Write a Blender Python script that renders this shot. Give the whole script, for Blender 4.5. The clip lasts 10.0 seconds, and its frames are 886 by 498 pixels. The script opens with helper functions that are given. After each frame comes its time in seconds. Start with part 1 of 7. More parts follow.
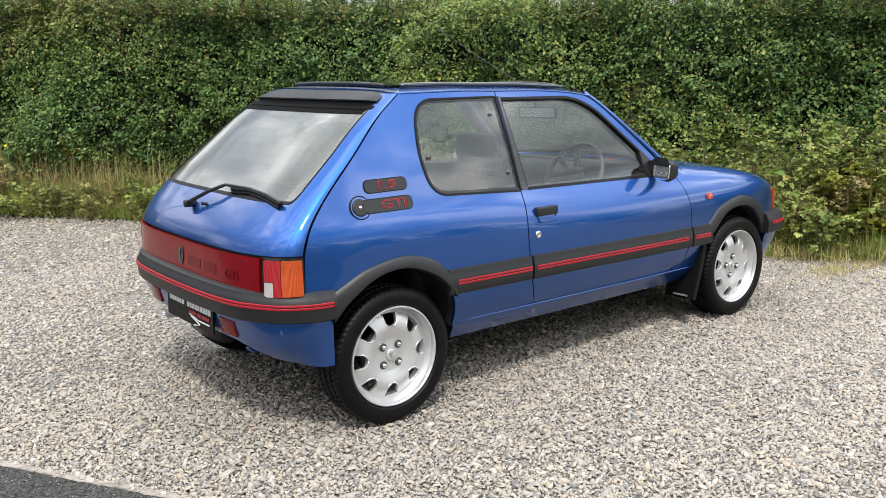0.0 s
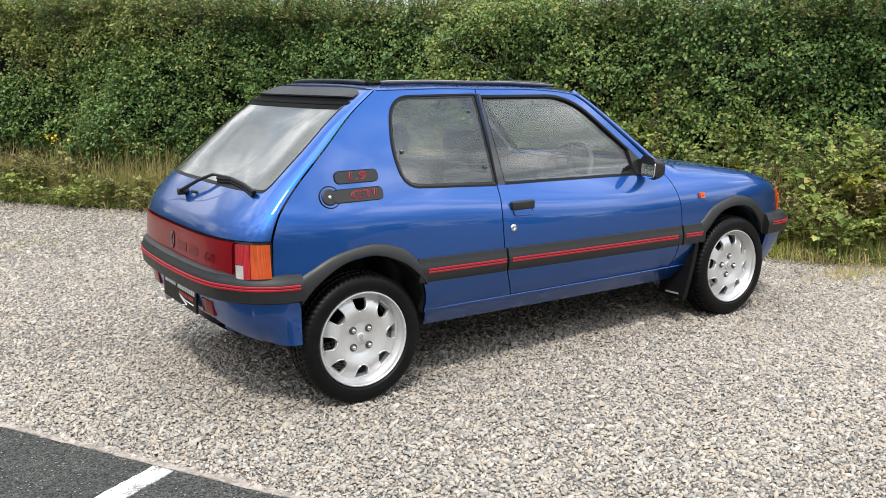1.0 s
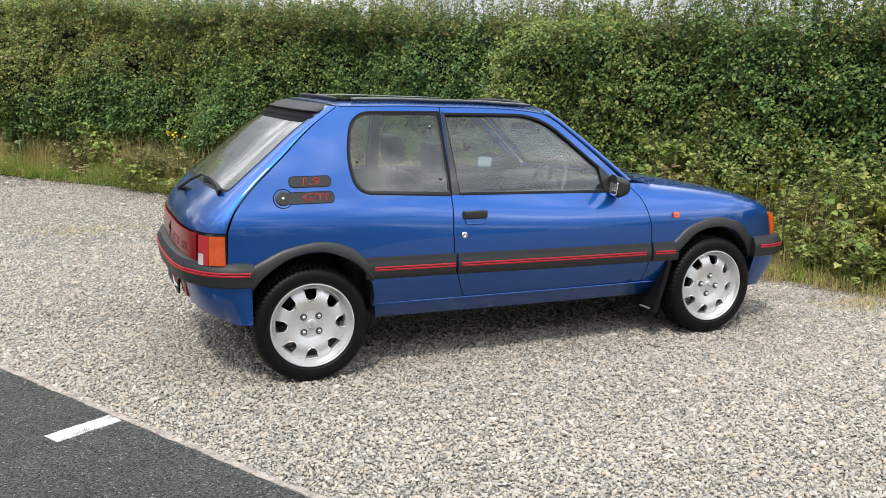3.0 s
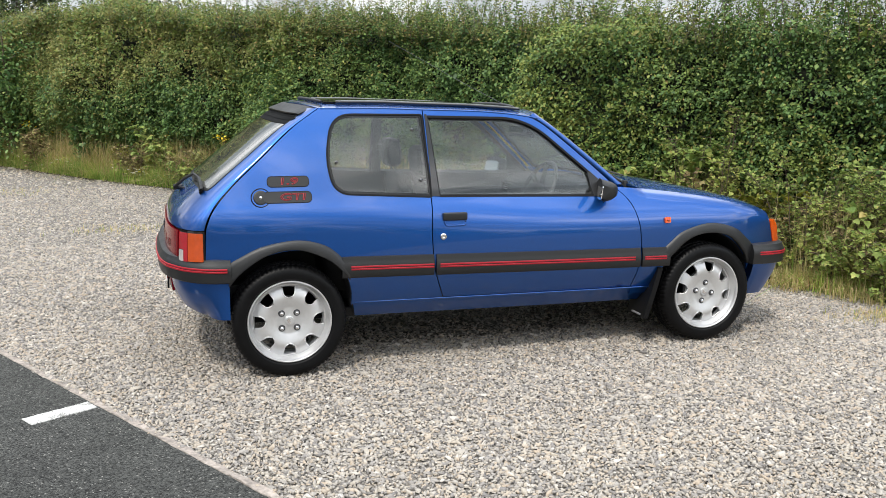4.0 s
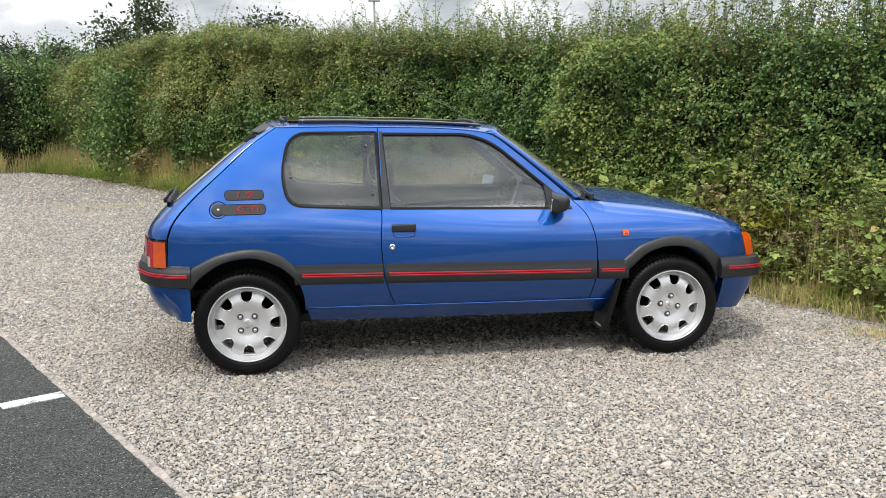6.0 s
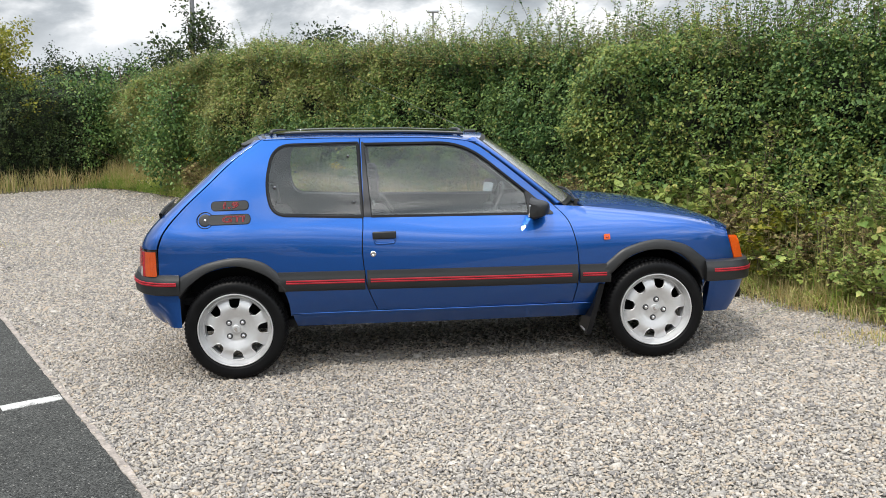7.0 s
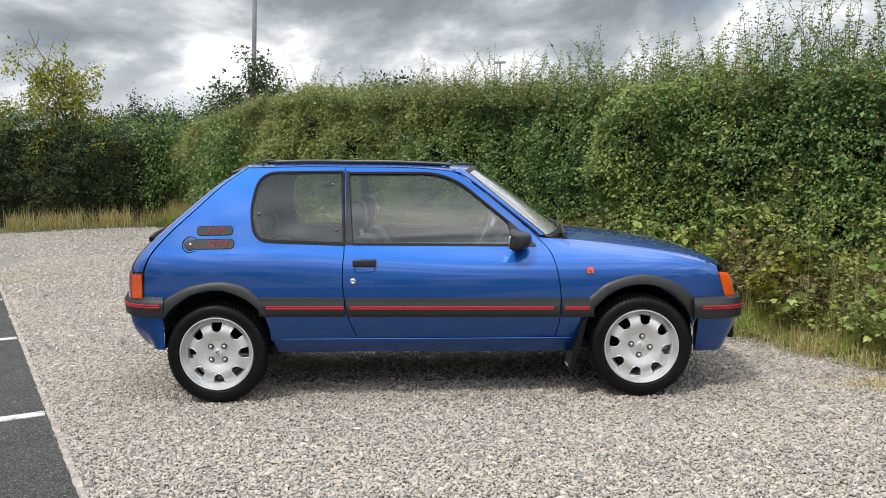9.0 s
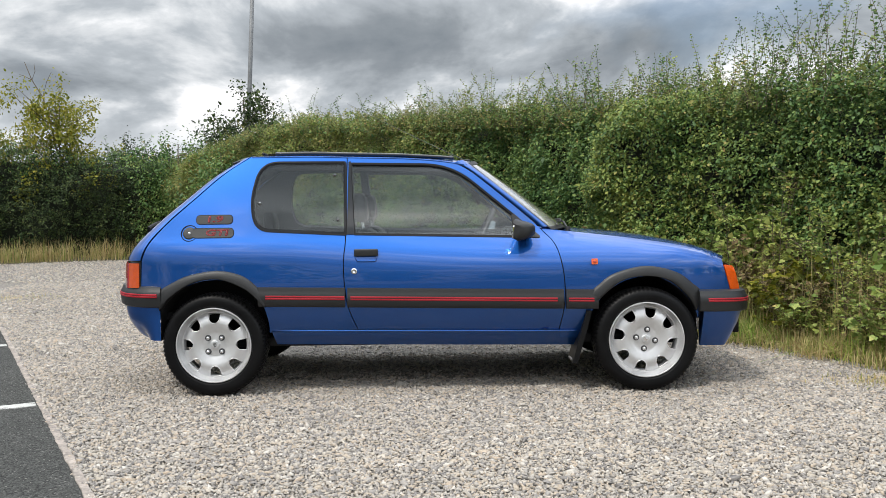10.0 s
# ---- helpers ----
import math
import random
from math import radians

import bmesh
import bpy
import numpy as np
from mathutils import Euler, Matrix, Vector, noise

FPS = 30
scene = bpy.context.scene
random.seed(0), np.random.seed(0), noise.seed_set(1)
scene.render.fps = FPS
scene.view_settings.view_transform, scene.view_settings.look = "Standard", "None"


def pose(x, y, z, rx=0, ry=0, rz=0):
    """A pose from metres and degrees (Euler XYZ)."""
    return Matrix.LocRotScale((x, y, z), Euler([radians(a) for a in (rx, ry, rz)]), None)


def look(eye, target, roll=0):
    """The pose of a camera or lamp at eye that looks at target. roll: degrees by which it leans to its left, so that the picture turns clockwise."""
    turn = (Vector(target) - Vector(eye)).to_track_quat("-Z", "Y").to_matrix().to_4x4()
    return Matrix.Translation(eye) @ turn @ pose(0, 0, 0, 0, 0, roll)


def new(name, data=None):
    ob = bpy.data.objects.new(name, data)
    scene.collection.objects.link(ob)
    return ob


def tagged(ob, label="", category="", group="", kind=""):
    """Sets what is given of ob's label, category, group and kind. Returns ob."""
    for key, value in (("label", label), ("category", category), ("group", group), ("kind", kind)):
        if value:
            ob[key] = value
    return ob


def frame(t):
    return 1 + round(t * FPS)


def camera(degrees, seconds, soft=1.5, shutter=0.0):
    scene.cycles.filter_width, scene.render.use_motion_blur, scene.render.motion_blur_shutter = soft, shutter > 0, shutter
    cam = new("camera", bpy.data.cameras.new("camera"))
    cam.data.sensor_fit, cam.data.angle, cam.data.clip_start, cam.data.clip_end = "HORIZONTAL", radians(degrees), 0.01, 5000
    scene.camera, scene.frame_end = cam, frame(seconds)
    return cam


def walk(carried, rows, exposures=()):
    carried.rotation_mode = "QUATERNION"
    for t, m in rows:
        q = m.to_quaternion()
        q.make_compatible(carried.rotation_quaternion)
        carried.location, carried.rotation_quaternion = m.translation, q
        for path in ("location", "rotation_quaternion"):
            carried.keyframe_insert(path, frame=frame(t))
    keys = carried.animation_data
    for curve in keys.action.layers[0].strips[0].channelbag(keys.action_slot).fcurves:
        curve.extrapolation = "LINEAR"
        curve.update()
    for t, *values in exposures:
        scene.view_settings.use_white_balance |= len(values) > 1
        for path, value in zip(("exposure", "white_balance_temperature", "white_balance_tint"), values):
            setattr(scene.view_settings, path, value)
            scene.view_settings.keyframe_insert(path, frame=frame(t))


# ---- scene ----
cam = camera(53.2, 10.0, 0.85)
PATH = [
    (0, (-2.015, -3.588, 1.451), (-0.788, -2.061, 1.047), -1.1),
    (0.5, (-1.916, -3.829, 1.459), (-0.757, -2.249, 1.057), -1.0),
    (1, (-1.749, -4.006, 1.428), (-0.663, -2.374, 1.031), -0.8),
    (1.5, (-1.553, -4.177, 1.461), (-0.545, -2.495, 1.067), -0.4),
    (2, (-1.404, -4.425, 1.47), (-0.476, -2.697, 1.082), 0.0),
    (2.5, (-1.266, -4.69, 1.498), (-0.416, -2.921, 1.113), 0.4),
    (3.8, (-0.677, -5.018, 1.494), (-0.04, -3.16, 1.118), 0.6),
    (4, (-0.593, -5.083, 1.483), (0.01, -3.213, 1.112), 0.6),
    (4.5, (-0.351, -5.303, 1.51), (0.168, -3.407, 1.143), 0.6),
    (5, (-0.163, -5.393, 1.488), (0.281, -3.476, 1.129), 0.4),
    (5.5, (0.117, -5.458, 1.487), (0.486, -3.524, 1.137), -0.1),
    (5.7, (0.206, -5.476, 1.493), (0.547, -3.536, 1.148), -0.2),
    (6.8, (0.766, -5.697, 1.506), (0.933, -3.73, 1.185), -1.8),
    (7, (0.847, -5.693, 1.49), (0.984, -3.722, 1.175), -2.0),
    (7.5, (1.073, -5.656, 1.449), (1.142, -3.681, 1.144), -2.1),
    (8, (1.219, -5.65, 1.453), (1.238, -3.671, 1.166), -2.0),
    (8.5, (1.332, -5.695, 1.427), (1.319, -3.711, 1.174), -1.6),
    (9, (1.361, -5.711, 1.362), (1.339, -3.721, 1.163), -1.2),
    (9.5, (1.322, -5.693, 1.217), (1.309, -3.697, 1.078), -0.9),
    (10, (1.285, -5.675, 1.028), (1.287, -3.677, 0.94), -0.8),
]
walk(cam, [(t, look(eye, target, roll)) for t, eye, target, roll in PATH], [(0.0, 0.66), (2.5, 0.62), (5.5, 0.55), (8.0, 0.50), (10.0, 0.42)])
from mathutils import geometry

# ---- light ----
world = bpy.data.worlds.new("sky")
scene.world = world
world.use_nodes = True
SUN_AZ, SUN_EL = 217.0, 56.0      # degrees: from behind the camera


def build_sky():
    nt = world.node_tree
    nt.nodes.clear()
    N, L = nt.nodes.new, nt.links.new
    out = N("ShaderNodeOutputWorld")
    bg = N("ShaderNodeBackground")
    bg.inputs["Strength"].default_value = 1.0
    sky = N("ShaderNodeTexSky")
    sky.sky_type, sky.sun_disc = "NISHITA", False
    sky.sun_elevation, sky.sun_rotation = radians(SUN_EL), radians(SUN_AZ)
    sky.air_density, sky.dust_density = 1.0, 1.5
    dim = N("ShaderNodeVectorMath")
    dim.operation = "SCALE"
    dim.inputs["Scale"].default_value = 0.085
    L(sky.outputs[0], dim.inputs[0])
    tc = N("ShaderNodeTexCoord")
    sep = N("ShaderNodeSeparateXYZ")
    L(tc.outputs["Generated"], sep.inputs[0])
    up = N("ShaderNodeMath")
    up.operation = "MAXIMUM"
    up.inputs[1].default_value = 0.0
    L(sep.outputs["Z"], up.inputs[0])
    add = N("ShaderNodeMath")
    add.operation = "ADD"
    add.inputs[1].default_value = 0.45
    L(up.outputs[0], add.inputs[0])
    inv = N("ShaderNodeMath")
    inv.operation = "DIVIDE"
    inv.inputs[0].default_value = 1.0
    L(add.outputs[0], inv.inputs[1])
    proj = N("ShaderNodeVectorMath")
    proj.operation = "SCALE"
    L(tc.outputs["Generated"], proj.inputs[0])
    L(inv.outputs[0], proj.inputs["Scale"])

    def cloud_noise(scale, detail, offset, rough=0.55):
        mp = N("ShaderNodeMapping")
        mp.inputs["Location"].default_value = offset
        L(proj.outputs[0], mp.inputs["Vector"])
        n = N("ShaderNodeTexNoise")
        n.inputs["Scale"].default_value = scale
        n.inputs["Detail"].default_value = detail
        n.inputs["Roughness"].default_value = rough
        n.inputs["Distortion"].default_value = 0.25
        L(mp.outputs[0], n.inputs["Vector"])
        return n.outputs[0]

    body = N("ShaderNodeValToRGB")
    e = body.color_ramp.elements
    e[0].position, e[0].color = 0.28, (0.155, 0.180, 0.205, 1)
    e[1].position, e[1].color = 0.61, (0.85, 0.845, 0.86, 1)
    for at, colour in ((0.40, (0.225, 0.249, 0.274, 1)), (0.50, (0.375, 0.405, 0.435, 1)), (0.565, (0.60, 0.62, 0.64, 1))):
        body.color_ramp.elements.new(at).color = colour
    L(cloud_noise(2.9, 10, (1.30, 4.2, 0.5), 0.56), body.inputs[0])
    cover = N("ShaderNodeValToRGB")
    cover.color_ramp.elements[0].position, cover.color_ramp.elements[1].position = 0.30, 0.46
    L(cloud_noise(0.9, 5, (7.4, 2.2, 1.0)), cover.inputs[0])
    mix = N("ShaderNodeMix")
    mix.data_type = "RGBA"
    L(cover.outputs[0], mix.inputs["Factor"])
    L(dim.outputs[0], mix.inputs["A"])
    L(body.outputs[0], mix.inputs["B"])
    # paler haze low over the horizon, all round
    haze = N("ShaderNodeMapRange")
    haze.interpolation_type = "SMOOTHSTEP"
    haze.inputs["From Min"].default_value, haze.inputs["From Max"].default_value = 0.055, 0.115
    haze.inputs["To Min"].default_value, haze.inputs["To Max"].default_value = 0.75, 0.0
    L(sep.outputs["Z"], haze.inputs["Value"])
    pale = N("ShaderNodeMix")
    pale.data_type = "RGBA"
    pale.inputs["B"].default_value = (0.56, 0.59, 0.62, 1)
    L(haze.outputs[0], pale.inputs["Factor"])
    L(mix.outputs["Result"], pale.inputs["A"])
    # an overcast sky is brighter overhead than at the horizon
    lift = N("ShaderNodeMapRange")
    lift.interpolation_type = "SMOOTHSTEP"
    lift.inputs["From Min"].default_value, lift.inputs["From Max"].default_value = 0.16, 0.90
    lift.inputs["To Min"].default_value, lift.inputs["To Max"].default_value = 1.0, 3.7
    L(sep.outputs["Z"], lift.inputs["Value"])
    grade = N("ShaderNodeVectorMath")
    grade.operation = "SCALE"
    L(pale.outputs["Result"], grade.inputs[0])
    L(lift.outputs[0], grade.inputs["Scale"])
    # brightening added to the unseen sky beyond the car's nose, for window reflections
    side = N("ShaderNodeVectorMath")
    side.operation = "DOT_PRODUCT"
    side.inputs[1].default_value = (0.90, -0.43, 0.0)
    L(tc.outputs["Generated"], side.inputs[0])
    thin = N("ShaderNodeMapRange")
    thin.interpolation_type = "SMOOTHSTEP"
    thin.inputs["From Min"].default_value, thin.inputs["From Max"].default_value = 0.63, 0.80
    thin.inputs["To Min"].default_value, thin.inputs["To Max"].default_value = 1.0, 1.9
    L(side.outputs["Value"], thin.inputs["Value"])
    bright = N("ShaderNodeVectorMath")
    bright.operation = "SCALE"
    L(grade.outputs[0], bright.inputs[0])
    L(thin.outputs[0], bright.inputs["Scale"])
    L(bright.outputs[0], bg.inputs["Color"])
    L(bg.outputs[0], out.inputs[0])


build_sky()
sun = new("sun", bpy.data.lights.new("sun", "SUN"))
sun.data.energy, sun.data.angle, sun.data.color = 2.0, radians(9), (1.0, 0.95, 0.87)
sun.matrix_world = look((6 * math.sin(radians(SUN_AZ)), 6 * math.cos(radians(SUN_AZ)), 6 * math.tan(radians(SUN_EL))), (0, 0, 0))

# ---- materials ----


def material(name, base=(0.5, 0.5, 0.5), rough=0.5, metal=0.0, vary=0.0, scale=30.0, bump=0.0, bump_scale=200.0, coat=0.0, rough_vary=0.0, spec=0.5, second=None):
    """Principled surface; colour varied by noise at two scales, fine relief by a third."""
    m = bpy.data.materials.new(name)
    m.use_nodes = True
    nt = m.node_tree
    N, L = nt.nodes.new, nt.links.new
    p = nt.nodes["Principled BSDF"]
    p.inputs["Base Color"].default_value = (*base, 1)
    p.inputs["Roughness"].default_value = rough
    p.inputs["Metallic"].default_value = metal
    p.inputs["Coat Weight"].default_value = coat
    p.inputs["Coat Roughness"].default_value = 0.02
    p.inputs["Specular IOR Level"].default_value = spec
    tc = N("ShaderNodeTexCoord")
    if vary or rough_vary:
        n1 = N("ShaderNodeTexNoise")
        n1.inputs["Scale"].default_value, n1.inputs["Detail"].default_value = scale, 4
        L(tc.outputs["Object"], n1.inputs["Vector"])
        n2 = N("ShaderNodeTexNoise")
        n2.inputs["Scale"].default_value, n2.inputs["Detail"].default_value = scale * 0.12, 3
        L(tc.outputs["Object"], n2.inputs["Vector"])
        av = N("ShaderNodeMath")
        av.operation = "MULTIPLY_ADD"
        av.inputs[1].default_value = 0.5
        L(n1.outputs[0], av.inputs[0])
        half = N("ShaderNodeMath")
        half.operation = "MULTIPLY"
        half.inputs[1].default_value = 0.5
        L(n2.outputs[0], half.inputs[0])
        L(half.outputs[0], av.inputs[2])
        if vary:
            r = N("ShaderNodeValToRGB")
            r.color_ramp.elements[0].position, r.color_ramp.elements[1].position = 0.3, 0.7
            hi = second or tuple(min(1.0, c * (1 + vary)) for c in base)
            lo = tuple(c * (1 - vary) for c in base)
            r.color_ramp.elements[0].color, r.color_ramp.elements[1].color = (*lo, 1), (*hi, 1)
            L(av.outputs[0], r.inputs[0])
            L(r.outputs[0], p.inputs["Base Color"])
        if rough_vary:
            mr = N("ShaderNodeMapRange")
            mr.inputs["To Min"].default_value, mr.inputs["To Max"].default_value = max(0, rough - rough_vary), min(1, rough + rough_vary)
            mr.inputs["From Min"].default_value, mr.inputs["From Max"].default_value = 0.3, 0.7
            L(av.outputs[0], mr.inputs["Value"])
            L(mr.outputs[0], p.inputs["Roughness"])
    if bump:
        nb = N("ShaderNodeTexNoise")
        nb.inputs["Scale"].default_value, nb.inputs["Detail"].default_value = bump_scale, 3
        L(tc.outputs["Object"], nb.inputs["Vector"])
        b = N("ShaderNodeBump")
        b.inputs["Strength"].default_value, b.inputs["Distance"].default_value = bump, 0.002
        L(nb.outputs[0], b.inputs["Height"])
        L(b.outputs[0], p.inputs["Normal"])
    return m


def glass_material(name, tint, gloss=1.0, dust_sheen=0.0):
    """Thin pane: clear or tinted see-through with mirror gloss by the angle."""
    m = bpy.data.materials.new(name)
    m.use_nodes = True
    nt = m.node_tree
    nt.nodes.clear()
    N, L = nt.nodes.new, nt.links.new
    out, mix, tr, gl, fr = N("ShaderNodeOutputMaterial"), N("ShaderNodeMixShader"), N("ShaderNodeBsdfTransparent"), N("ShaderNodeBsdfGlossy"), N("ShaderNodeLayerWeight")
    tr.inputs[0].default_value = (*tint, 1)
    gl.inputs["Roughness"].default_value = 0.01
    gl.inputs["Color"].default_value = (1, 1, 1, 1)
    fr.inputs["Blend"].default_value = 0.5
    steep, base = N("ShaderNodeMath"), N("ShaderNodeMath")
    steep.operation, steep.inputs[1].default_value = "POWER", 5.0
    base.operation, base.inputs[1].default_value, base.inputs[2].default_value = "MULTIPLY_ADD", 0.96, 0.04
    L(fr.outputs["Facing"], steep.inputs[0])
    L(steep.outputs[0], base.inputs[0])
    k = N("ShaderNodeMath")
    k.operation, k.use_clamp = "MULTIPLY", True
    k.inputs[1].default_value = gloss
    L(base.outputs[0], k.inputs[0])
    L(k.outputs[0], mix.inputs[0])
    # a pale film: some dust, and on the screens painted sky reflection
    film, veiled = N("ShaderNodeBsdfDiffuse"), N("ShaderNodeMixShader")
    film.inputs[0].default_value = (0.62, 0.61, 0.58, 1)
    veiled.inputs[0].default_value = dust_sheen
    L(tr.outputs[0], veiled.inputs[1])
    L(film.outputs[0], veiled.inputs[2])
    L(veiled.outputs[0], mix.inputs[1])
    L(gl.outputs[0], mix.inputs[2])
    L(mix.outputs[0], out.inputs[0])
    return m


def piece_material(name, stops, rough=0.85, bump=0.4, bump_scale=250.0, translucent=0.0, spec=0.26, patch=0.0, patch_scale=1.6, patch_hue=1.0):
    """Loose small pieces, each with a colour of its own out of the stops."""
    m = bpy.data.materials.new(name)
    m.use_nodes = True
    nt = m.node_tree
    N, L = nt.nodes.new, nt.links.new
    p = nt.nodes["Principled BSDF"]
    p.inputs["Roughness"].default_value = rough
    p.inputs["Specular IOR Level"].default_value = spec
    geo = N("ShaderNodeNewGeometry")
    r = N("ShaderNodeValToRGB")
    els = r.color_ramp.elements
    for i, (pos, col) in enumerate(stops):
        e = els[i] if i < 2 else els.new(pos)
        e.position = pos
    for e, (pos, col) in zip(sorted(els, key=lambda q: q.position), sorted(stops)):
        e.color = (*col, 1)
    L(geo.outputs["Random Per Island"], r.inputs[0])
    tc = N("ShaderNodeTexCoord")
    n = N("ShaderNodeTexNoise")
    n.inputs["Scale"].default_value, n.inputs["Detail"].default_value = bump_scale, 3
    L(tc.outputs["Object"], n.inputs["Vector"])
    hsv = N("ShaderNodeHueSaturation")
    mr = N("ShaderNodeMapRange")
    mr.inputs["To Min"].default_value, mr.inputs["To Max"].default_value = 0.75, 1.25
    L(n.outputs[0], mr.inputs["Value"])
    L(mr.outputs[0], hsv.inputs["Value"])
    L(r.outputs[0], hsv.inputs["Color"])
    L(hsv.outputs[0], p.inputs["Base Color"])
    if patch:
        # plants of one kind differ from one to the next
        n2 = N("ShaderNodeTexNoise")
        n2.inputs["Scale"].default_value, n2.inputs["Detail"].default_value = patch_scale, 4
        L(tc.outputs["Object"], n2.inputs["Vector"])
        m2 = N("ShaderNodeMapRange")
        m2.inputs["From Min"].default_value, m2.inputs["From Max"].default_value = 0.3, 0.7
        m2.inputs["To Min"].default_value, m2.inputs["To Max"].default_value = 0.5 + 0.045 * patch * patch_hue, 0.5 - 0.035 * patch * patch_hue
        L(n2.outputs[0], m2.inputs["Value"])
        L(m2.outputs[0], hsv.inputs["Hue"])
        m3 = N("ShaderNodeMapRange")
        m3.inputs["From Min"].default_value, m3.inputs["From Max"].default_value = 0.3, 0.7
        m3.inputs["To Min"].default_value, m3.inputs["To Max"].default_value = 1 - 0.45 * patch, 1 + 0.45 * patch
        L(n2.outputs[0], m3.inputs["Value"])
        both = N("ShaderNodeMath")
        both.operation = "MULTIPLY"
        L(mr.outputs[0], both.inputs[0])
        L(m3.outputs[0], both.inputs[1])
        L(both.outputs[0], hsv.inputs["Value"])
    if bump:
        b = N("ShaderNodeBump")
        b.inputs["Strength"].default_value, b.inputs["Distance"].default_value = bump, 0.003
        L(n.outputs[0], b.inputs["Height"])
        L(b.outputs[0], p.inputs["Normal"])
    if translucent:
        t = N("ShaderNodeBsdfTranslucent")
        L(hsv.outputs[0], t.inputs["Color"])
        mx = N("ShaderNodeMixShader")
        mx.inputs[0].default_value = translucent
        L(p.outputs[0], mx.inputs[1])
        L(t.outputs[0], mx.inputs[2])
        L(mx.outputs[0], nt.nodes["Material Output"].inputs[0])
    return m


def gravel_sheet_material():
    """Bed of chippings between and beyond the loose ones."""
    m = bpy.data.materials.new("gravel_bed")
    m.use_nodes = True
    nt = m.node_tree
    N, L = nt.nodes.new, nt.links.new
    p = nt.nodes["Principled BSDF"]
    p.inputs["Roughness"].default_value = 0.9
    tc = N("ShaderNodeTexCoord")
    v = N("ShaderNodeTexVoronoi")
    v.inputs["Scale"].default_value = 78.0
    L(tc.outputs["Object"], v.inputs["Vector"])
    sep = N("ShaderNodeSeparateColor")
    L(v.outputs["Color"], sep.inputs[0])
    r = N("ShaderNodeValToRGB")
    els = r.color_ramp.elements
    els[0].position, els[0].color = 0.0, (0.045, 0.041, 0.037, 1)
    els[1].position, els[1].color = 1.0, (0.305, 0.280, 0.248, 1)
    for pos, col in ((0.25, (0.122, 0.111, 0.097)), (0.5, (0.186, 0.169, 0.148)), (0.75, (0.236, 0.215, 0.186))):
        els.new(pos).color = (*col, 1)
    L(sep.outputs[0], r.inputs[0])
    big = N("ShaderNodeTexNoise")
    big.inputs["Scale"].default_value, big.inputs["Detail"].default_value = 0.6, 5
    L(tc.outputs["Object"], big.inputs["Vector"])
    mr = N("ShaderNodeMapRange")
    mr.inputs["To Min"].default_value, mr.inputs["To Max"].default_value = 0.8, 1.2
    L(big.outputs[0], mr.inputs["Value"])
    hsv = N("ShaderNodeHueSaturation")
    L(mr.outputs[0], hsv.inputs["Value"])
    L(r.outputs[0], hsv.inputs["Color"])
    L(hsv.outputs[0], p.inputs["Base Color"])
    b = N("ShaderNodeBump")
    b.inputs["Strength"].default_value, b.inputs["Distance"].default_value = 0.8, 0.012
    b.invert = True
    L(v.outputs["Distance"], b.inputs["Height"])
    L(b.outputs[0], p.inputs["Normal"])
    return m


def asphalt_material():
    m = material("asphalt", (0.0365, 0.0372, 0.0345), 0.9, vary=0.30, scale=9.0, spec=0.3)
    nt = m.node_tree
    N, L = nt.nodes.new, nt.links.new
    p = nt.nodes["Principled BSDF"]
    tc = N("ShaderNodeTexCoord")
    old = p.inputs["Base Color"].links[0].from_socket

    def cells(scale):
        v, sep = N("ShaderNodeTexVoronoi"), N("ShaderNodeSeparateColor")
        v.inputs["Scale"].default_value = scale
        L(tc.outputs["Object"], v.inputs["Vector"])
        L(v.outputs["Color"], sep.inputs[0])
        return v, sep
    stones, tone = cells(150.0)
    mr = N("ShaderNodeMapRange")
    mr.inputs["To Min"].default_value, mr.inputs["To Max"].default_value = 0.20, 2.1
    L(tone.outputs[0], mr.inputs["Value"])
    hsv = N("ShaderNodeHueSaturation")
    L(mr.outputs[0], hsv.inputs["Value"])
    L(old, hsv.inputs["Color"])
    # here and there a chip of pale stone in the binder
    chips, pick = cells(170.0)
    gate = N("ShaderNodeMath")
    gate.operation, gate.inputs[1].default_value = "GREATER_THAN", 0.982
    L(pick.outputs[1], gate.inputs[0])
    mix = N("ShaderNodeMix")
    mix.data_type = "RGBA"
    mix.inputs["B"].default_value = (0.19, 0.185, 0.17, 1)
    L(gate.outputs[0], mix.inputs["Factor"])
    L(hsv.outputs[0], mix.inputs["A"])
    L(mix.outputs["Result"], p.inputs["Base Color"])
    b = N("ShaderNodeBump")
    b.inputs["Strength"].default_value, b.inputs["Distance"].default_value = 0.8, 0.005
    b.invert = True
    L(stones.outputs["Distance"], b.inputs["Height"])
    L(b.outputs[0], p.inputs["Normal"])
    return m


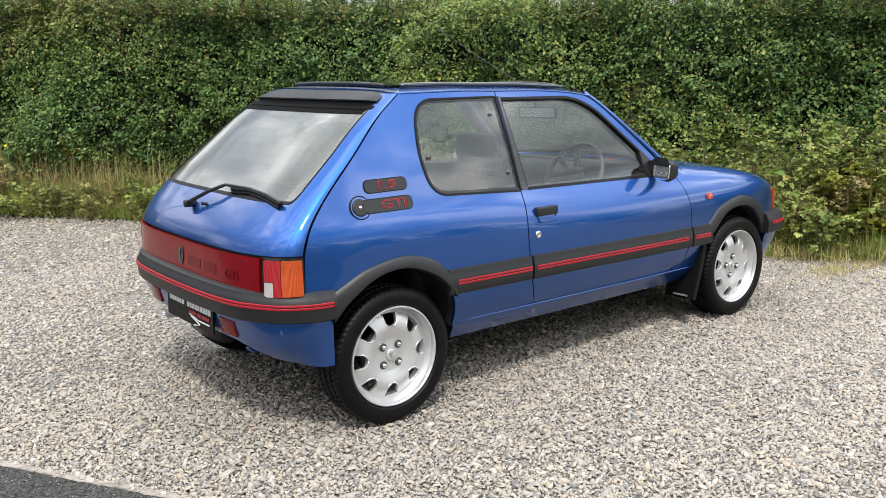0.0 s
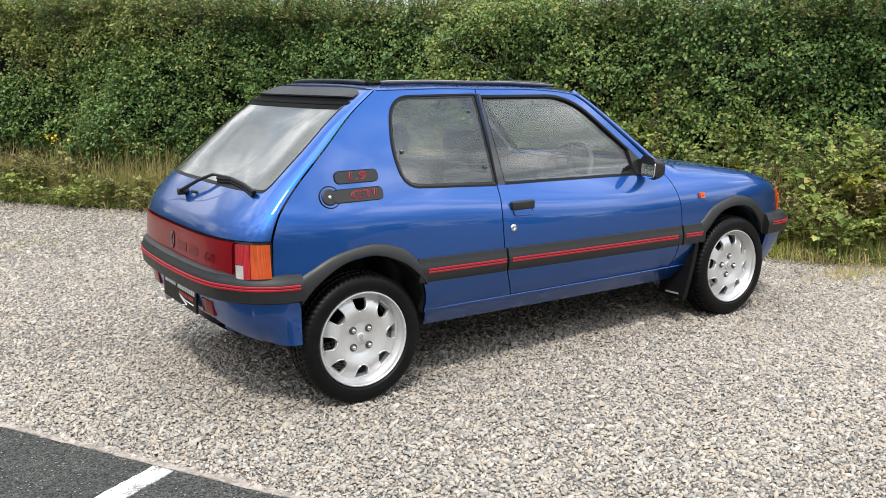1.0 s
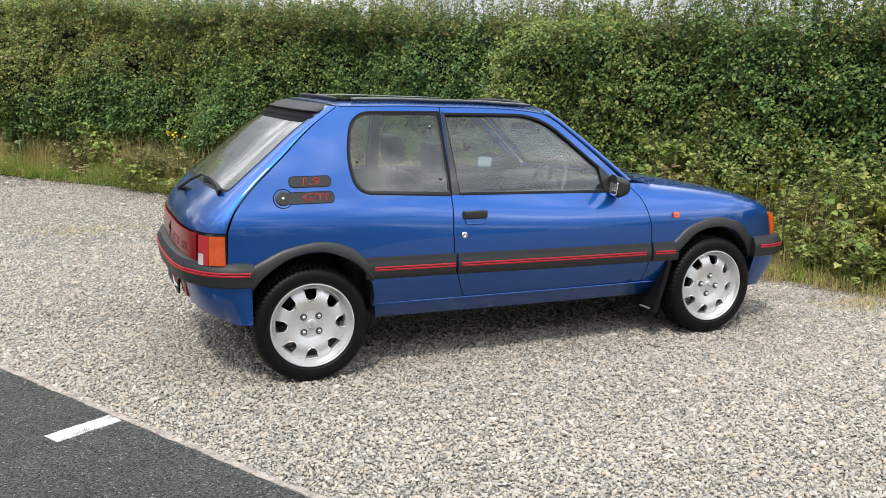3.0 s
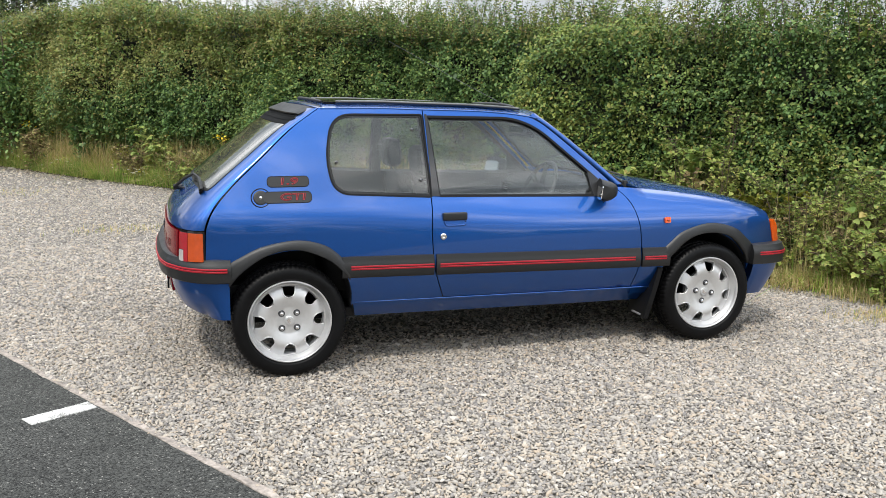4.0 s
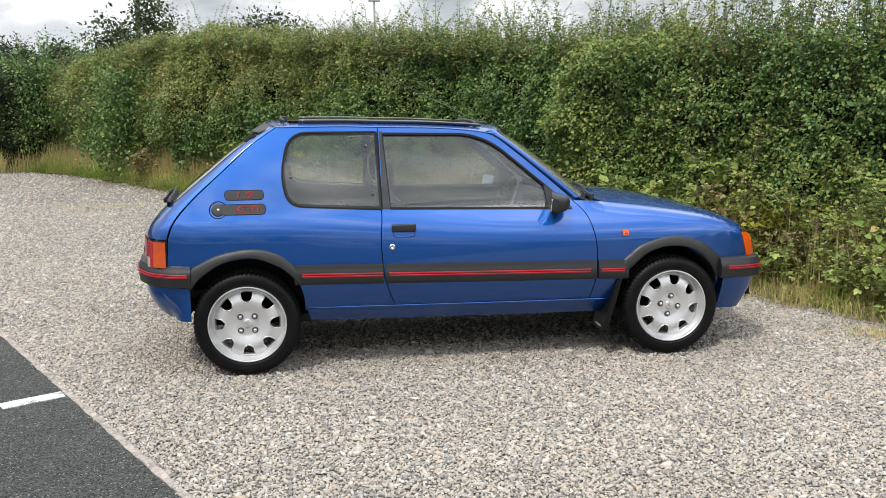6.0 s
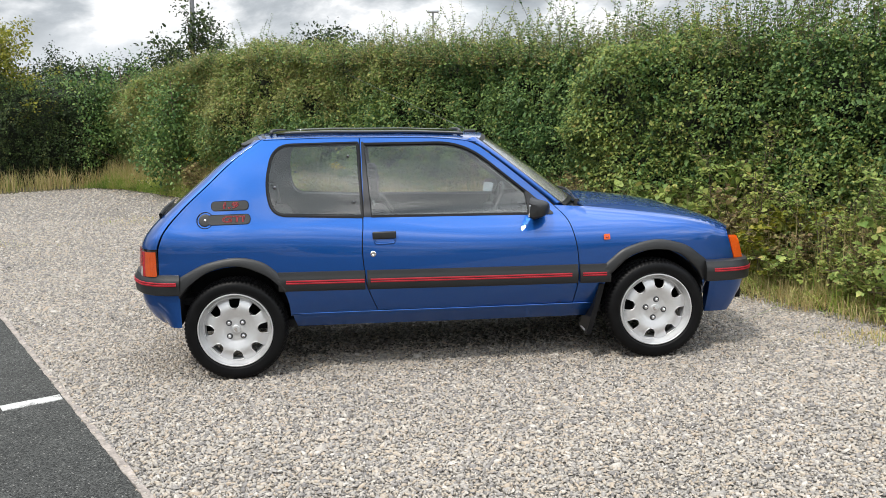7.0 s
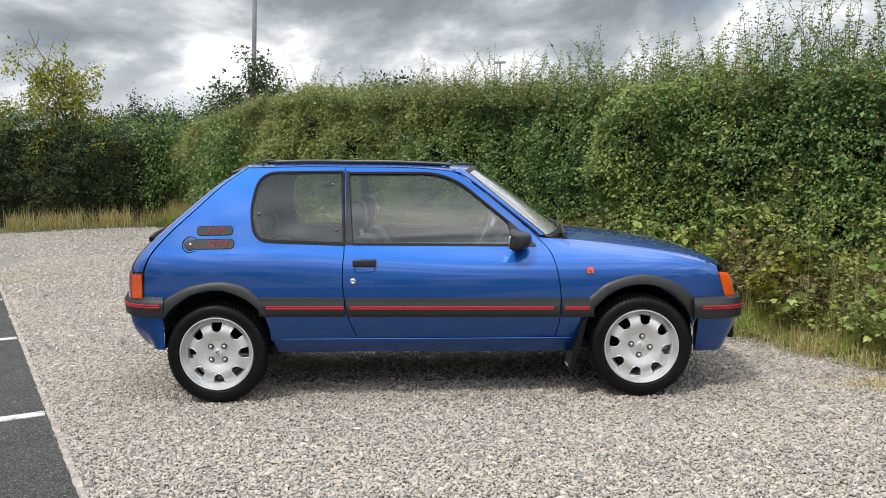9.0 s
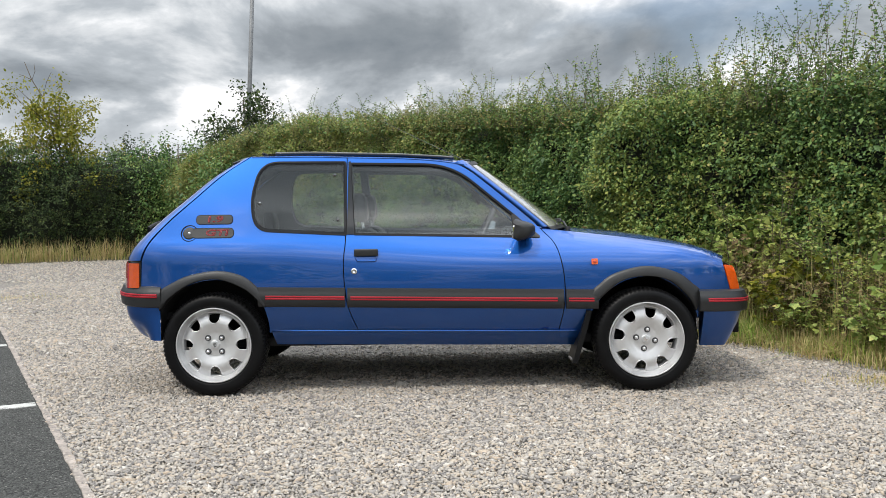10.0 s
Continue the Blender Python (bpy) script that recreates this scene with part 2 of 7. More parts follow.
def road_paint_material():
    """White line paint worn through to the dark stones in places."""
    m = material("white_road_paint", (0.43, 0.43, 0.41), 0.85, vary=0.15, scale=30, bump=0.5, bump_scale=220)
    nt = m.node_tree
    N, L = nt.nodes.new, nt.links.new
    p = nt.nodes["Principled BSDF"]
    tc, n, big = N("ShaderNodeTexCoord"), N("ShaderNodeTexNoise"), N("ShaderNodeTexNoise")
    n.inputs["Scale"].default_value, n.inputs["Detail"].default_value = 130.0, 2
    big.inputs["Scale"].default_value, big.inputs["Detail"].default_value = 9.0, 2
    both, wear = N("ShaderNodeMath"), N("ShaderNodeMapRange")
    both.operation = "ADD"
    for t in (n, big):
        L(tc.outputs["Object"], t.inputs["Vector"])
    L(n.outputs[0], both.inputs[0])
    L(big.outputs[0], both.inputs[1])
    wear.inputs["From Min"].default_value, wear.inputs["From Max"].default_value = 1.06, 1.20
    L(both.outputs[0], wear.inputs["Value"])
    old = p.inputs["Base Color"].links[0].from_socket
    mix = N("ShaderNodeMix")
    mix.data_type = "RGBA"
    mix.inputs["B"].default_value = (0.14, 0.137, 0.13, 1)
    L(wear.outputs[0], mix.inputs["Factor"])
    L(old, mix.inputs["A"])
    L(mix.outputs["Result"], p.inputs["Base Color"])
    return m


PAINT = material("blue_metallic_paint", (0.0108, 0.083, 0.330), 0.46, 0.97, coat=1.0, vary=0.05, scale=900.0)
PAINT.node_tree.nodes["Principled BSDF"].inputs["Coat IOR"].default_value = 1.54
PLASTIC = material("black_plastic_trim", (0.0092, 0.0095, 0.0102), 0.48, vary=0.15, scale=20, bump=0.15, bump_scale=900, rough_vary=0.08)
RUBBER = material("black_rubber_seal", (0.0055, 0.0055, 0.006), 0.42, vary=0.2, scale=30, spec=0.16)
GLOSS_BLACK = material("gloss_black", (0.006, 0.006, 0.007), 0.13, coat=0.3, vary=0.1, scale=30)
RED = material("red_trim_strip", (0.35, 0.007, 0.018), 0.45, vary=0.1, scale=60)
TYRE = material("tyre_rubber", (0.0042, 0.0042, 0.0046), 0.44, vary=0.3, scale=25, bump=0.2, bump_scale=500, rough_vary=0.12, spec=0.14)
ALLOY = material("silver_alloy", (0.60, 0.60, 0.605), 0.40, 0.65, coat=0.3, vary=0.05, scale=60, rough_vary=0.06)
CHROME = material("bright_metal", (0.75, 0.75, 0.76), 0.15, 1.0, vary=0.05)
DARK_METAL = material("dark_metal", (0.10, 0.10, 0.105), 0.5, 0.8, vary=0.3, scale=40)
UNDER = material("underseal_black", (0.006, 0.006, 0.0065), 0.8, vary=0.3, scale=15)
INTERIOR = material("charcoal_interior", (0.016, 0.016, 0.017), 0.7, vary=0.25, scale=25)
STUD = material("dark_chrome", (0.16, 0.16, 0.17), 0.22, 1.0, vary=0.1)
RAIL = material("satin_black_rail", (0.008, 0.008, 0.009), 0.2, vary=0.15, scale=30, coat=0.8)
SPOILER = material("satin_black_spoiler", (0.006, 0.006, 0.0065), 0.36, vary=0.15, scale=30, spec=0.22, rough_vary=0.06)
SEAT = material("dark_leather", (0.013, 0.013, 0.014), 0.45, spec=0.2, vary=0.2, scale=20, bump=0.2, bump_scale=400)
# black leather lifted to grey, standing for the light on the wheel
WHEEL_GRIP = material("lit_grey_leather", (0.065, 0.065, 0.068), 0.45, vary=0.2, scale=30)
CARPET = material("red_carpet", (0.22, 0.012, 0.018), 0.95, vary=0.3, scale=60)
GLASS = glass_material("window_glass", (0.88, 0.90, 0.89), 1.10, 0.002)
# strong film here paints pale sky reflection into the rear window
SCREEN = glass_material("rear_glass", (0.60, 0.63, 0.62), 1.25, 0.10)
# lightless black: shade under the spoiler and its reflection in the glass
SHADOW_BLACK = material("shadow_black", (0.003, 0.003, 0.0032), 0.7, vary=0.1, spec=0.06)
FRIT = material("black_glass_border", (0.006, 0.006, 0.0065), 0.08, vary=0.1, spec=0.35)
MIRROR = material("mirror_glass", (0.82, 0.83, 0.84), 0.02, 1.0)
ORANGE = material("orange_lens", (0.63, 0.082, 0.004), 0.14, coat=0.35, vary=0.12, scale=40, bump=0.1, bump_scale=150)
TAIL_ORANGE = material("tail_orange_lens", (0.44, 0.056, 0.003), 0.12, coat=0.5, vary=0.15, scale=40, bump=0.1, bump_scale=150)
# the 0.24 film stands for sky mirrored in the windscreen, over slight dust
WINDSCREEN = glass_material("windscreen_glass", (0.86, 0.88, 0.87), 1.35, 0.24)
REDLENS = material("red_lens", (0.140, 0.0018, 0.0055), 0.20, coat=0.08, vary=0.12, scale=25, spec=0.22)
PLATE = material("matt_black_board", (0.005, 0.005, 0.0055), 0.45, vary=0.1, spec=0.15)
BRIGHTRED = material("bright_red_lens", (0.33, 0.006, 0.012), 0.12, coat=0.5, vary=0.12, scale=60, bump=0.1, bump_scale=150)
CLEARLENS = material("clear_lens", (0.42, 0.39, 0.375), 0.12, coat=0.8, vary=0.15, scale=60)
WHITE_INK = material("white_lettering", (0.75, 0.75, 0.75), 0.5)
GREY_INK = material("grey_lettering", (0.22, 0.22, 0.23), 0.4)
DARKRED_INK = material("dark_red_lettering", (0.28, 0.010, 0.016), 0.4)
PANEL_INK = material("moulded_dark_red", (0.105, 0.0015, 0.0045), 0.25, spec=0.2, vary=0.1)


def ribbed(m, scale):
    """Fine upright ribs moulded inside a lamp lens."""
    nt = m.node_tree
    N, L = nt.nodes.new, nt.links.new
    p = nt.nodes["Principled BSDF"]
    tc, w, b = N("ShaderNodeTexCoord"), N("ShaderNodeTexWave"), N("ShaderNodeBump")
    w.bands_direction = "DIAGONAL"
    w.inputs["Scale"].default_value, w.inputs["Distortion"].default_value = scale, 0.0
    L(tc.outputs["Object"], w.inputs["Vector"])
    b.inputs["Strength"].default_value, b.inputs["Distance"].default_value = 0.35, 0.002
    L(w.outputs["Fac"], b.inputs["Height"])
    L(b.outputs[0], p.inputs["Normal"])
    old = p.inputs["Base Color"].links[0].from_socket
    hsv, mr = N("ShaderNodeHueSaturation"), N("ShaderNodeMapRange")
    mr.inputs["To Min"].default_value, mr.inputs["To Max"].default_value = 0.88, 1.06
    L(w.outputs["Fac"], mr.inputs["Value"])
    L(mr.outputs[0], hsv.inputs["Value"])
    L(old, hsv.inputs["Color"])
    L(hsv.outputs[0], p.inputs["Base Color"])


for lens in (ORANGE, TAIL_ORANGE, BRIGHTRED, CLEARLENS):
    ribbed(lens, 150.0)
GRAVEL_BED = gravel_sheet_material()
GRAVEL = piece_material("gravel_chippings", [(0.0, (0.165, 0.155, 0.148)), (0.16, (0.25, 0.233, 0.216)), (0.38, (0.335, 0.311, 0.281)), (0.62, (0.375, 0.339, 0.288)), (0.82, (0.37, 0.305, 0.236)), (1.0, (0.48, 0.452, 0.408))], 0.85, patch=0.12, patch_scale=1.3, patch_hue=0.0)
ASPHALT = asphalt_material()
CONCRETE = material("pale_concrete", (0.255, 0.222, 0.195), 0.9, vary=0.6, scale=60, bump=0.6, bump_scale=180)
ROADPAINT = road_paint_material()
SOIL = material("verge_soil", (0.085, 0.075, 0.04), 0.95, vary=0.45, scale=14, bump=0.8, bump_scale=60)
LEAF = piece_material("hedge_leaves", [(0.0, (0.046, 0.088, 0.030)), (0.35, (0.085, 0.156, 0.047)), (0.7, (0.142, 0.232, 0.065)), (0.95, (0.21, 0.285, 0.080)), (1.0, (0.31, 0.23, 0.08))], 0.5, 0.0, 60, 0.24, patch=0.6)
LEAF_LIGHT = piece_material("light_leaves", [(0.0, (0.125, 0.180, 0.042)), (0.5, (0.205, 0.265, 0.062)), (0.9, (0.30, 0.34, 0.092)), (1.0, (0.38, 0.30, 0.10))], 0.5, 0.0, 60, 0.35, patch=0.5)
LEAF_FRESH = piece_material("fresh_shrub_leaves", [(0.0, (0.165, 0.24, 0.062)), (0.5, (0.285, 0.355, 0.092)), (0.9, (0.41, 0.45, 0.135)), (1.0, (0.50, 0.37, 0.14))], 0.5, 0.0, 60, 0.35, patch=0.6)
# darkened leaves: the far corner's deep shade is put into the colour
LEAF_SHADY = piece_material("shaded_leaves", [(0.0, (0.017, 0.030, 0.011)), (0.5, (0.034, 0.057, 0.017)), (0.9, (0.068, 0.098, 0.027)), (1.0, (0.12, 0.135, 0.04))], 0.5, 0.0, 60, 0.25, patch=0.5)
LEAF_YELLOW = piece_material("yellow_green_leaves", [(0.0, (0.10, 0.13, 0.02)), (0.5, (0.21, 0.22, 0.03)), (1.0, (0.34, 0.30, 0.04))], 0.5, 0.0, 60, 0.4)
LEAF_DARK = piece_material("dark_tree_leaves", [(0.0, (0.016, 0.028, 0.012)), (0.5, (0.028, 0.046, 0.018)), (1.0, (0.045, 0.07, 0.024))], 0.6, 0.0, 60, 0.2)
# paler olive growth, brightened further for sunlight on the hedge top
LEAF_OLIVE = piece_material("olive_young_leaves", [(0.0, (0.130, 0.150, 0.050)), (0.5, (0.225, 0.242, 0.080)), (0.9, (0.33, 0.315, 0.11)), (1.0, (0.35, 0.225, 0.095))], 0.55, 0.0, 60, 0.30, patch=0.4)
GRASS = piece_material("grass_blades", [(0.0, (0.22, 0.29, 0.07)), (0.22, (0.33, 0.33, 0.11)), (0.5, (0.49, 0.40, 0.18)), (0.85, (0.60, 0.49, 0.27)), (1.0, (0.42, 0.26, 0.13))], 0.7, 0.0, 80, 0.45, patch=0.25, patch_scale=2.2)
LEAF_DRY = piece_material("dead_weed_leaves", [(0.0, (0.16, 0.11, 0.055)), (0.4, (0.27, 0.20, 0.10)), (0.75, (0.35, 0.31, 0.13)), (1.0, (0.24, 0.30, 0.08))], 0.7, 0.0, 60, 0.3)
GRASS_GREEN = piece_material("green_grass", [(0.0, (0.15, 0.26, 0.045)), (0.6, (0.29, 0.42, 0.075)), (1.0, (0.52, 0.48, 0.18))], 0.7, 0.0, 80, 0.45, patch=0.5, patch_scale=2.2)
BARK = material("bark", (0.10, 0.075, 0.05), 0.9, vary=0.4, scale=20, bump=0.6, bump_scale=90)
# near-black core colour, painted as the shade inside the hedges
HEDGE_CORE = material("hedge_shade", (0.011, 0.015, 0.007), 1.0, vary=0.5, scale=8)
GALVANISED = material("galvanised_steel", (0.34, 0.35, 0.36), 0.5, 0.6, vary=0.15, scale=6)
# darker than galvanised: the lamp post's backlit shade is in the colour
STEEL = material("shaded_steel", (0.16, 0.165, 0.17), 0.6, 0.3, vary=0.2, scale=6)
PETAL = piece_material("white_petals", [(0.0, (0.75, 0.75, 0.70)), (0.55, (0.80, 0.80, 0.76)), (0.65, (0.78, 0.60, 0.05)), (1.0, (0.80, 0.66, 0.08))], 0.6, 0.0)
FLOWER = material("yellow_petals", (0.75, 0.55, 0.02), 0.6, vary=0.2)

# ---- mesh helpers ----
PLACE = {}


def link(name, data, at=(0, 0, 0), parent=None, label="", turn=None):
    """An object on the mesh, at a place in the world, under its parent (parents are not turned)."""
    ob = new(name, data)
    base = PLACE[parent.name] if parent else Vector((0, 0, 0))
    ob.location = Vector(at) - base
    if turn:
        ob.rotation_euler = turn
    ob.parent = parent
    PLACE[ob.name] = Vector(at)
    if label:
        tagged(ob, label)
    return ob


def mesh_data(name, verts, faces, mat, smooth=False, normals=None):
    me = bpy.data.meshes.new(name)
    me.from_pydata([tuple(v) for v in verts], [], [tuple(f) for f in faces])
    me.materials.append(mat)
    if smooth:
        me.shade_smooth()
    if normals is not None:
        me.normals_split_custom_set_from_vertices([tuple(n) for n in normals])
    return me


def part(name, bm, mat, parent=None, label="", smooth=False):
    """A bmesh in world coordinates as one object whose origin is at its middle."""
    me = bpy.data.meshes.new(name)
    bmesh.ops.recalc_face_normals(bm, faces=bm.faces[:])
    bm.to_mesh(me)
    bm.free()
    return settle(name, me, mat, parent, label, smooth)


def settle(name, me, mat, parent=None, label="", smooth=False):
    co = np.array([v.co[:] for v in me.vertices])
    c = (co.min(0) + co.max(0)) / 2
    me.transform(Matrix.Translation(-Vector(c)))
    if not me.materials:
        me.materials.append(mat)
    if smooth:
        me.shade_smooth()
    return link(name, me, c, parent, label)


def big_mesh(name, verts, quads, mat):
    """A mesh of very many quads from arrays."""
    me = bpy.data.meshes.new(name)
    verts, quads = np.asarray(verts, np.float32), np.asarray(quads, np.int32)
    me.vertices.add(len(verts))
    me.vertices.foreach_set("co", verts.ravel())
    k = quads.shape[1]
    me.loops.add(len(quads) * k)
    me.loops.foreach_set("vertex_index", quads.ravel())
    me.polygons.add(len(quads))
    me.polygons.foreach_set("loop_start", np.arange(0, len(quads) * k, k, dtype=np.int32))
    me.update(calc_edges=True)
    me.materials.append(mat)
    return me


def spline(xs, ys):
    """A smooth curve through the points that does not overshoot."""
    xs, ys = np.array(xs, float), np.array(ys, float)
    h, d = np.diff(xs), np.diff(ys) / np.diff(xs)
    m = np.zeros(len(xs))
    m[0], m[-1] = d[0], d[-1]
    for i in range(1, len(xs) - 1):
        if d[i - 1] * d[i] > 0:
            w1, w2 = 2 * h[i] + h[i - 1], h[i] + 2 * h[i - 1]
            m[i] = (w1 + w2) / (w1 / d[i - 1] + w2 / d[i])

    def at(x):
        x = np.clip(np.asarray(x, float), xs[0], xs[-1])
        i = np.clip(np.searchsorted(xs, x) - 1, 0, len(h) - 1)
        t = (x - xs[i]) / h[i]
        return ((1 + 2 * t) * (1 - t) ** 2 * ys[i] + t * (1 - t) ** 2 * h[i] * m[i]
                + t * t * (3 - 2 * t) * ys[i + 1] + t * t * (t - 1) * h[i] * m[i + 1])
    return at


def even_spline(xs, ys):
    """A curve through the points with even curvature (natural cubic)."""
    xs, ys = np.array(xs, float), np.array(ys, float)
    n, h = len(xs), np.diff(xs)
    A, b = np.eye(n), np.zeros(n)
    for i in range(1, n - 1):
        A[i, i - 1:i + 2] = h[i - 1], 2 * (h[i - 1] + h[i]), h[i]
        b[i] = 6 * ((ys[i + 1] - ys[i]) / h[i] - (ys[i] - ys[i - 1]) / h[i - 1])
    M = np.linalg.solve(A, b)

    def at(x):
        x = np.clip(np.asarray(x, float), xs[0], xs[-1])
        i = np.clip(np.searchsorted(xs, x) - 1, 0, n - 2)
        a, c = xs[i + 1] - x, x - xs[i]
        return (M[i] * a ** 3 + M[i + 1] * c ** 3) / 6 / h[i] + (ys[i] / h[i] - M[i] * h[i] / 6) * a + (ys[i + 1] / h[i] - M[i + 1] * h[i] / 6) * c
    return at


def smoothstep(a, b, x):
    t = np.clip((np.asarray(x, float) - a) / (b - a), 0, 1)
    return t * t * (3 - 2 * t)


def catmull(pts, n=8, closed=False):
    """Points along a smooth curve through pts."""
    P = [np.array(p, float) for p in pts]
    k = len(P)
    out = []
    for i in range(k if closed else k - 1):
        p0 = P[(i - 1) % k] if closed or i else 2 * P[0] - P[1]
        p1, p2 = P[i], P[(i + 1) % k]
        p3 = P[(i + 2) % k] if closed or i < k - 2 else 2 * P[-1] - P[-2]
        for j in range(n):
            t = j / n
            out.append(0.5 * (2 * p1 + (p2 - p0) * t + (2 * p0 - 5 * p1 + 4 * p2 - p3) * t * t + (3 * p1 - p0 - 3 * p2 + p3) * t ** 3))
    if not closed:
        out.append(P[-1])
    return out


def fillet(pts, radii, n=6):
    """A closed polygon with rounded corners."""
    out, k = [], len(pts)
    for i in range(k):
        p, a, b = np.array(pts[i], float), np.array(pts[i - 1], float), np.array(pts[(i + 1) % k], float)
        r = radii[i] if hasattr(radii, "__len__") else radii
        if r <= 0:
            out.append(tuple(p))
            continue
        u, v = (a - p) / np.linalg.norm(a - p), (b - p) / np.linalg.norm(b - p)
        r = min(r, 0.48 * np.linalg.norm(a - p), 0.48 * np.linalg.norm(b - p))
        p1, p2 = p + u * r, p + v * r
        for j in range(n + 1):
            t = j / n
            out.append(tuple((1 - t) ** 2 * p1 + 2 * t * (1 - t) * p + t * t * p2))
    return out


def inset(poly, d):
    """The polygon drawn in by d (out: minus)."""
    P = np.array(poly, float)
    area = 0.5 * np.sum(P[:, 0] * np.roll(P[:, 1], -1) - np.roll(P[:, 0], -1) * P[:, 1])
    s = 1 if area > 0 else -1
    e = np.roll(P, -1, 0) - P
    e /= np.maximum(np.linalg.norm(e, axis=1, keepdims=True), 1e-9)
    n = np.stack([-e[:, 1], e[:, 0]], 1) * s
    m = n + np.roll(n, 1, 0)
    m /= np.maximum(np.linalg.norm(m, axis=1, keepdims=True), 1e-9)
    c = np.maximum(np.sum(m * n, 1, keepdims=True), 0.5)
    return [tuple(q) for q in P + m * d / c]


def densify(poly, step):
    out = []
    for i in range(len(poly)):
        a, b = np.array(poly[i], float), np.array(poly[(i + 1) % len(poly)], float)
        n = max(1, int(math.ceil(np.linalg.norm(b - a) / step)))
        out += [tuple(a + (b - a) * j / n) for j in range(n)]
    return out


def inside(P, poly):
    """Which of the points P lie within the polygon."""
    poly = np.array(poly, float)
    res = np.zeros(len(P), bool)
    j = len(poly) - 1
    for i in range(len(poly)):
        (xi, yi), (xj, yj) = poly[i], poly[j]
        cond = ((yi > P[:, 1]) != (yj > P[:, 1]))
        with np.errstate(divide="ignore", invalid="ignore"):
            cond &= P[:, 0] < (xj - xi) * (P[:, 1] - yi) / (yj - yi + 1e-30) + xi
        res ^= cond
        j = i
    return res


def sheet(name, outline, f, mat, holes=(), step=0.05, edge=0.025, thick=0.008, out=1):
    """A curved panel with thickness: a flat outline with holes, in two parameters, laid on the surface f(a, b) -> points."""
    rings = [densify(outline, edge)] + [densify(h, edge) for h in holes]
    pts, edges = [], []
    for r in rings:
        k = len(pts)
        pts += r
        edges += [(k + i, k + (i + 1) % len(r)) for i in range(len(r))]
    R = np.array(pts)
    lo, hi = R.min(0), R.max(0)
    gx, gy = np.meshgrid(np.arange(lo[0] + step / 2, hi[0], step), np.arange(lo[1] + step / 2, hi[1], step))
    G = np.stack([gx.ravel(), gy.ravel()], 1)
    ok = inside(G, rings[0])
    for h in rings[1:]:
        ok &= ~inside(G, h)
    G = G[ok]
    if len(G):
        d = np.min(np.linalg.norm(G[:, None] - R[None], axis=2), axis=1)
        G = G[d > step * 0.45]
    allp = [Vector(p) for p in pts] + [Vector(p) for p in G]
    v2, _, fs, *_ = geometry.delaunay_2d_cdt(allp, edges, [], 0, 1e-6)
    P = np.array([v[:] for v in v2])
    F = np.array([t for t in fs if len(t) == 3])
    cen = P[F].mean(1)
    ok = inside(cen, rings[0])
    for h in rings[1:]:
        ok &= ~inside(cen, h)
    F = F[ok]
    used = np.unique(F)
    remap = -np.ones(len(P), int)
    remap[used] = np.arange(len(used))
    P, F = P[used], remap[F]
    X = np.array(f(P[:, 0], P[:, 1])).T
    h = 1e-3
    da = (np.array(f(P[:, 0] + h, P[:, 1])) - np.array(f(P[:, 0] - h, P[:, 1]))).T
    db = (np.array(f(P[:, 0], P[:, 1] + h)) - np.array(f(P[:, 0], P[:, 1] - h))).T
    nrm = np.cross(da, db) * out
    nrm /= np.maximum(np.linalg.norm(nrm, axis=1, keepdims=True), 1e-12)
    g = np.cross(X[F[:, 1]] - X[F[:, 0]], X[F[:, 2]] - X[F[:, 0]])
    flip = np.sum(g * nrm[F[:, 0]], 1) < 0
    F[flip] = F[flip][:, ::-1]
    n = len(X)
    count = {}
    for a, b, c in F:
        for e in ((a, b), (b, c), (c, a)):
            count[e] = 1
    rim = [e for e in count if (e[1], e[0]) not in count]
    back = X - nrm * thick
    verts = list(X) + list(back)
    norms = list(nrm) + list(-nrm)
    faces = [tuple(t) for t in F] + [(a + n, c + n, b + n) for a, b, c in F]
    for a, b in rim:
        k = len(verts)
        verts += [X[a], X[b], back[b], back[a]]
        side = np.cross(X[b] - X[a], nrm[a])
        side /= max(np.linalg.norm(side), 1e-12)
        norms += [side] * 4
        faces.append((k + 3, k + 2, k + 1, k))
    me = bpy.data.meshes.new(name)
    me.from_pydata([tuple(v) for v in verts], [], faces)
    me.materials.append(mat)
    me.shade_smooth()
    me.normals_split_custom_set_from_vertices([tuple(v) for v in norms])
    return me


def sweep(bm, path, frames, profile, closed=False, caps=True):
    """A profile of (a, b) pulled along the path; frames: for each path point its two axes."""
    rings = []
    for p, (A, B) in zip(path, frames):
        prof = profile
        rings.append([bm.verts.new(Vector(p) + Vector(A) * a + Vector(B) * b) for a, b in prof])
    k = len(rings)
    for i in range(k if closed else k - 1):
        r, s = rings[i], rings[(i + 1) % k]
        for j in range(len(profile)):
            q = (j + 1) % len(profile)
            bm.faces.new((r[j], r[q], s[q], s[j]))
    if caps and not closed:
        bm.faces.new(rings[0])
        bm.faces.new(rings[-1])
    return bm


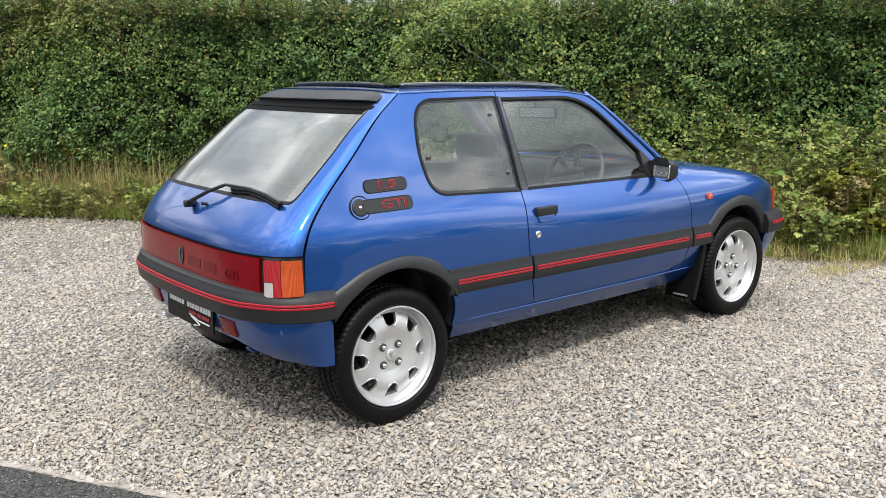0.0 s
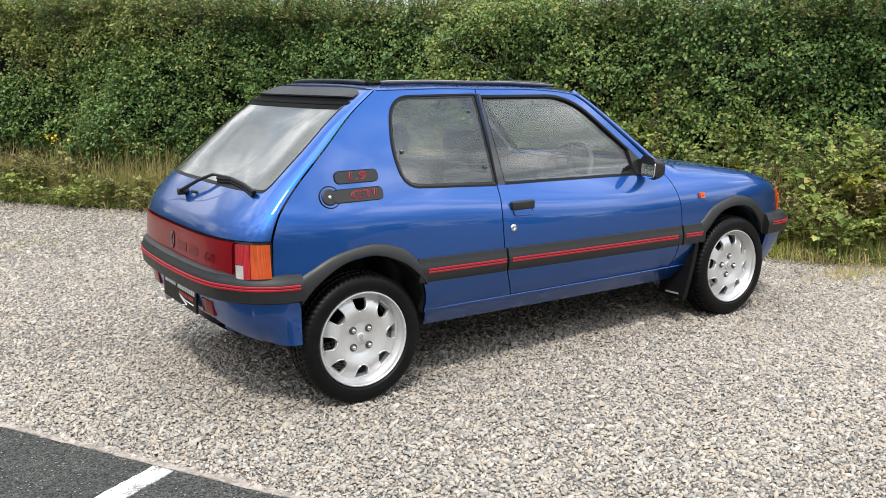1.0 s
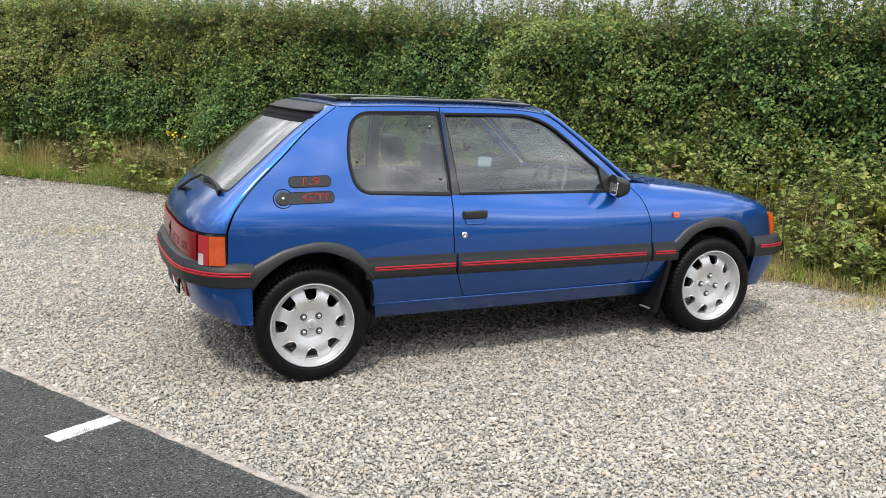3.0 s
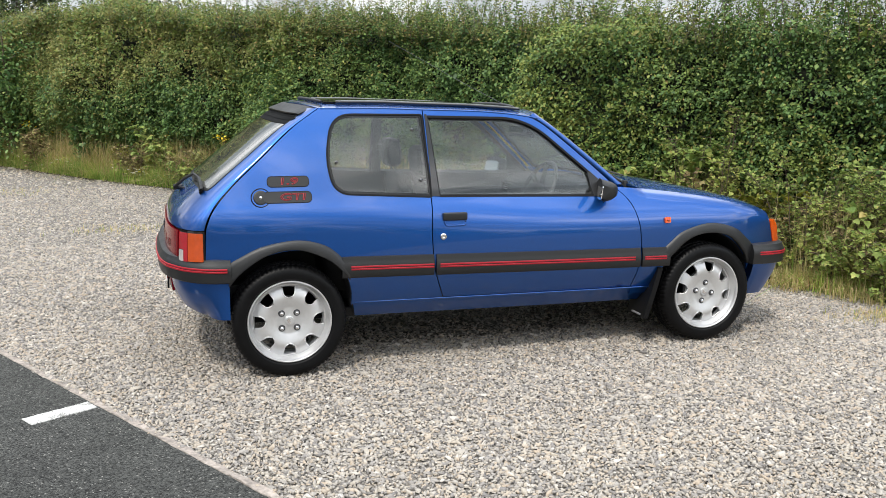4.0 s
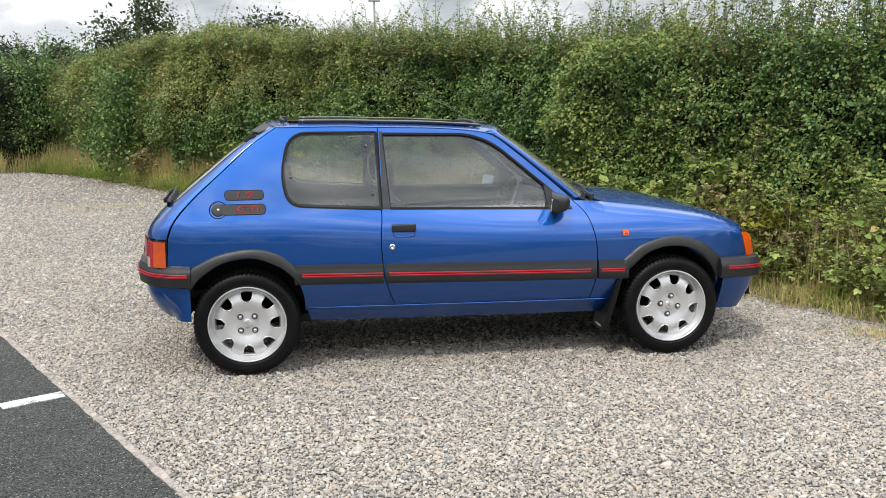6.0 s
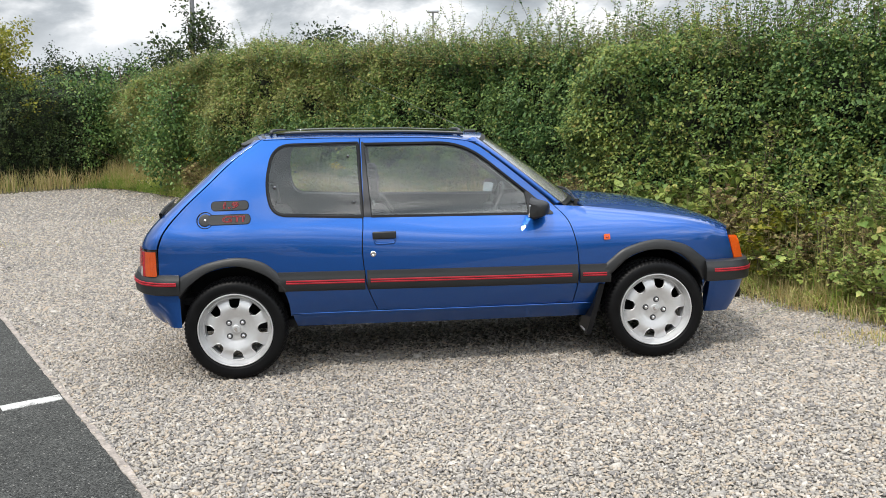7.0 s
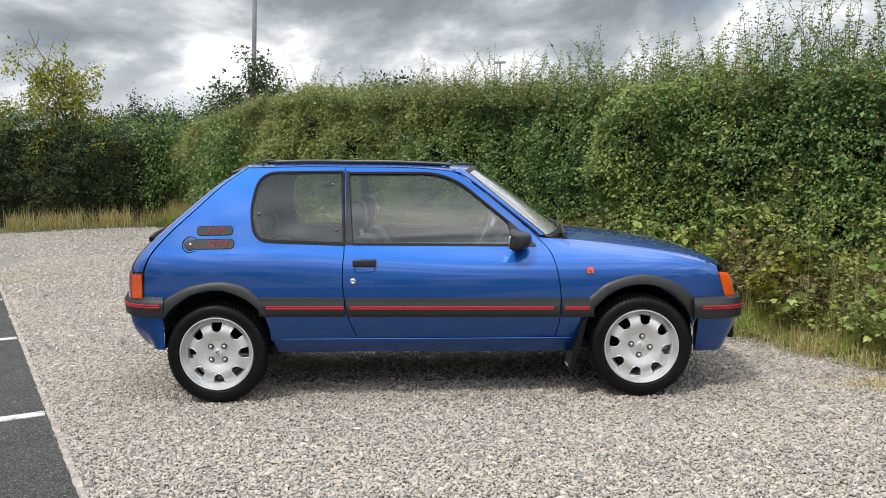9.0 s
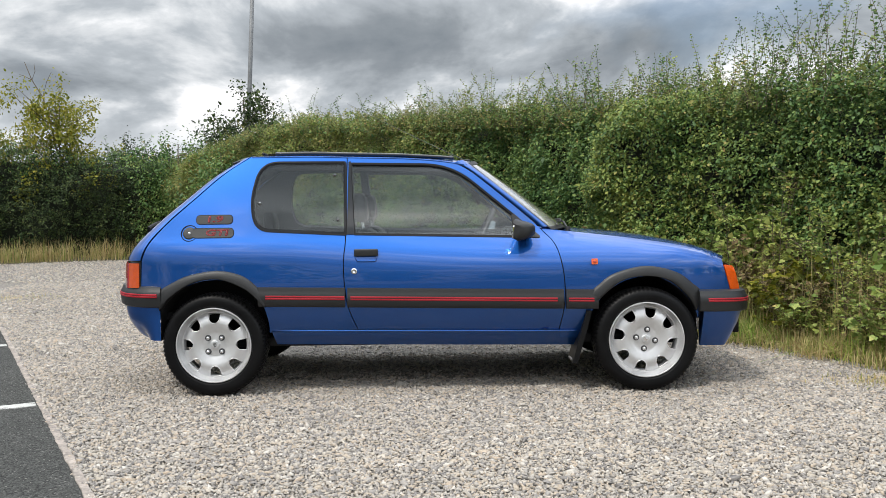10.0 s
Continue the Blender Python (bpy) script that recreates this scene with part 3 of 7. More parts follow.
def tube(bm, pts, radius, n=8, taper=None):
    """A round bar along points."""
    P = [Vector(p) for p in pts]
    up = Vector((0, 0, 1))
    rings = []
    for i, p in enumerate(P):
        t = (P[min(i + 1, len(P) - 1)] - P[max(i - 1, 0)]).normalized()
        ref = up if abs(t.z) < 0.95 else Vector((1, 0, 0))
        a = t.cross(ref).normalized()
        b = t.cross(a)
        r = radius if taper is None else radius + (taper - radius) * i / (len(P) - 1)
        rings.append([bm.verts.new(p + (a * math.cos(2 * math.pi * j / n) + b * math.sin(2 * math.pi * j / n)) * r) for j in range(n)])
    for r, s in zip(rings, rings[1:]):
        for j in range(n):
            bm.faces.new((r[j], r[(j + 1) % n], s[(j + 1) % n], s[j]))
    bm.faces.new(rings[0])
    bm.faces.new(rings[-1])
    return bm


def box(bm, lo, hi, bevel=0.0, turn=None):
    """A block between two corners, its edges rounded."""
    lo, hi = Vector(lo), Vector(hi)
    c = (lo + hi) / 2
    sub = bmesh.new()
    bmesh.ops.create_cube(sub, size=1, matrix=Matrix.Translation(c) @ (turn or Matrix()) @ Matrix.Diagonal((*(hi - lo), 1)))
    if bevel:
        bmesh.ops.bevel(sub, geom=sub.edges[:], offset=bevel, segments=3, profile=0.5, affect="EDGES")
    tmp = bpy.data.meshes.new("tmp")
    sub.to_mesh(tmp)
    sub.free()
    bm.from_mesh(tmp)
    bpy.data.meshes.remove(tmp)
    return bm


def edge_split(ob, angle=35):
    """Hard edges where the faces meet at more than the angle."""
    me = ob.data
    bm = bmesh.new()
    bm.from_mesh(me)
    es = [e for e in bm.edges if len(e.link_faces) == 2 and e.calc_face_angle(0) > radians(angle)]
    for f in bm.faces:
        f.smooth = True
    for e in es:
        e.smooth = False
    bm.to_mesh(me)
    bm.free()
    return ob


def lathe(profile, n, name, mat, closed=False, smooth=True):
    """A profile of (radius, y) turned round the y axis."""
    verts, faces = [], []
    k = len(profile)
    for i in range(n):
        a = 2 * math.pi * i / n
        verts += [(r * math.cos(a), y, r * math.sin(a)) for r, y in profile]
    for i in range(n):
        for j in range(k if closed else k - 1):
            q = (j + 1) % k
            faces.append((i * k + j, i * k + q, ((i + 1) % n) * k + q, ((i + 1) % n) * k + j))
    return mesh_data(name, verts, faces, mat, smooth)

# ---- ground ----
rng = np.random.default_rng(7)
KERB_A, KERB_D = np.array((-0.8965, -0.887)), np.array((-0.490, 0.872))      # edge of the asphalt
KERB_D = KERB_D / np.linalg.norm(KERB_D)
KERB_N = np.array((-KERB_D[1], KERB_D[0]))                                # towards the asphalt
VERGE = [(9.0, -8.6), (5.9, -3.3), (4.42, -0.75), (3.93, 0.02), (3.25, 1.35), (1.15, 5.04), (0.23, 6.42), (-0.55, 7.75), (-1.52, 9.05), (-4.02, 12.86), (-5.0, 14.0), (-5.7, 14.35), (-7.07, 13.87), (-8.33, 13.1), (-14.0, 9.6), (-24.0, 4.0)]


def verge_line(n=8):
    return np.array(catmull(VERGE, n))


def ground():
    me = mesh_data("ground", [(-900, -900, -0.012), (900, -900, -0.012), (900, 900, -0.012), (-900, 900, -0.012)], [(0, 1, 2, 3)], GRAVEL_BED)
    tagged(link("ground", me), "beige and grey gravel yard surface", "gravel", kind="structure")
    # asphalt car park
    a, b = KERB_A - KERB_D * 60, KERB_A + KERB_D * 12.0
    w = KERB_N * 0.034
    far = KERB_N * 7.5
    corners = [a + w, b + w, b + far, a + far]
    bm = bmesh.new()
    top = [bm.verts.new((p[0], p[1], 0.004)) for p in corners]
    low = [bm.verts.new((p[0], p[1], -0.05)) for p in corners]
    bm.faces.new(top)
    for i in range(4):
        bm.faces.new((top[i], top[(i + 1) % 4], low[(i + 1) % 4], low[i]))
    tagged(part("road", bm, ASPHALT), "dark grey asphalt of the car park", "asphalt", kind="structure")
    # concrete edging, laid in lengths
    edging = link("edging_kerb", None, (float(KERB_A[0]), float(KERB_A[1]), 0))
    tagged(edging, "pale concrete edging strip between asphalt and gravel", "kerb", kind="structure")
    ang = math.atan2(KERB_D[1], KERB_D[0])
    bm = box(bmesh.new(), (-0.456, -0.017, -0.06), (0.456, 0.017, 0.009), 0.003)
    bmesh.ops.subdivide_edges(bm, edges=[e for e in bm.edges if e.calc_length() > 0.3], cuts=24)
    for v in bm.verts:
        v.co += Vector((0, noise.noise(v.co * 21) * 0.007, noise.noise(v.co * 17 + Vector((5, 0, 0))) * 0.005))
    me = bpy.data.meshes.new("edging_piece")
    bm.to_mesh(me)
    bm.free()
    me.materials.append(CONCRETE)
    for k in range(-6, 14):
        p = KERB_A + KERB_D * (k * 0.918 + 0.3) + KERB_N * 0.017
        link("edging_piece", me, (p[0], p[1], rng.uniform(-0.003, 0.002)), edging, "", (0, 0, ang + rng.uniform(-0.004, 0.004)))
    # bay marks on the asphalt
    for dist, length, wide in ((0.0, 0.30, 0.10), (2.55, 0.33, 0.10), (5.0, 0.33, 0.10), (-2.45, 0.33, 0.10)):
        p = KERB_A + KERB_D * dist + KERB_N * 0.044
        bm = bmesh.new()
        n = 24
        g = [[None] * 2 for _ in range(n + 1)]
        for i in range(n + 1):
            for j in (0, 1):
                q = p + KERB_N * length * i / n + KERB_D * wide * (j - 0.5) + rng.uniform(-0.003, 0.003, 2)
                g[i][j] = bm.verts.new((q[0], q[1], 0.0075))
        for i in range(n):
            bm.faces.new((g[i][0], g[i][1], g[i + 1][1], g[i + 1][0]))
        ext = bmesh.ops.extrude_face_region(bm, geom=bm.faces[:])
        bmesh.ops.translate(bm, vec=(0, 0, -0.004), verts=[v for v in ext["geom"] if isinstance(v, bmesh.types.BMVert)])
        tagged(part("bay_line", bm, ROADPAINT), "worn white painted parking bay line", "line", "bay lines", "structure")
    # verge: uneven soil under hedge and grass
    edge = verge_line(6)
    bm = bmesh.new()
    rows = []
    for i, p in enumerate(edge):
        t = edge[min(i + 1, len(edge) - 1)] - edge[max(i - 1, 0)]
        t = t / np.linalg.norm(t)
        n = np.array((t[1], -t[0]))
        ring = []
        for k, z in ((-0.05, -0.02), (0.06, 0.012), (0.25, 0.03), (0.6, 0.06), (1.4, 0.08), (3.0, 0.06)):
            q = p + n * (k + 0.05 * noise.noise(Vector((p[0] * 3, p[1] * 3, k))))
            ring.append(bm.verts.new((q[0], q[1], z + 0.02 * noise.noise(Vector((q[0] * 2, q[1] * 2, 3))) * (k > 0))))
        rows.append(ring)
    for r, q in zip(rows, rows[1:]):
        for j in range(len(r) - 1):
            bm.faces.new((r[j], r[j + 1], q[j + 1], q[j]))
    tagged(part("verge", bm, SOIL, smooth=True), "earthy verge along the foot of the hedge", "verge", kind="structure")


ground()


def right_of_verge(P):
    """How far points lie on the gravel side of the verge's edge (minus: on the verge)."""
    E = verge_line(4)
    d = np.full(len(P), 1e9)
    sgn = np.zeros(len(P))
    for a, b in zip(E, E[1:]):
        t = b - a
        L2 = t @ t
        k = np.clip(((P - a) @ t) / L2, 0, 1)
        q = a + k[:, None] * t
        dist = np.linalg.norm(P - q, axis=1)
        s = np.where((P[:, 0] - a[0]) * t[1] - (P[:, 1] - a[1]) * t[0] > 0, -1, 1)
        better = dist < d
        d[better] = dist[better]
        sgn[better] = s[better]
    return d * sgn


def chippings():
    """Loose crushed stone, thick where one stands near it and thinner further off."""
    pts = []
    for (x0, x1, y0, y1, gap) in ((-1.8, 4.7, -2.9, 0.6, 0.0141), (-3.4, 3.9, 0.6, 3.4, 0.021), (-5.0, 2.5, 3.4, 8.0, 0.034), (-9.5, 0.5, 8.0, 14.6, 0.07)):
        gx, gy = np.meshgrid(np.arange(x0, x1, gap), np.arange(y0, y1, gap))
        P = np.stack([gx.ravel(), gy.ravel()], 1)
        P += rng.uniform(-0.48, 0.48, P.shape) * gap
        ok = ((P - KERB_A) @ KERB_N < 0.004) & (right_of_verge(P) > -0.03)
        # nothing is seen of the ground far under the car or behind the camera's way
        ok &= ~((np.abs(P[:, 1] - 0.25) < 0.55) & (P[:, 0] > -0.2) & (P[:, 0] < 2.6) & (rng.random(len(P)) < 0.6))
        ok &= P[:, 0] < 3.15 + (P[:, 1] + 2.9) * 0.75
        ok &= ~((P[:, 0] > -0.15) & (P[:, 0] < 2.5) & (P[:, 1] > 0.7) & (P[:, 1] < 2.3) & (rng.random(len(P)) < 0.8))
        P = P[ok]
        pts.append(np.c_[P, np.full(len(P), gap)])
    # a few strays kicked onto the asphalt
    loose_count = 420
    k = rng.uniform(-2.5, 9.0, loose_count)
    off = np.abs(rng.normal(0, 0.014, loose_count)) + np.abs(rng.normal(0, 0.55, loose_count)) * (rng.random(loose_count) < 0.10)
    q = KERB_A + KERB_D * k[:, None] + KERB_N * off[:, None]
    pts.append(np.c_[q, np.full(loose_count, 0.0141)])
    P = np.concatenate(pts)
    stray = np.arange(len(P)) >= len(P) - loose_count
    three = rng.random(len(P)) < 0.5
    # half of them three-sided shards, half four-sided chips
    for sides, pick in ((3, three), (4, ~three)):
        Q, loose = P[pick], stray[pick]
        n = len(Q)
        ring = [(math.cos(2 * math.pi * k / sides), math.sin(2 * math.pi * k / sides)) for k in range(sides)]
        V = np.repeat(np.array([(x, y, -1) for x, y in ring] + [(x, y, 1) for x, y in ring], float)[None] * 1.25, n, 0) * rng.uniform(0.62, 1.0, (n, 2 * sides, 3))
        V[:, sides:, :2] *= rng.uniform(0.62, 1.0, (n, 1, 1))
        size = np.exp(rng.normal(0, 0.30, n)) * (0.0076 + 0.10 * (Q[:, 2] - 0.0141))
        V *= (size[:, None] * np.stack([rng.uniform(0.95, 2.0, n), rng.uniform(0.48, 0.88, n), rng.uniform(0.22, 0.45, n)], 1))[:, None, :]
        a, b, c = rng.uniform(0, 2 * math.pi, n), rng.normal(0, 0.30, n), rng.normal(0, 0.30, n)
        # tilt about x, then y, then turn about z
        for i, j, w in ((1, 2, b), (2, 0, c), (0, 1, a)):
            u, v = V[..., i].copy(), V[..., j].copy()
            V[..., i], V[..., j] = u * np.cos(w)[:, None] - v * np.sin(w)[:, None], u * np.sin(w)[:, None] + v * np.cos(w)[:, None]
        V[..., :2] += Q[:, None, :2]
        V[..., 2] += np.where(loose, 0.009, rng.uniform(-0.007, 0.003, n))[:, None]
        tris = [(sides, sides + 1, sides + 2)] + ([(sides, sides + 2, sides + 3)] if sides == 4 else [])
        for k in range(sides):
            q = (k + 1) % sides
            tris += [(k, q, sides + q), (k, sides + q, sides + k)]
        F = (np.arange(n)[:, None, None] * 2 * sides + np.array(tris)[None]).reshape(-1, 3)
        me = big_mesh("gravel_stones", V.reshape(-1, 3), F, GRAVEL)
        tagged(link("gravel_stones", me), "loose crushed stone chippings in beige, grey and pinkish brown", "gravel", kind="stuff")


chippings()

# ---- plants ----
LEAF_SHAPE = np.array([(0, 0, 0), (-0.30, 0.28, 0.08), (-0.27, 0.66, 0.06), (0, 1.0, -0.06), (0.27, 0.66, 0.06), (0.30, 0.28, 0.08)])
LEAF_QUADS = np.array([(0, 3, 2, 1), (0, 5, 4, 3)])
KITE_SHAPE = np.array([(0, 0, 0), (-0.34, 0.48, 0.10), (0, 1.0, -0.06), (0.34, 0.48, 0.10)])
KITE_FACES = np.array([(0, 2, 1), (0, 3, 2)])


def leaf_mesh(name, pos, axis, face, size, mat, shape=LEAF_SHAPE, joints=LEAF_QUADS):
    """Many leaves: where each is fixed, which way it points, which way its face looks, how long it is."""
    axis = axis / np.maximum(np.linalg.norm(axis, axis=1, keepdims=True), 1e-9)
    side = np.cross(axis, face)
    side /= np.maximum(np.linalg.norm(side, axis=1, keepdims=True), 1e-9)
    up = np.cross(side, axis)
    S = shape[None] * size[:, None, None]
    V = pos[:, None, :] + S[..., :1] * side[:, None] + S[..., 1:2] * axis[:, None] + S[..., 2:] * up[:, None]
    Q = (np.arange(len(pos))[:, None, None] * len(shape) + joints[None]).reshape(-1, joints.shape[1])
    return big_mesh(name, V.reshape(-1, 3), Q, mat)


def lumps(p, scale, seed=0.0):
    """Smooth noise for arrays of points, a sum of waves."""
    r = np.random.default_rng(int(seed * 10) + 3)
    out = np.zeros(len(p))
    for k in range(10):
        d = r.normal(0, 1, 3)
        out += np.sin((p @ d) * scale * r.uniform(0.6, 1.8) + r.uniform(0, 6.3)) / 10
    return out * 1.6


def hedge(name, label, line, height, depth, count, leaf, mat, seed, bulge=0.22, kinds=(), clump=18, swell=None, span=None):
    """A trimmed but shaggy hedge along a line; its face is on the line's left hand side seen along it, height a function of the way along."""
    r = np.random.default_rng(seed)
    line = np.array(line, float)
    seg = np.linalg.norm(np.diff(line, axis=0), axis=1)
    cum = np.r_[0, np.cumsum(seg)]
    total = cum[-1]

    def at(s):
        x, y = np.interp(s, cum, line[:, 0]), np.interp(s, cum, line[:, 1])
        e = 0.4
        t = np.stack([np.interp(s + e, cum, line[:, 0]) - np.interp(s - e, cum, line[:, 0]), np.interp(s + e, cum, line[:, 1]) - np.interp(s - e, cum, line[:, 1])], 1)
        t /= np.maximum(np.linalg.norm(t, axis=1, keepdims=True), 1e-9)
        return np.stack([x, y], 1), np.stack([-t[:, 1], t[:, 0]], 1)
    holder = link(name, None, (float(line[len(line) // 2][0]), float(line[len(line) // 2][1]), 0))
    tagged(holder, label, "hedge")
    # solid core: the dark of twigs and shade inside is its colour
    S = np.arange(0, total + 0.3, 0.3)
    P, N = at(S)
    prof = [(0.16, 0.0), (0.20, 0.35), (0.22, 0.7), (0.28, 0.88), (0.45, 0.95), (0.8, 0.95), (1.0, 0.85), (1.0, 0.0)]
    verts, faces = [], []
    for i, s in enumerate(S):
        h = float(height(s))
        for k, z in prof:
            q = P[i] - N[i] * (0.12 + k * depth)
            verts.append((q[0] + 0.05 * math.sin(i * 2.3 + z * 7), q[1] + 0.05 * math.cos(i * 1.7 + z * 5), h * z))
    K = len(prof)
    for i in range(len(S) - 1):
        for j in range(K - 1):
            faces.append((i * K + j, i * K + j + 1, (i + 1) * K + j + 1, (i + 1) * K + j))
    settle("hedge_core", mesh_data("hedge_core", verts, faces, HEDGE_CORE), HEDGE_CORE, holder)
    # leaf clumps on face and top
    n = count // clump
    # the stretch that nobody sees keeps its bare core
    s = r.uniform(*(span or (0, total)), n)
    h = height(s)
    on_top = r.random(n) < 0.16
    v = np.where(on_top, 1.0, r.beta(1.1, 1.0, n))
    z = h * v
    into = np.where(on_top, r.uniform(0, 0.8, n) * depth, 0.0)
    P, N = at(s)
    C = np.c_[P - N * into[:, None], z]
    out3 = np.c_[N, np.zeros(n)]
    b = lumps(C, 1.1, seed + 5) * bulge * 0.9 + lumps(C, 2.6, seed) * bulge * 0.8 + lumps(C, 7.0, seed + 1) * bulge * 0.5
    belly = 0.10 * np.sin(np.clip(v, 0, 1) * math.pi) - 0.30 * np.clip(v - 0.8, 0, 1) - 0.30 * (1 - smoothstep(0.05, 0.38, v))
    if swell is not None:
        b = b + swell(s, z)
    C += out3 * (b + belly - 0.10)[:, None] * np.where(on_top, 0.2, 1.0)[:, None]
    C[:, 2] += np.where(on_top, lumps(C, 2.5, seed + 2) * 0.22 + r.normal(0, 0.05, n), lumps(C, 3.0, seed + 3) * 0.04)
    C[:, 2] = np.maximum(C[:, 2], 0.06)
    # thin spots where the shade inside shows
    keep = (lumps(C, 5.0, seed + 7) > -0.82 + 0.25 * r.random(n)) | on_top
    C, out3, s, z, n = C[keep], out3[keep], s[keep], z[keep], int(keep.sum())
    # each clump is a leafy spray reaching out of the hedge and hanging a little
    cid = np.repeat(np.arange(n), clump)
    m = len(cid)
    d = out3 * 0.8 + r.normal(0, 0.55, (n, 3)) + np.array((0, 0, 0.15))
    d /= np.linalg.norm(d, axis=1, keepdims=True)
    long = r.uniform(0.12, 0.34, n) * (leaf / 0.043) ** 0.5
    k = r.random(m)
    pos = C[cid] + d[cid] * ((k - 0.45) * long[cid])[:, None] + r.normal(0, 1, (m, 3)) * np.array((0.036, 0.036, 0.026)) * (leaf / 0.043)
    pos[:, 2] -= 0.05 * k * k
    pos[:, 2] = np.maximum(pos[:, 2], 0.03)
    axis = d[cid] * 0.7 + r.normal(0, 0.6, (m, 3)) + np.array((0, 0, -0.35))
    look_to = out3[cid] * 0.55 + np.array((0, 0, 0.85)) + r.normal(0, 0.36, (m, 3))
    size = leaf * np.exp(r.normal(0, 0.25, m)) * (0.90 + 0.30 * smoothstep(9.0, 19.0, s))[cid]
    rest = np.ones(m, bool)
    for nm, lm, where, grow in kinds:
        pick = rest & (where(s, z, C)[cid] > r.random(m))
        rest &= ~pick
        tagged(settle(nm, leaf_mesh(nm, pos[pick], axis[pick], look_to[pick], size[pick] * grow, lm, KITE_SHAPE, KITE_FACES), lm, holder), kind="stuff")
    tagged(settle("foliage", leaf_mesh("foliage", pos[rest], axis[rest], look_to[rest], size[rest], mat, KITE_SHAPE, KITE_FACES), mat, holder), kind="stuff")
    return holder, at


def shoots(holder, name, bases, heights, lean, leaf, mat, seed, gap=0.035, per=3, arch=0.25, thick=0.004, leaf_from=0.0):
    """Upright or arching young shoots; small whorls of leaves at even joints along each; stems in one mesh, leaves in another."""
    r = np.random.default_rng(seed)
    bm = bmesh.new()
    pos, axis, face, size = [], [], [], []
    for b, h in zip(bases, heights):
        d = np.array((r.normal(0, lean), r.normal(0, lean), 1.0))
        bend = r.normal(0, arch, 2)
        t6 = np.linspace(0, 1, 6)
        P = np.array([np.array(b) + d * h * t + np.array((bend[0], bend[1], -0.6 * float(np.hypot(*bend)))) * h * t * t for t in t6])
        tube(bm, [Vector(q) for q in P], thick, 3, thick * 0.35)
        joints = np.arange(leaf_from, 1.0, gap / h)
        t = np.repeat(joints + r.uniform(-0.2, 0.2, len(joints)) * gap / h, per)
        n = len(t)
        q = np.stack([np.interp(t, t6, P[:, i]) for i in range(3)], 1)
        a = r.uniform(0, 2 * math.pi, n)
        o = np.stack([np.cos(a), np.sin(a), r.uniform(-0.1, 0.8, n)], 1)
        pos.append(q + o * (0.5 * leaf * r.random((n, 1))))
        axis.append(o)
        face.append(np.array((0, 0, 1.0)) + r.normal(0, 0.5, (n, 3)))
        size.append(leaf * (1.2 - 0.6 * t) * np.exp(r.normal(0, 0.28, n)))
    tagged(part(name + "_twig", bm, BARK, holder), kind="stuff")
    tagged(settle(name + "_foliage", leaf_mesh(name + "_foliage", np.concatenate(pos), np.concatenate(axis), np.concatenate(face), np.concatenate(size), mat, KITE_SHAPE, KITE_FACES), mat, holder), kind="stuff")


# the long hedge behind the car: from beside its nose away to the far corner
HEDGE_LINE = [(7.6, -4.6), (5.3, -0.75), (4.62, 0.35), (4.05, 1.30), (2.75, 3.55), (1.22, 5.75), (-0.35, 8.0), (-1.80, 10.15), (-3.6, 12.9), (-5.2, 15.2)]
near_height = spline([0.0, 5.0, 7.0, 9.5, 11.0, 12.5, 14.0, 16.0, 18.0, 20.5, 23.5], [1.98, 1.92, 1.96, 2.03, 2.12, 2.22, 2.32, 2.45, 2.50, 2.35, 2.0])


def light_zone(s, z, C):
    maple = maple_bulge(s, z)
    return np.clip(0.03 + 0.25 * smoothstep(0.1, 0.6, lumps(C, 1.1, 9)) * smoothstep(8.0, 9.5, s) + 0.38 * (1 - smoothstep(6.5, 9.0, s)) * (1 - smoothstep(0.8, 1.6, z)) + 0.06 * smoothstep(1.6, 2.15, z) + 0.42 * maple, 0, 0.85)


def olive_zone(s, z, C):
    """Finer olive growth: the upper half of the far stretch, and along the whole top."""
    edge = z + 0.35 * lumps(C, 1.6, 13)
    far = smoothstep(11.0, 13.5, s) * smoothstep(1.30, 1.7, edge)
    low = smoothstep(15.5, 17.5, s) * 0.35
    return np.clip(0.9 * far + low + 0.35 * smoothstep(1.75, 2.05, edge), 0, 0.85)


def maple_bulge(s, z):
    """A lighter maple that has grown out of the hedge's face behind the bonnet."""
    return smoothstep(7.3, 8.0, s) * (1 - smoothstep(8.9, 9.4, s + 0.35 * (z - 1.2))) * (1 - smoothstep(2.0, 2.3, z)) * smoothstep(0.35, 0.7, z)


main_hedge, hedge_at = hedge("hedge", "tall green mixed hawthorn hedge beside the gravel yard", HEDGE_LINE, near_height, 1.3, 410000, 0.034, LEAF, 5, 0.24, (("light_foliage", LEAF_LIGHT, light_zone, 1.05), ("olive_foliage", LEAF_OLIVE, olive_zone, 0.85)), 18, lambda s, z: 0.24 * maple_bulge(s, z), (3.2, 23.6))
r0 = np.random.default_rng(21)
s0 = np.concatenate([r0.uniform(3.0, 22.5, 240), r0.uniform(3.0, 11.0, 170), r0.uniform(3.0, 7.2, 170)])
p0, n0 = hedge_at(s0)
p0 = p0 - n0 * r0.uniform(0.05, 1.0, (len(s0), 1))
h0 = near_height(s0)
shoots(main_hedge, "top_shoot", np.c_[p0, h0 - 0.15], 0.25 + 0.70 * r0.random(len(s0)) ** 1.7 + np.where((s0 > 3) & (s0 < 8), 0.20, 0.0), 0.12, 0.032, LEAF, 22, 0.034, 3, 0.22)
# tall pale young growth over the near stretch
s8 = np.concatenate([r0.uniform(3.0, 9.5, 260), r0.uniform(9.5, 13.0, 90)])
p8, n8 = hedge_at(s8)
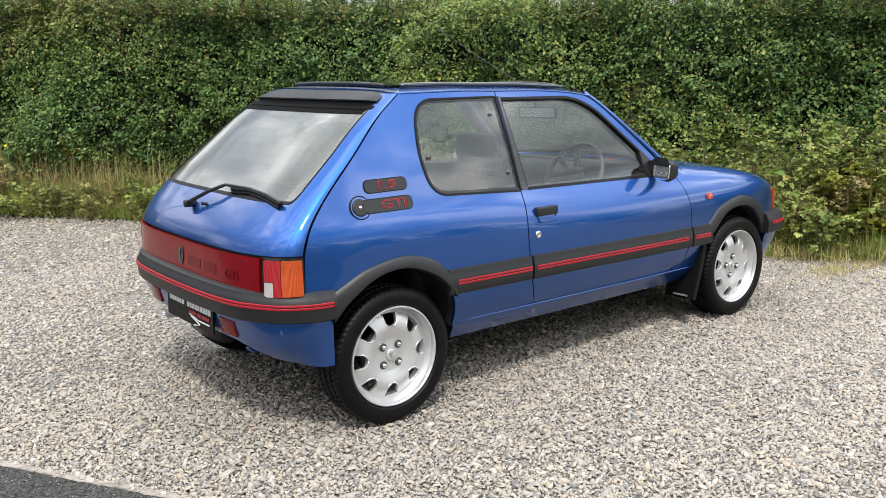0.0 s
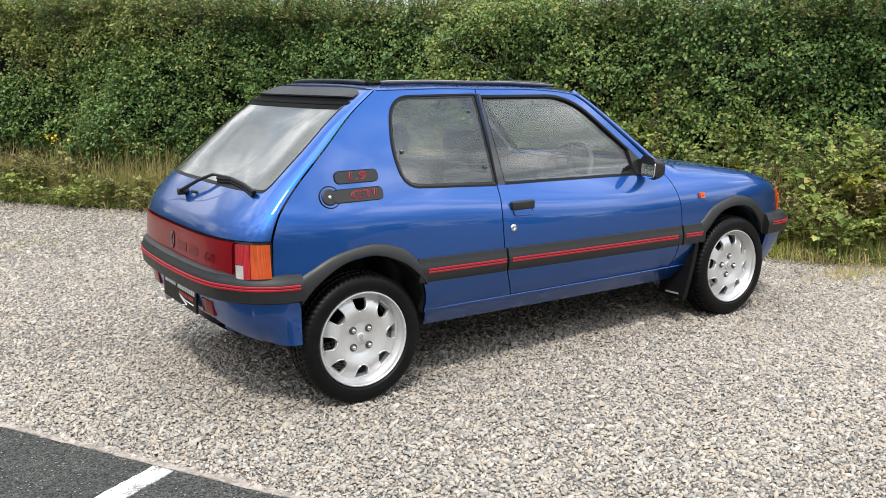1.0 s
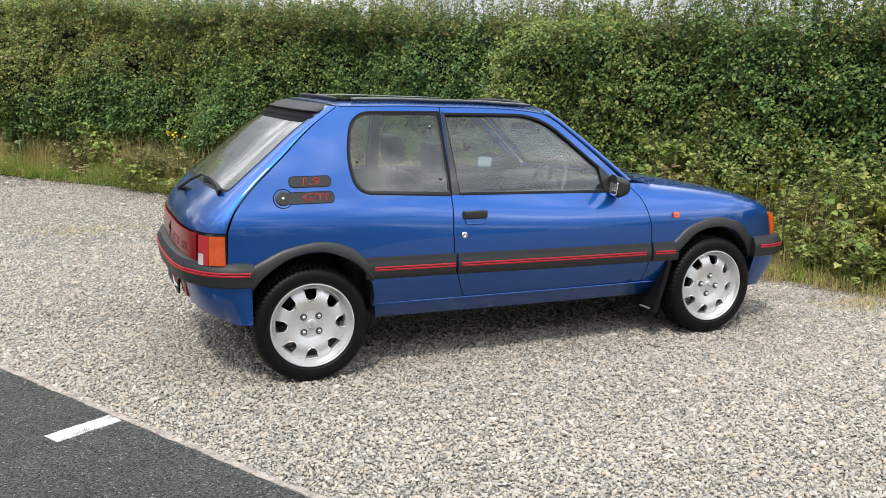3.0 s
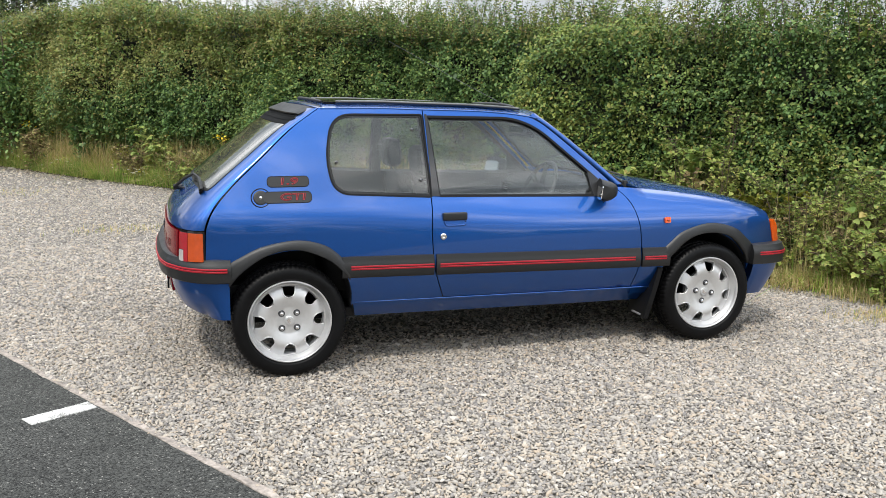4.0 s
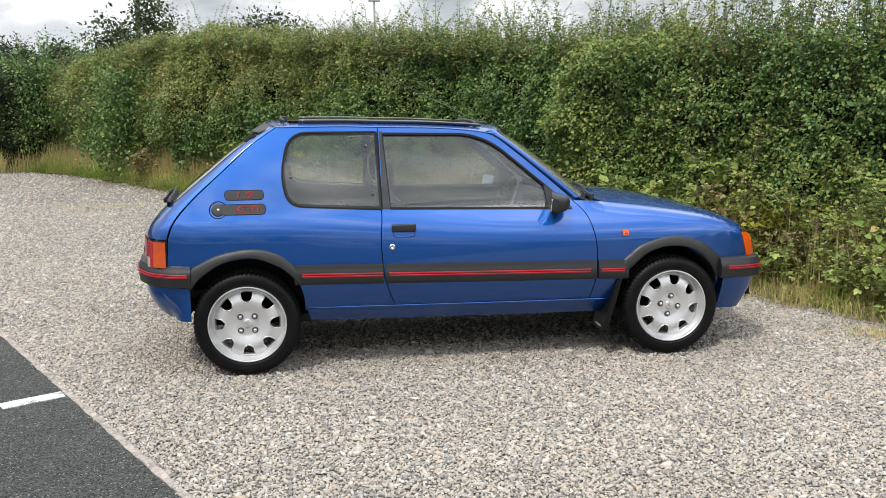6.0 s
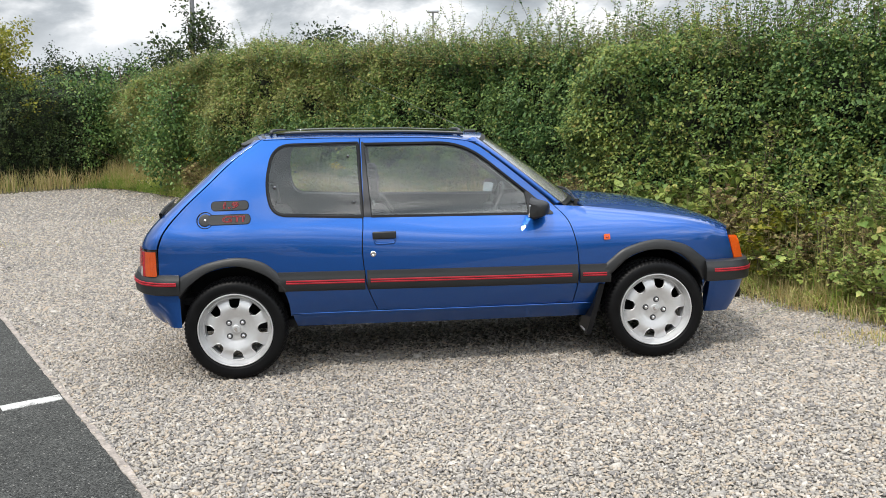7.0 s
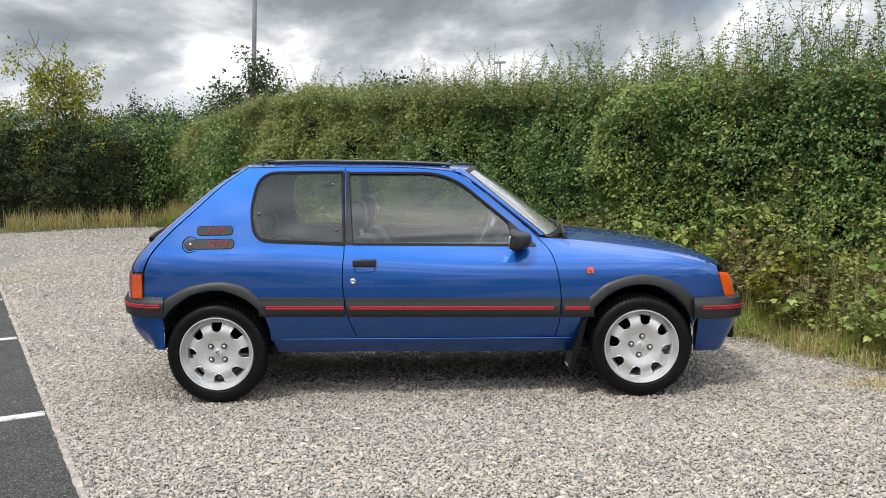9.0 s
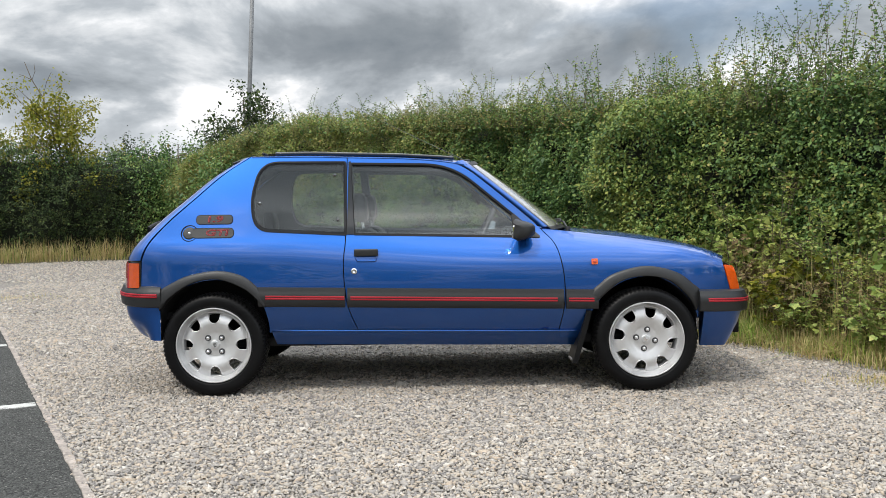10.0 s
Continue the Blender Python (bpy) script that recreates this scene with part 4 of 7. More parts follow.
p8 = p8 - n8 * r0.uniform(0.0, 0.9, (len(s8), 1))
shoots(main_hedge, "pale_shoot", np.c_[p8, near_height(s8) - 0.12], 0.28 + 0.55 * r0.random(len(s8)) ** 1.6, 0.14, 0.034, LEAF_LIGHT, 26, 0.036, 3, 0.22)
# a fringe of fine young growth along the top, and olive seeding sprays among it
s9 = np.concatenate([r0.uniform(3.0, 23.0, 900), r0.uniform(8.0, 14.0, 750)])
p9, n9 = hedge_at(s9)
p9 = p9 - n9 * r0.uniform(-0.12, 0.8, (len(s9), 1))
h9 = 0.16 + 0.42 * r0.random(len(s9)) ** 1.3
olive = r0.random(len(s9)) < 0.45
for pick, nm, mat in ((~olive, "fringe_shoot", LEAF), (olive, "olive_shoot", LEAF_OLIVE)):
    shoots(main_hedge, nm, np.c_[p9, near_height(s9) - 0.14][pick], h9[pick], 0.30, 0.027, mat, 24, 0.030, 3, 0.35, 0.0025)

# ---- the car: x ahead along it from the rear axle, y to its left, z up ----
w_of_z = even_spline([0.16, 0.24, 0.32, 0.40, 0.50, 0.60, 0.70, 0.78, 0.84, 0.90, 1.0, 1.1, 1.2, 1.30, 1.36],
                     [0.622, 0.659, 0.697, 0.7325, 0.7568, 0.761, 0.757, 0.745, 0.723, 0.693, 0.656, 0.620, 0.581, 0.539, 0.513])
d_low = even_spline([-0.62, -0.4, -0.2, 0.1, 0.5, 1.0, 1.5, 1.97, 2.4, 2.7, 2.85, 2.95, 3.03],
                    [0.10, 0.040, 0.014, 0.001, 0.0, 0.0, 0.001, 0.010, 0.020, 0.045, 0.080, 0.120, 0.180])


def d_up(x):
    return np.polyval([0.00866, -0.05199, 0.10048, -0.02029, -0.02188], np.clip(x, -0.5, 3.0))


wing_top = spline([1.8, 1.9, 2.07, 2.40, 2.66, 2.79, 2.88, 2.94], [0.915, 0.909, 0.891, 0.849, 0.806, 0.772, 0.735, 0.698])


def half_width(x, z):
    """The body side's distance from the middle plane."""
    x, z = np.asarray(x, float), np.asarray(z, float)
    k = smoothstep(0.68, 0.95, z)
    y = w_of_z(z) - (1 - k) * d_low(x) - k * d_up(x)
    r = 0.058
    t = np.clip((z - (wing_top(x) - r)) / r, 0, 1) * smoothstep(1.86, 2.05, x)
    return y - 0.058 * (1 - np.sqrt(np.maximum(1 - 0.97 * t * t, 0)))


def side_map(s, off=0.0):
    return lambda x, z: (x, s * (half_width(x, z) + off), np.asarray(z, float) + 0 * x)


def drop(x):
    """The belt lines fall a little towards the nose."""
    return -0.021 * (np.asarray(x, float) - 0.5)


# outlines of the side, in x and z
SEAM = [(0.190, 1.347), (0.047, 1.250), (-0.107, 1.112), (-0.261, 0.972), (-0.356, 0.863), (-0.390, 0.790), (-0.398, 0.755)]
SHUT_REAR = [(0.745, 1.338), (0.746, 0.895), (0.739, 0.787), (0.737, 0.687), (0.749, 0.542), (0.772, 0.460), (0.808, 0.366)]
SHUT_FRONT = [(1.846, 0.913), (1.917, 0.832), (1.953, 0.710), (1.966, 0.581), (1.959, 0.468), (1.936, 0.350)]
ARCH_REAR = [(0.316, 0.352), (0.310, 0.440), (0.278, 0.524), (0.190, 0.606), (0.055, 0.656), (-0.080, 0.644), (-0.182, 0.596), (-0.262, 0.497)]
ARCH_FRONT = [(2.100, 0.400), (2.122, 0.467), (2.180, 0.541), (2.275, 0.612), (2.386, 0.642), (2.497, 0.635), (2.608, 0.571), (2.688, 0.479), (2.722, 0.400)]
QUARTER_WINDOW = fillet([(0.250, 1.318), (0.738, 1.314), (0.752, 0.896), (0.240, 0.926), (0.205, 1.090)], [0.11, 0.012, 0.012, 0.11, 0.25], 8)
DOOR_WINDOW = fillet([(0.762, 1.306), (1.345, 1.294), (1.700, 0.994), (1.840, 0.868), (0.790, 0.898)], [0.012, 0.16, 0.0, 0.012, 0.012], 8)


def wave(pts, n=6):
    return [tuple(p) for p in catmull(pts, n)]


car = link("hatchback_car", None, (1.2, 0, 0))
tagged(car, "blue metallic three-door hatchback with black and red trim, parked on gravel", "car")
half_gap = 0.0028


def body_panels():
    seam, rear, front = wave(SEAM), wave(SHUT_REAR), wave(SHUT_FRONT)
    for s in (-1, 1):
        f = side_map(s)
        o = 1 if s < 0 else -1
        # rear quarter with the roof pillar
        quarter = ([(0.205, 1.347)] + [(x + 0.006, z) for x, z in seam] + [(-0.399, 0.600), (-0.190, 0.600)]
                   + wave(ARCH_REAR)[::-1][10:] + [(0.33, 0.366)] + [(x - half_gap, z) for x, z in rear[::-1]] + [(0.5, 1.347)])
        part_q = settle("quarter_panel", sheet("quarter_panel", quarter, f, PAINT, [QUARTER_WINDOW], 0.045, 0.02, 0.014, o), PAINT, car)
        ring = inset(QUARTER_WINDOW, -0.003)
        settle("window_seal", sheet("window_seal", ring, side_map(s, 0.003), RUBBER, [inset(QUARTER_WINDOW, 0.005)], 0.05, 0.015, 0.016, o), RUBBER, part_q)
        pane = settle("quarter_window", sheet("quarter_window", inset(QUARTER_WINDOW, 0.004), side_map(s, -0.003), GLASS, (), 0.05, 0.02, 0.004, o), GLASS, part_q, "tinted hinged side window")
        pane.visible_shadow = False
        settle("window_border", sheet("window_border", inset(QUARTER_WINDOW, 0.004), side_map(s, -0.0015), FRIT, [inset(QUARTER_WINDOW, 0.015)], 0.05, 0.015, 0.001, o), FRIT, part_q)
        for x, z in ((0.676, 1.236), (0.260, 1.079), (0.700, 0.980)):
            y = s * half_width(x, z)
            bm = bmesh.new()
            bmesh.ops.create_uvsphere(bm, u_segments=12, v_segments=8, radius=0.0095, matrix=pose(x, float(y), z) @ Matrix.Diagonal((1, 0.6, 1, 1)))
            part("window_stud", bm, STUD, part_q, smooth=True)
        # door
        door = ([(x + half_gap, z) for x, z in rear] + [(1.35, 0.358)] + [(x - half_gap, z) for x, z in front[::-1]]
                + wave([(1.846, 0.918), (1.66, 1.080), (1.50, 1.213), (1.425, 1.268), (1.36, 1.297), (1.28, 1.313), (1.04, 1.329)], 5)[1:])
        d = settle("door", sheet("door", door, f, PAINT, [DOOR_WINDOW], 0.045, 0.02, 0.014, o), PAINT, car)
        settle("door_window_seal", sheet("door_window_seal", inset(DOOR_WINDOW, -0.003), side_map(s, 0.003), RUBBER, [inset(DOOR_WINDOW, 0.009)], 0.05, 0.015, 0.02, o), RUBBER, d)
        pane = settle("door_window", sheet("door_window", inset(DOOR_WINDOW, 0.006), side_map(s, -0.010), GLASS, (), 0.05, 0.02, 0.004, o), GLASS, d, "lightly tinted door window")
        pane.visible_shadow = False
        tri = [(1.682, 0.995), (1.697, 1.003), (1.838, 0.876), (1.838, 0.868), (1.700, 0.872)]
        settle("mirror_mount", sheet("mirror_mount", tri, side_map(s, 0.004), PLASTIC, (), 0.03, 0.02, 0.02, o), PLASTIC, d)
        strip = [(0.753, 1.315), (0.766, 1.315), (0.794, 0.898), (0.753, 0.900)]
        settle("pillar_trim", sheet("pillar_trim", strip, side_map(s, 0.004), GLOSS_BLACK, (), 0.03, 0.02, 0.012, o), GLOSS_BLACK, d)
        # door handle: recess cup, flap and lock
        hx, hz = 0.862, 0.793
        y0 = float(half_width(hx, hz))
        bm = box(bmesh.new(), (hx - 0.066, s * (y0 + 0.004) - 0.014, hz - 0.016), (hx + 0.066, s * (y0 + 0.004) + 0.014, hz + 0.024), 0.006)
        part("door_handle", bm, PLASTIC, d, "black plastic flap handle", True)
        cup = fillet([(hx - 0.060, hz - 0.012), (hx + 0.062, hz - 0.012), (hx + 0.060, hz - 0.043), (hx - 0.056, hz - 0.043)], 0.014)
        settle("handle_recess", sheet("handle_recess", cup, side_map(s, 0.0026), PAINT, [inset(cup, 0.005)], 0.03, 0.01, 0.003, o), PAINT, d)
        settle("recess_cup", sheet("recess_cup", inset(cup, 0.003), lambda x, z, s=s: (x, s * (half_width(x, z) + 0.0006), z), PAINT, (), 0.03, 0.01, 0.003, o), PAINT, d)
        lip = [(x, s * (float(half_width(x, z)) + 0.001), z) for x, z in catmull([(hx - 0.057, hz - 0.016), (hx - 0.052, hz - 0.036), (hx - 0.036, hz - 0.042), (hx + 0.040, hz - 0.042), (hx + 0.055, hz - 0.036), (hx + 0.060, hz - 0.016)], 4)]
        part("recess_lip", tube(bmesh.new(), lip, 0.0048, 8), PAINT, d, smooth=True)
        lx, lz = 0.796, 0.696
        lock = lathe([(0.0, 0.004), (0.004, 0.004), (0.005, 0.007), (0.012, 0.008), (0.0165, 0.006), (0.0175, 0.0)], 24, "lock", CHROME)
        link("lock", lock, (lx, s * half_width(lx, lz), lz), d, "round chrome key lock", (0, 0, 0) if s > 0 else (math.pi, 0, 0))
        # wing
        wing = ([(x + half_gap, z) for x, z in front] + [(1.945, 0.300), (2.075, 0.300)] + wave(ARCH_FRONT)
                + [(2.722, 0.545), (2.800, 0.545), (2.915, 0.543), (2.868, 0.700), (2.868, 0.728)]
                + [(x, float(wing_top(x))) for x in np.linspace(2.84, 1.90, 24)])
        wg = settle("front_wing", sheet("front_wing", wing, f, PAINT, (), 0.04, 0.018, 0.010, o), PAINT, car)
        rep = fillet([(2.114, 0.716), (2.149, 0.716), (2.149, 0.747), (2.114, 0.747)], 0.005, 3)
        settle("side_repeater", sheet("side_repeater", rep, side_map(s, 0.012), ORANGE, (), 0.02, 0.01, 0.014, o), ORANGE, wg, "small square orange side repeater")
        boss = lathe([(0.0, 0.004), (0.005, 0.0035), (0.0085, 0.002), (0.0095, 0.0)], 16, "repeater_boss", BRIGHTRED)
        link("repeater_boss", boss, (2.131, s * (float(half_width(2.131, 0.731)) + 0.0125), 0.731), wg, "", (-math.pi / 2 * s, 0, 0))
        # sill
        sill = [(0.325, 0.360), (1.940, 0.345), (2.070, 0.345), (2.060, 0.250), (0.345, 0.281)]
        settle("sill", sheet("sill", sill, lambda x, z, s=s: (x, s * (half_width(x, z) - 0.004 - 0.5 * np.maximum(0.33 - z, 0) ** 1.0 * 0.6), z), PAINT, (), 0.05, 0.03, 0.02, o), PAINT, car)
        bead = [(x, s * (float(half_width(x, 0.36)) - 0.001), 0.3625 - 0.0135 * (x - 0.5)) for x in np.linspace(0.328, 2.07, 24)]
        part("sill_bead", tube(bmesh.new(), bead, 0.005, 6), PAINT, car, smooth=True)
        # roof pillar beside the windscreen
        lower = wave([(1.846, 0.921), (1.66, 1.083), (1.50, 1.216), (1.42, 1.274), (1.36, 1.301)], 5)
        bm = bmesh.new()
        rows = []
        for i, (x, z) in enumerate(lower):
            t = i / (len(lower) - 1)
            a = Vector((x + 0.003, s * half_width(x, z), z + 0.002))
            b = Vector((1.905 - 0.470 * t, s * (0.630 - 0.185 * t), 0.912 + 0.388 * t + 0.012 * t))
            mid = (a + b) / 2 + Vector((0.010, s * 0.008, 0.010))
            rows.append([bm.verts.new(q) for q in (a + Vector((0, -s * 0.03, 0)), a, a * 0.6 + mid * 0.4 + Vector((0, s * 0.004, 0.002)), mid, b * 0.6 + mid * 0.4, b, b - Vector((0.02, s * 0.01, 0.02)))])
        for r, q in zip(rows, rows[1:]):
            for j in range(len(r) - 1):
                bm.faces.new((r[j], r[j + 1], q[j + 1], q[j]))
        part("windscreen_pillar", bm, PAINT, car, smooth=True)
        # dark inner skin behind the joints, with the window openings
        skin = ([(0.21, 1.335)] + [(x + 0.02, z) for x, z in seam] + [(-0.37, 0.60), (-0.19, 0.60)] + wave(ARCH_REAR)[::-1][10:]
                + [(0.38, 0.31), (2.06, 0.29)] + wave(ARCH_FRONT) + [(2.80, 0.52), (2.80, 0.70), (2.40, 0.79), (1.95, 0.86), (1.83, 0.90), (1.40, 1.26), (1.30, 1.295), (0.75, 1.325)])
        settle("inner_skin", sheet("inner_skin", skin, side_map(s, -0.020), INTERIOR, [inset(QUARTER_WINDOW, 0.012), inset(DOOR_WINDOW, 0.014)], 0.07, 0.03, 0.03, o), INTERIOR, car)


body_panels()


def gutter(x):
    return half_width(x, roof_edge(x))


roof_edge = spline([0.0, 0.19, 0.5, 0.75, 1.04, 1.25, 1.36, 1.46, 1.52], [1.335, 1.348, 1.349, 1.342, 1.334, 1.319, 1.304, 1.286, 1.27])


def roof_map(a, u):
    """a from the tail (0) to the windscreen (1), u across."""
    u2 = u * u
    x = (0.185 - 0.075 * (1 - u2)) * (1 - a) + (1.436 + 0.062 * (1 - u2)) * a
    crown = 0.022 + 0.020 * smoothstep(0.75, 1.0, a)
    e = roof_edge(x * u2 + (1 - u2) * np.clip(x, 0, 1.46))
    return x, u * (half_width(np.clip(x, 0.0, 1.44), e) - 0.002), e + crown * (1 - np.abs(u) ** 2.6)


def roof():
    r = settle("roof", sheet("roof", [(0, -1), (1, -1), (1, 1), (0, 1)], roof_map, PAINT, (), 0.06, 0.03, 0.012, 1), PAINT, car)
    for s in (-1, 1):
        bead = [(x, s * (float(gutter(x)) + 0.001), float(roof_edge(x)) - 0.004) for x in np.linspace(0.20, 1.42, 40)]
        part("roof_gutter", tube(bmesh.new(), bead, 0.0045, 6), PAINT, r, smooth=True)
    settle("headlining", sheet("headlining", [(0.02, -0.93), (0.97, -0.93), (0.97, 0.93), (0.02, 0.93)], lambda a, u: tuple(np.array(roof_map(a, u)) - np.array([0 * a, 0 * a, 0.03 + 0 * a])), INTERIOR, (), 0.08, 0.05, 0.01, 1), INTERIOR, r)
    # sliding sunroof: raised black frame and dark glass
    def top_map(off):
        return lambda a, u: tuple(np.array(roof_map(a, u)) + np.array([0 * a, 0 * a, off + 0 * a]))
    frame_out = fillet([(0.055, -0.70), (0.905, -0.76), (0.905, 0.76), (0.055, 0.70)], 0.06)
    sr = settle("sunroof", sheet("sunroof", inset(frame_out, 0.03), top_map(0.012), FRIT, (), 0.07, 0.03, 0.010, 1), FRIT, r, "dark glass sunroof in a black frame")
    for s in (-1, 1):
        pts = [Vector(np.array(roof_map(np.array(a), np.array(s * (0.735 + 0.02 * a)))).tolist()) + Vector((0, 0, 0.012)) for a in np.linspace(0.12, 0.92, 30)]
        bm = bmesh.new()
        tube(bm, pts, 0.011, 8, 0.009)
        part("sunroof_rail", bm, RAIL, sr, "black raised sunroof rail", True)
    for a, rr in ((0.065, 0.009), (0.90, 0.011)):
        pts = [Vector(np.array(roof_map(np.array(a), np.array(u))).tolist()) + Vector((0, 0, 0.014)) for u in np.linspace(-0.70, 0.70, 21)]
        part("sunroof_cross_rail", tube(bmesh.new(), pts, rr, 8), PLASTIC, sr, smooth=True)
    # aerial at the front of the roof
    base = Vector(np.array(roof_map(np.array(0.955), np.array(0.0))).tolist())
    bm = box(bmesh.new(), base + Vector((-0.035, -0.02, -0.004)), base + Vector((0.035, 0.02, 0.016)), 0.006)
    ae = part("aerial", bm, PLASTIC, r, "thin black roof aerial", True)
    part("aerial_rod", tube(bmesh.new(), [base + Vector((0, 0, 0.012)), base + Vector((-0.30, 0.0, 0.155)), base + Vector((-0.74, 0.0, 0.38))], 0.0016, 6, 0.0009), STEEL, ae)


roof()


def screen_map(u, v):
    """Windscreen: u across, v from its foot (0) to its top (1)."""
    ex, ey, ez = 1.903 - 0.457 * v, 0.627 - 0.182 * v, 0.908 + 0.390 * v
    cx, cz = 2.045 - 0.545 * v, 0.920 + 0.404 * v + 0.012 * np.sin(math.pi * v)
    k = np.abs(u) ** 2.2
    return cx + (ex - cx) * k, u * ey, cz + (ez - cz) * k


def front_end():
    ring = fillet([(-1, 0), (1, 0), (1, 1), (-1, 1)], 0.05)
    ws = settle("windscreen", sheet("windscreen", inset(ring, 0.02), screen_map, WINDSCREEN, (), 0.08, 0.05, 0.005, 1), WINDSCREEN, car, "laminated windscreen")
    ws.visible_shadow = False
    settle("windscreen_seal", sheet("windscreen_seal", inset(ring, -0.008), lambda u, v: tuple(np.array(screen_map(u, v)) + np.array([0.003 + 0 * u, 0 * u, 0.003 + 0 * u])), RUBBER, [inset(ring, 0.034)], 0.08, 0.03, 0.010, 1), RUBBER, ws)

    def bonnet_map(x, u):
        xe = np.clip(x, 1.9, 2.94)
        ze, ye = wing_top(xe), half_width(xe, wing_top(xe) - 0.0005)
        bow = 0.09 * (1 - u * u) * smoothstep(2.0, 2.9, x)
        zc = spline([1.95, 2.1, 2.3, 2.5, 2.7, 2.85, 2.93, 3.0, 3.09], [0.921, 0.907, 0.890, 0.862, 0.823, 0.780, 0.740, 0.695, 0.63])(x + bow)
        k = np.abs(u) ** 2.8
        return x + bow, u * ye, zc + (ze - zc) * k

    settle("bonnet", sheet("bonnet", [(2.03, -0.992), (2.885, -0.992), (2.885, 0.992), (2.03, 0.992)], bonnet_map, PAINT, (), 0.06, 0.03, 0.012, 1), PAINT, car)
    # scuttle with the air vent below the screen
    bm = bmesh.new()
    box(bm, (1.93, -0.56, 0.855), (2.07, 0.56, 0.886), 0.008)
    part("scuttle", bm, PLASTIC, car)
    # wipers
    for y0, y1, x1 in ((-0.42, 0.14, 2.005), (0.10, 0.60, 1.985)):
        bm = bmesh.new()
        tube(bm, [(2.03, y0, 0.905), (2.045, (y0 + y1) / 2, 0.945), (x1, y1, 0.955)], 0.006, 6)
        tube(bm, [(1.985, y0 - 0.05, 0.958), (2.022, (y0 + y1) / 2, 0.962), (x1 - 0.01, y1 + 0.1, 0.955)], 0.005, 6)
        bmesh.ops.create_cone(bm, cap_ends=True, segments=12, radius1=0.02, radius2=0.014, depth=0.035, matrix=pose(2.03, y0, 0.905))
        part("windscreen_wiper", bm, PLASTIC, car)
    # nose: dark grille panel, headlamps and indicators
    bm = bmesh.new()
    path = [(2.90, -0.615), (2.985, -0.535), (3.020, -0.38), (3.040, 0.0), (3.020, 0.38), (2.985, 0.535), (2.90, 0.615)]
    rows = []
    pts = catmull(path, 4)
    for z, dx in ((0.48, 0.0), (0.60, 0.01), (0.69, 0.03)):
        rows.append([bm.verts.new((p[0] - 0.015 - dx, p[1], z)) for p in pts])
    for r, q in zip(rows, rows[1:]):
        for j in range(len(r) - 1):
            bm.faces.new((r[j], r[j + 1], q[j + 1], q[j]))
    part("grille_panel", bm, PLASTIC, car)
    for s in (-1, 1):
        o = 1 if s < 0 else -1
        ind = fillet([(2.872, 0.700), (2.936, 0.690), (2.978, 0.548), (2.918, 0.546)], 0.008, 3)
        settle("front_indicator", sheet("front_indicator", ind, side_map(s, 0.006), ORANGE, (), 0.02, 0.01, 0.035, o), ORANGE, car, "orange front indicator lens")
        lamp = box(bmesh.new(), (2.91, s * 0.39 - 0.10, 0.555), (2.965, s * 0.39 + 0.10, 0.665), 0.012)
        part("headlamp", lamp, CLEARLENS, car, "clear rectangular headlamp", True)


front_end()

# ---- tail ----
seam_x = spline([0.60, 0.755, 0.790, 0.863, 0.972, 1.112, 1.250, 1.347], [-0.398, -0.397, -0.390, -0.356, -0.261, -0.107, 0.047, 0.190])
tail_bow = spline([0.55, 0.78, 0.90, 1.15, 1.347], [0.182, 0.166, 0.136, 0.104, 0.068])


def tail_map(off=0.0):
    def f(t, z):
        """t across from -1 to 1."""
        z = np.asarray(z, float)
        u = np.sin(np.clip(t, -1, 1) * math.pi / 2)
        sx = seam_x(z)
        sy = half_width(sx, z)
        dep = np.sqrt(np.maximum(1 - np.abs(u) ** 3.6, 1e-9)) * (tail_bow(z) + off)
        return sx - dep, u * (sy + off * 0.7), z + 0 * t
    return f


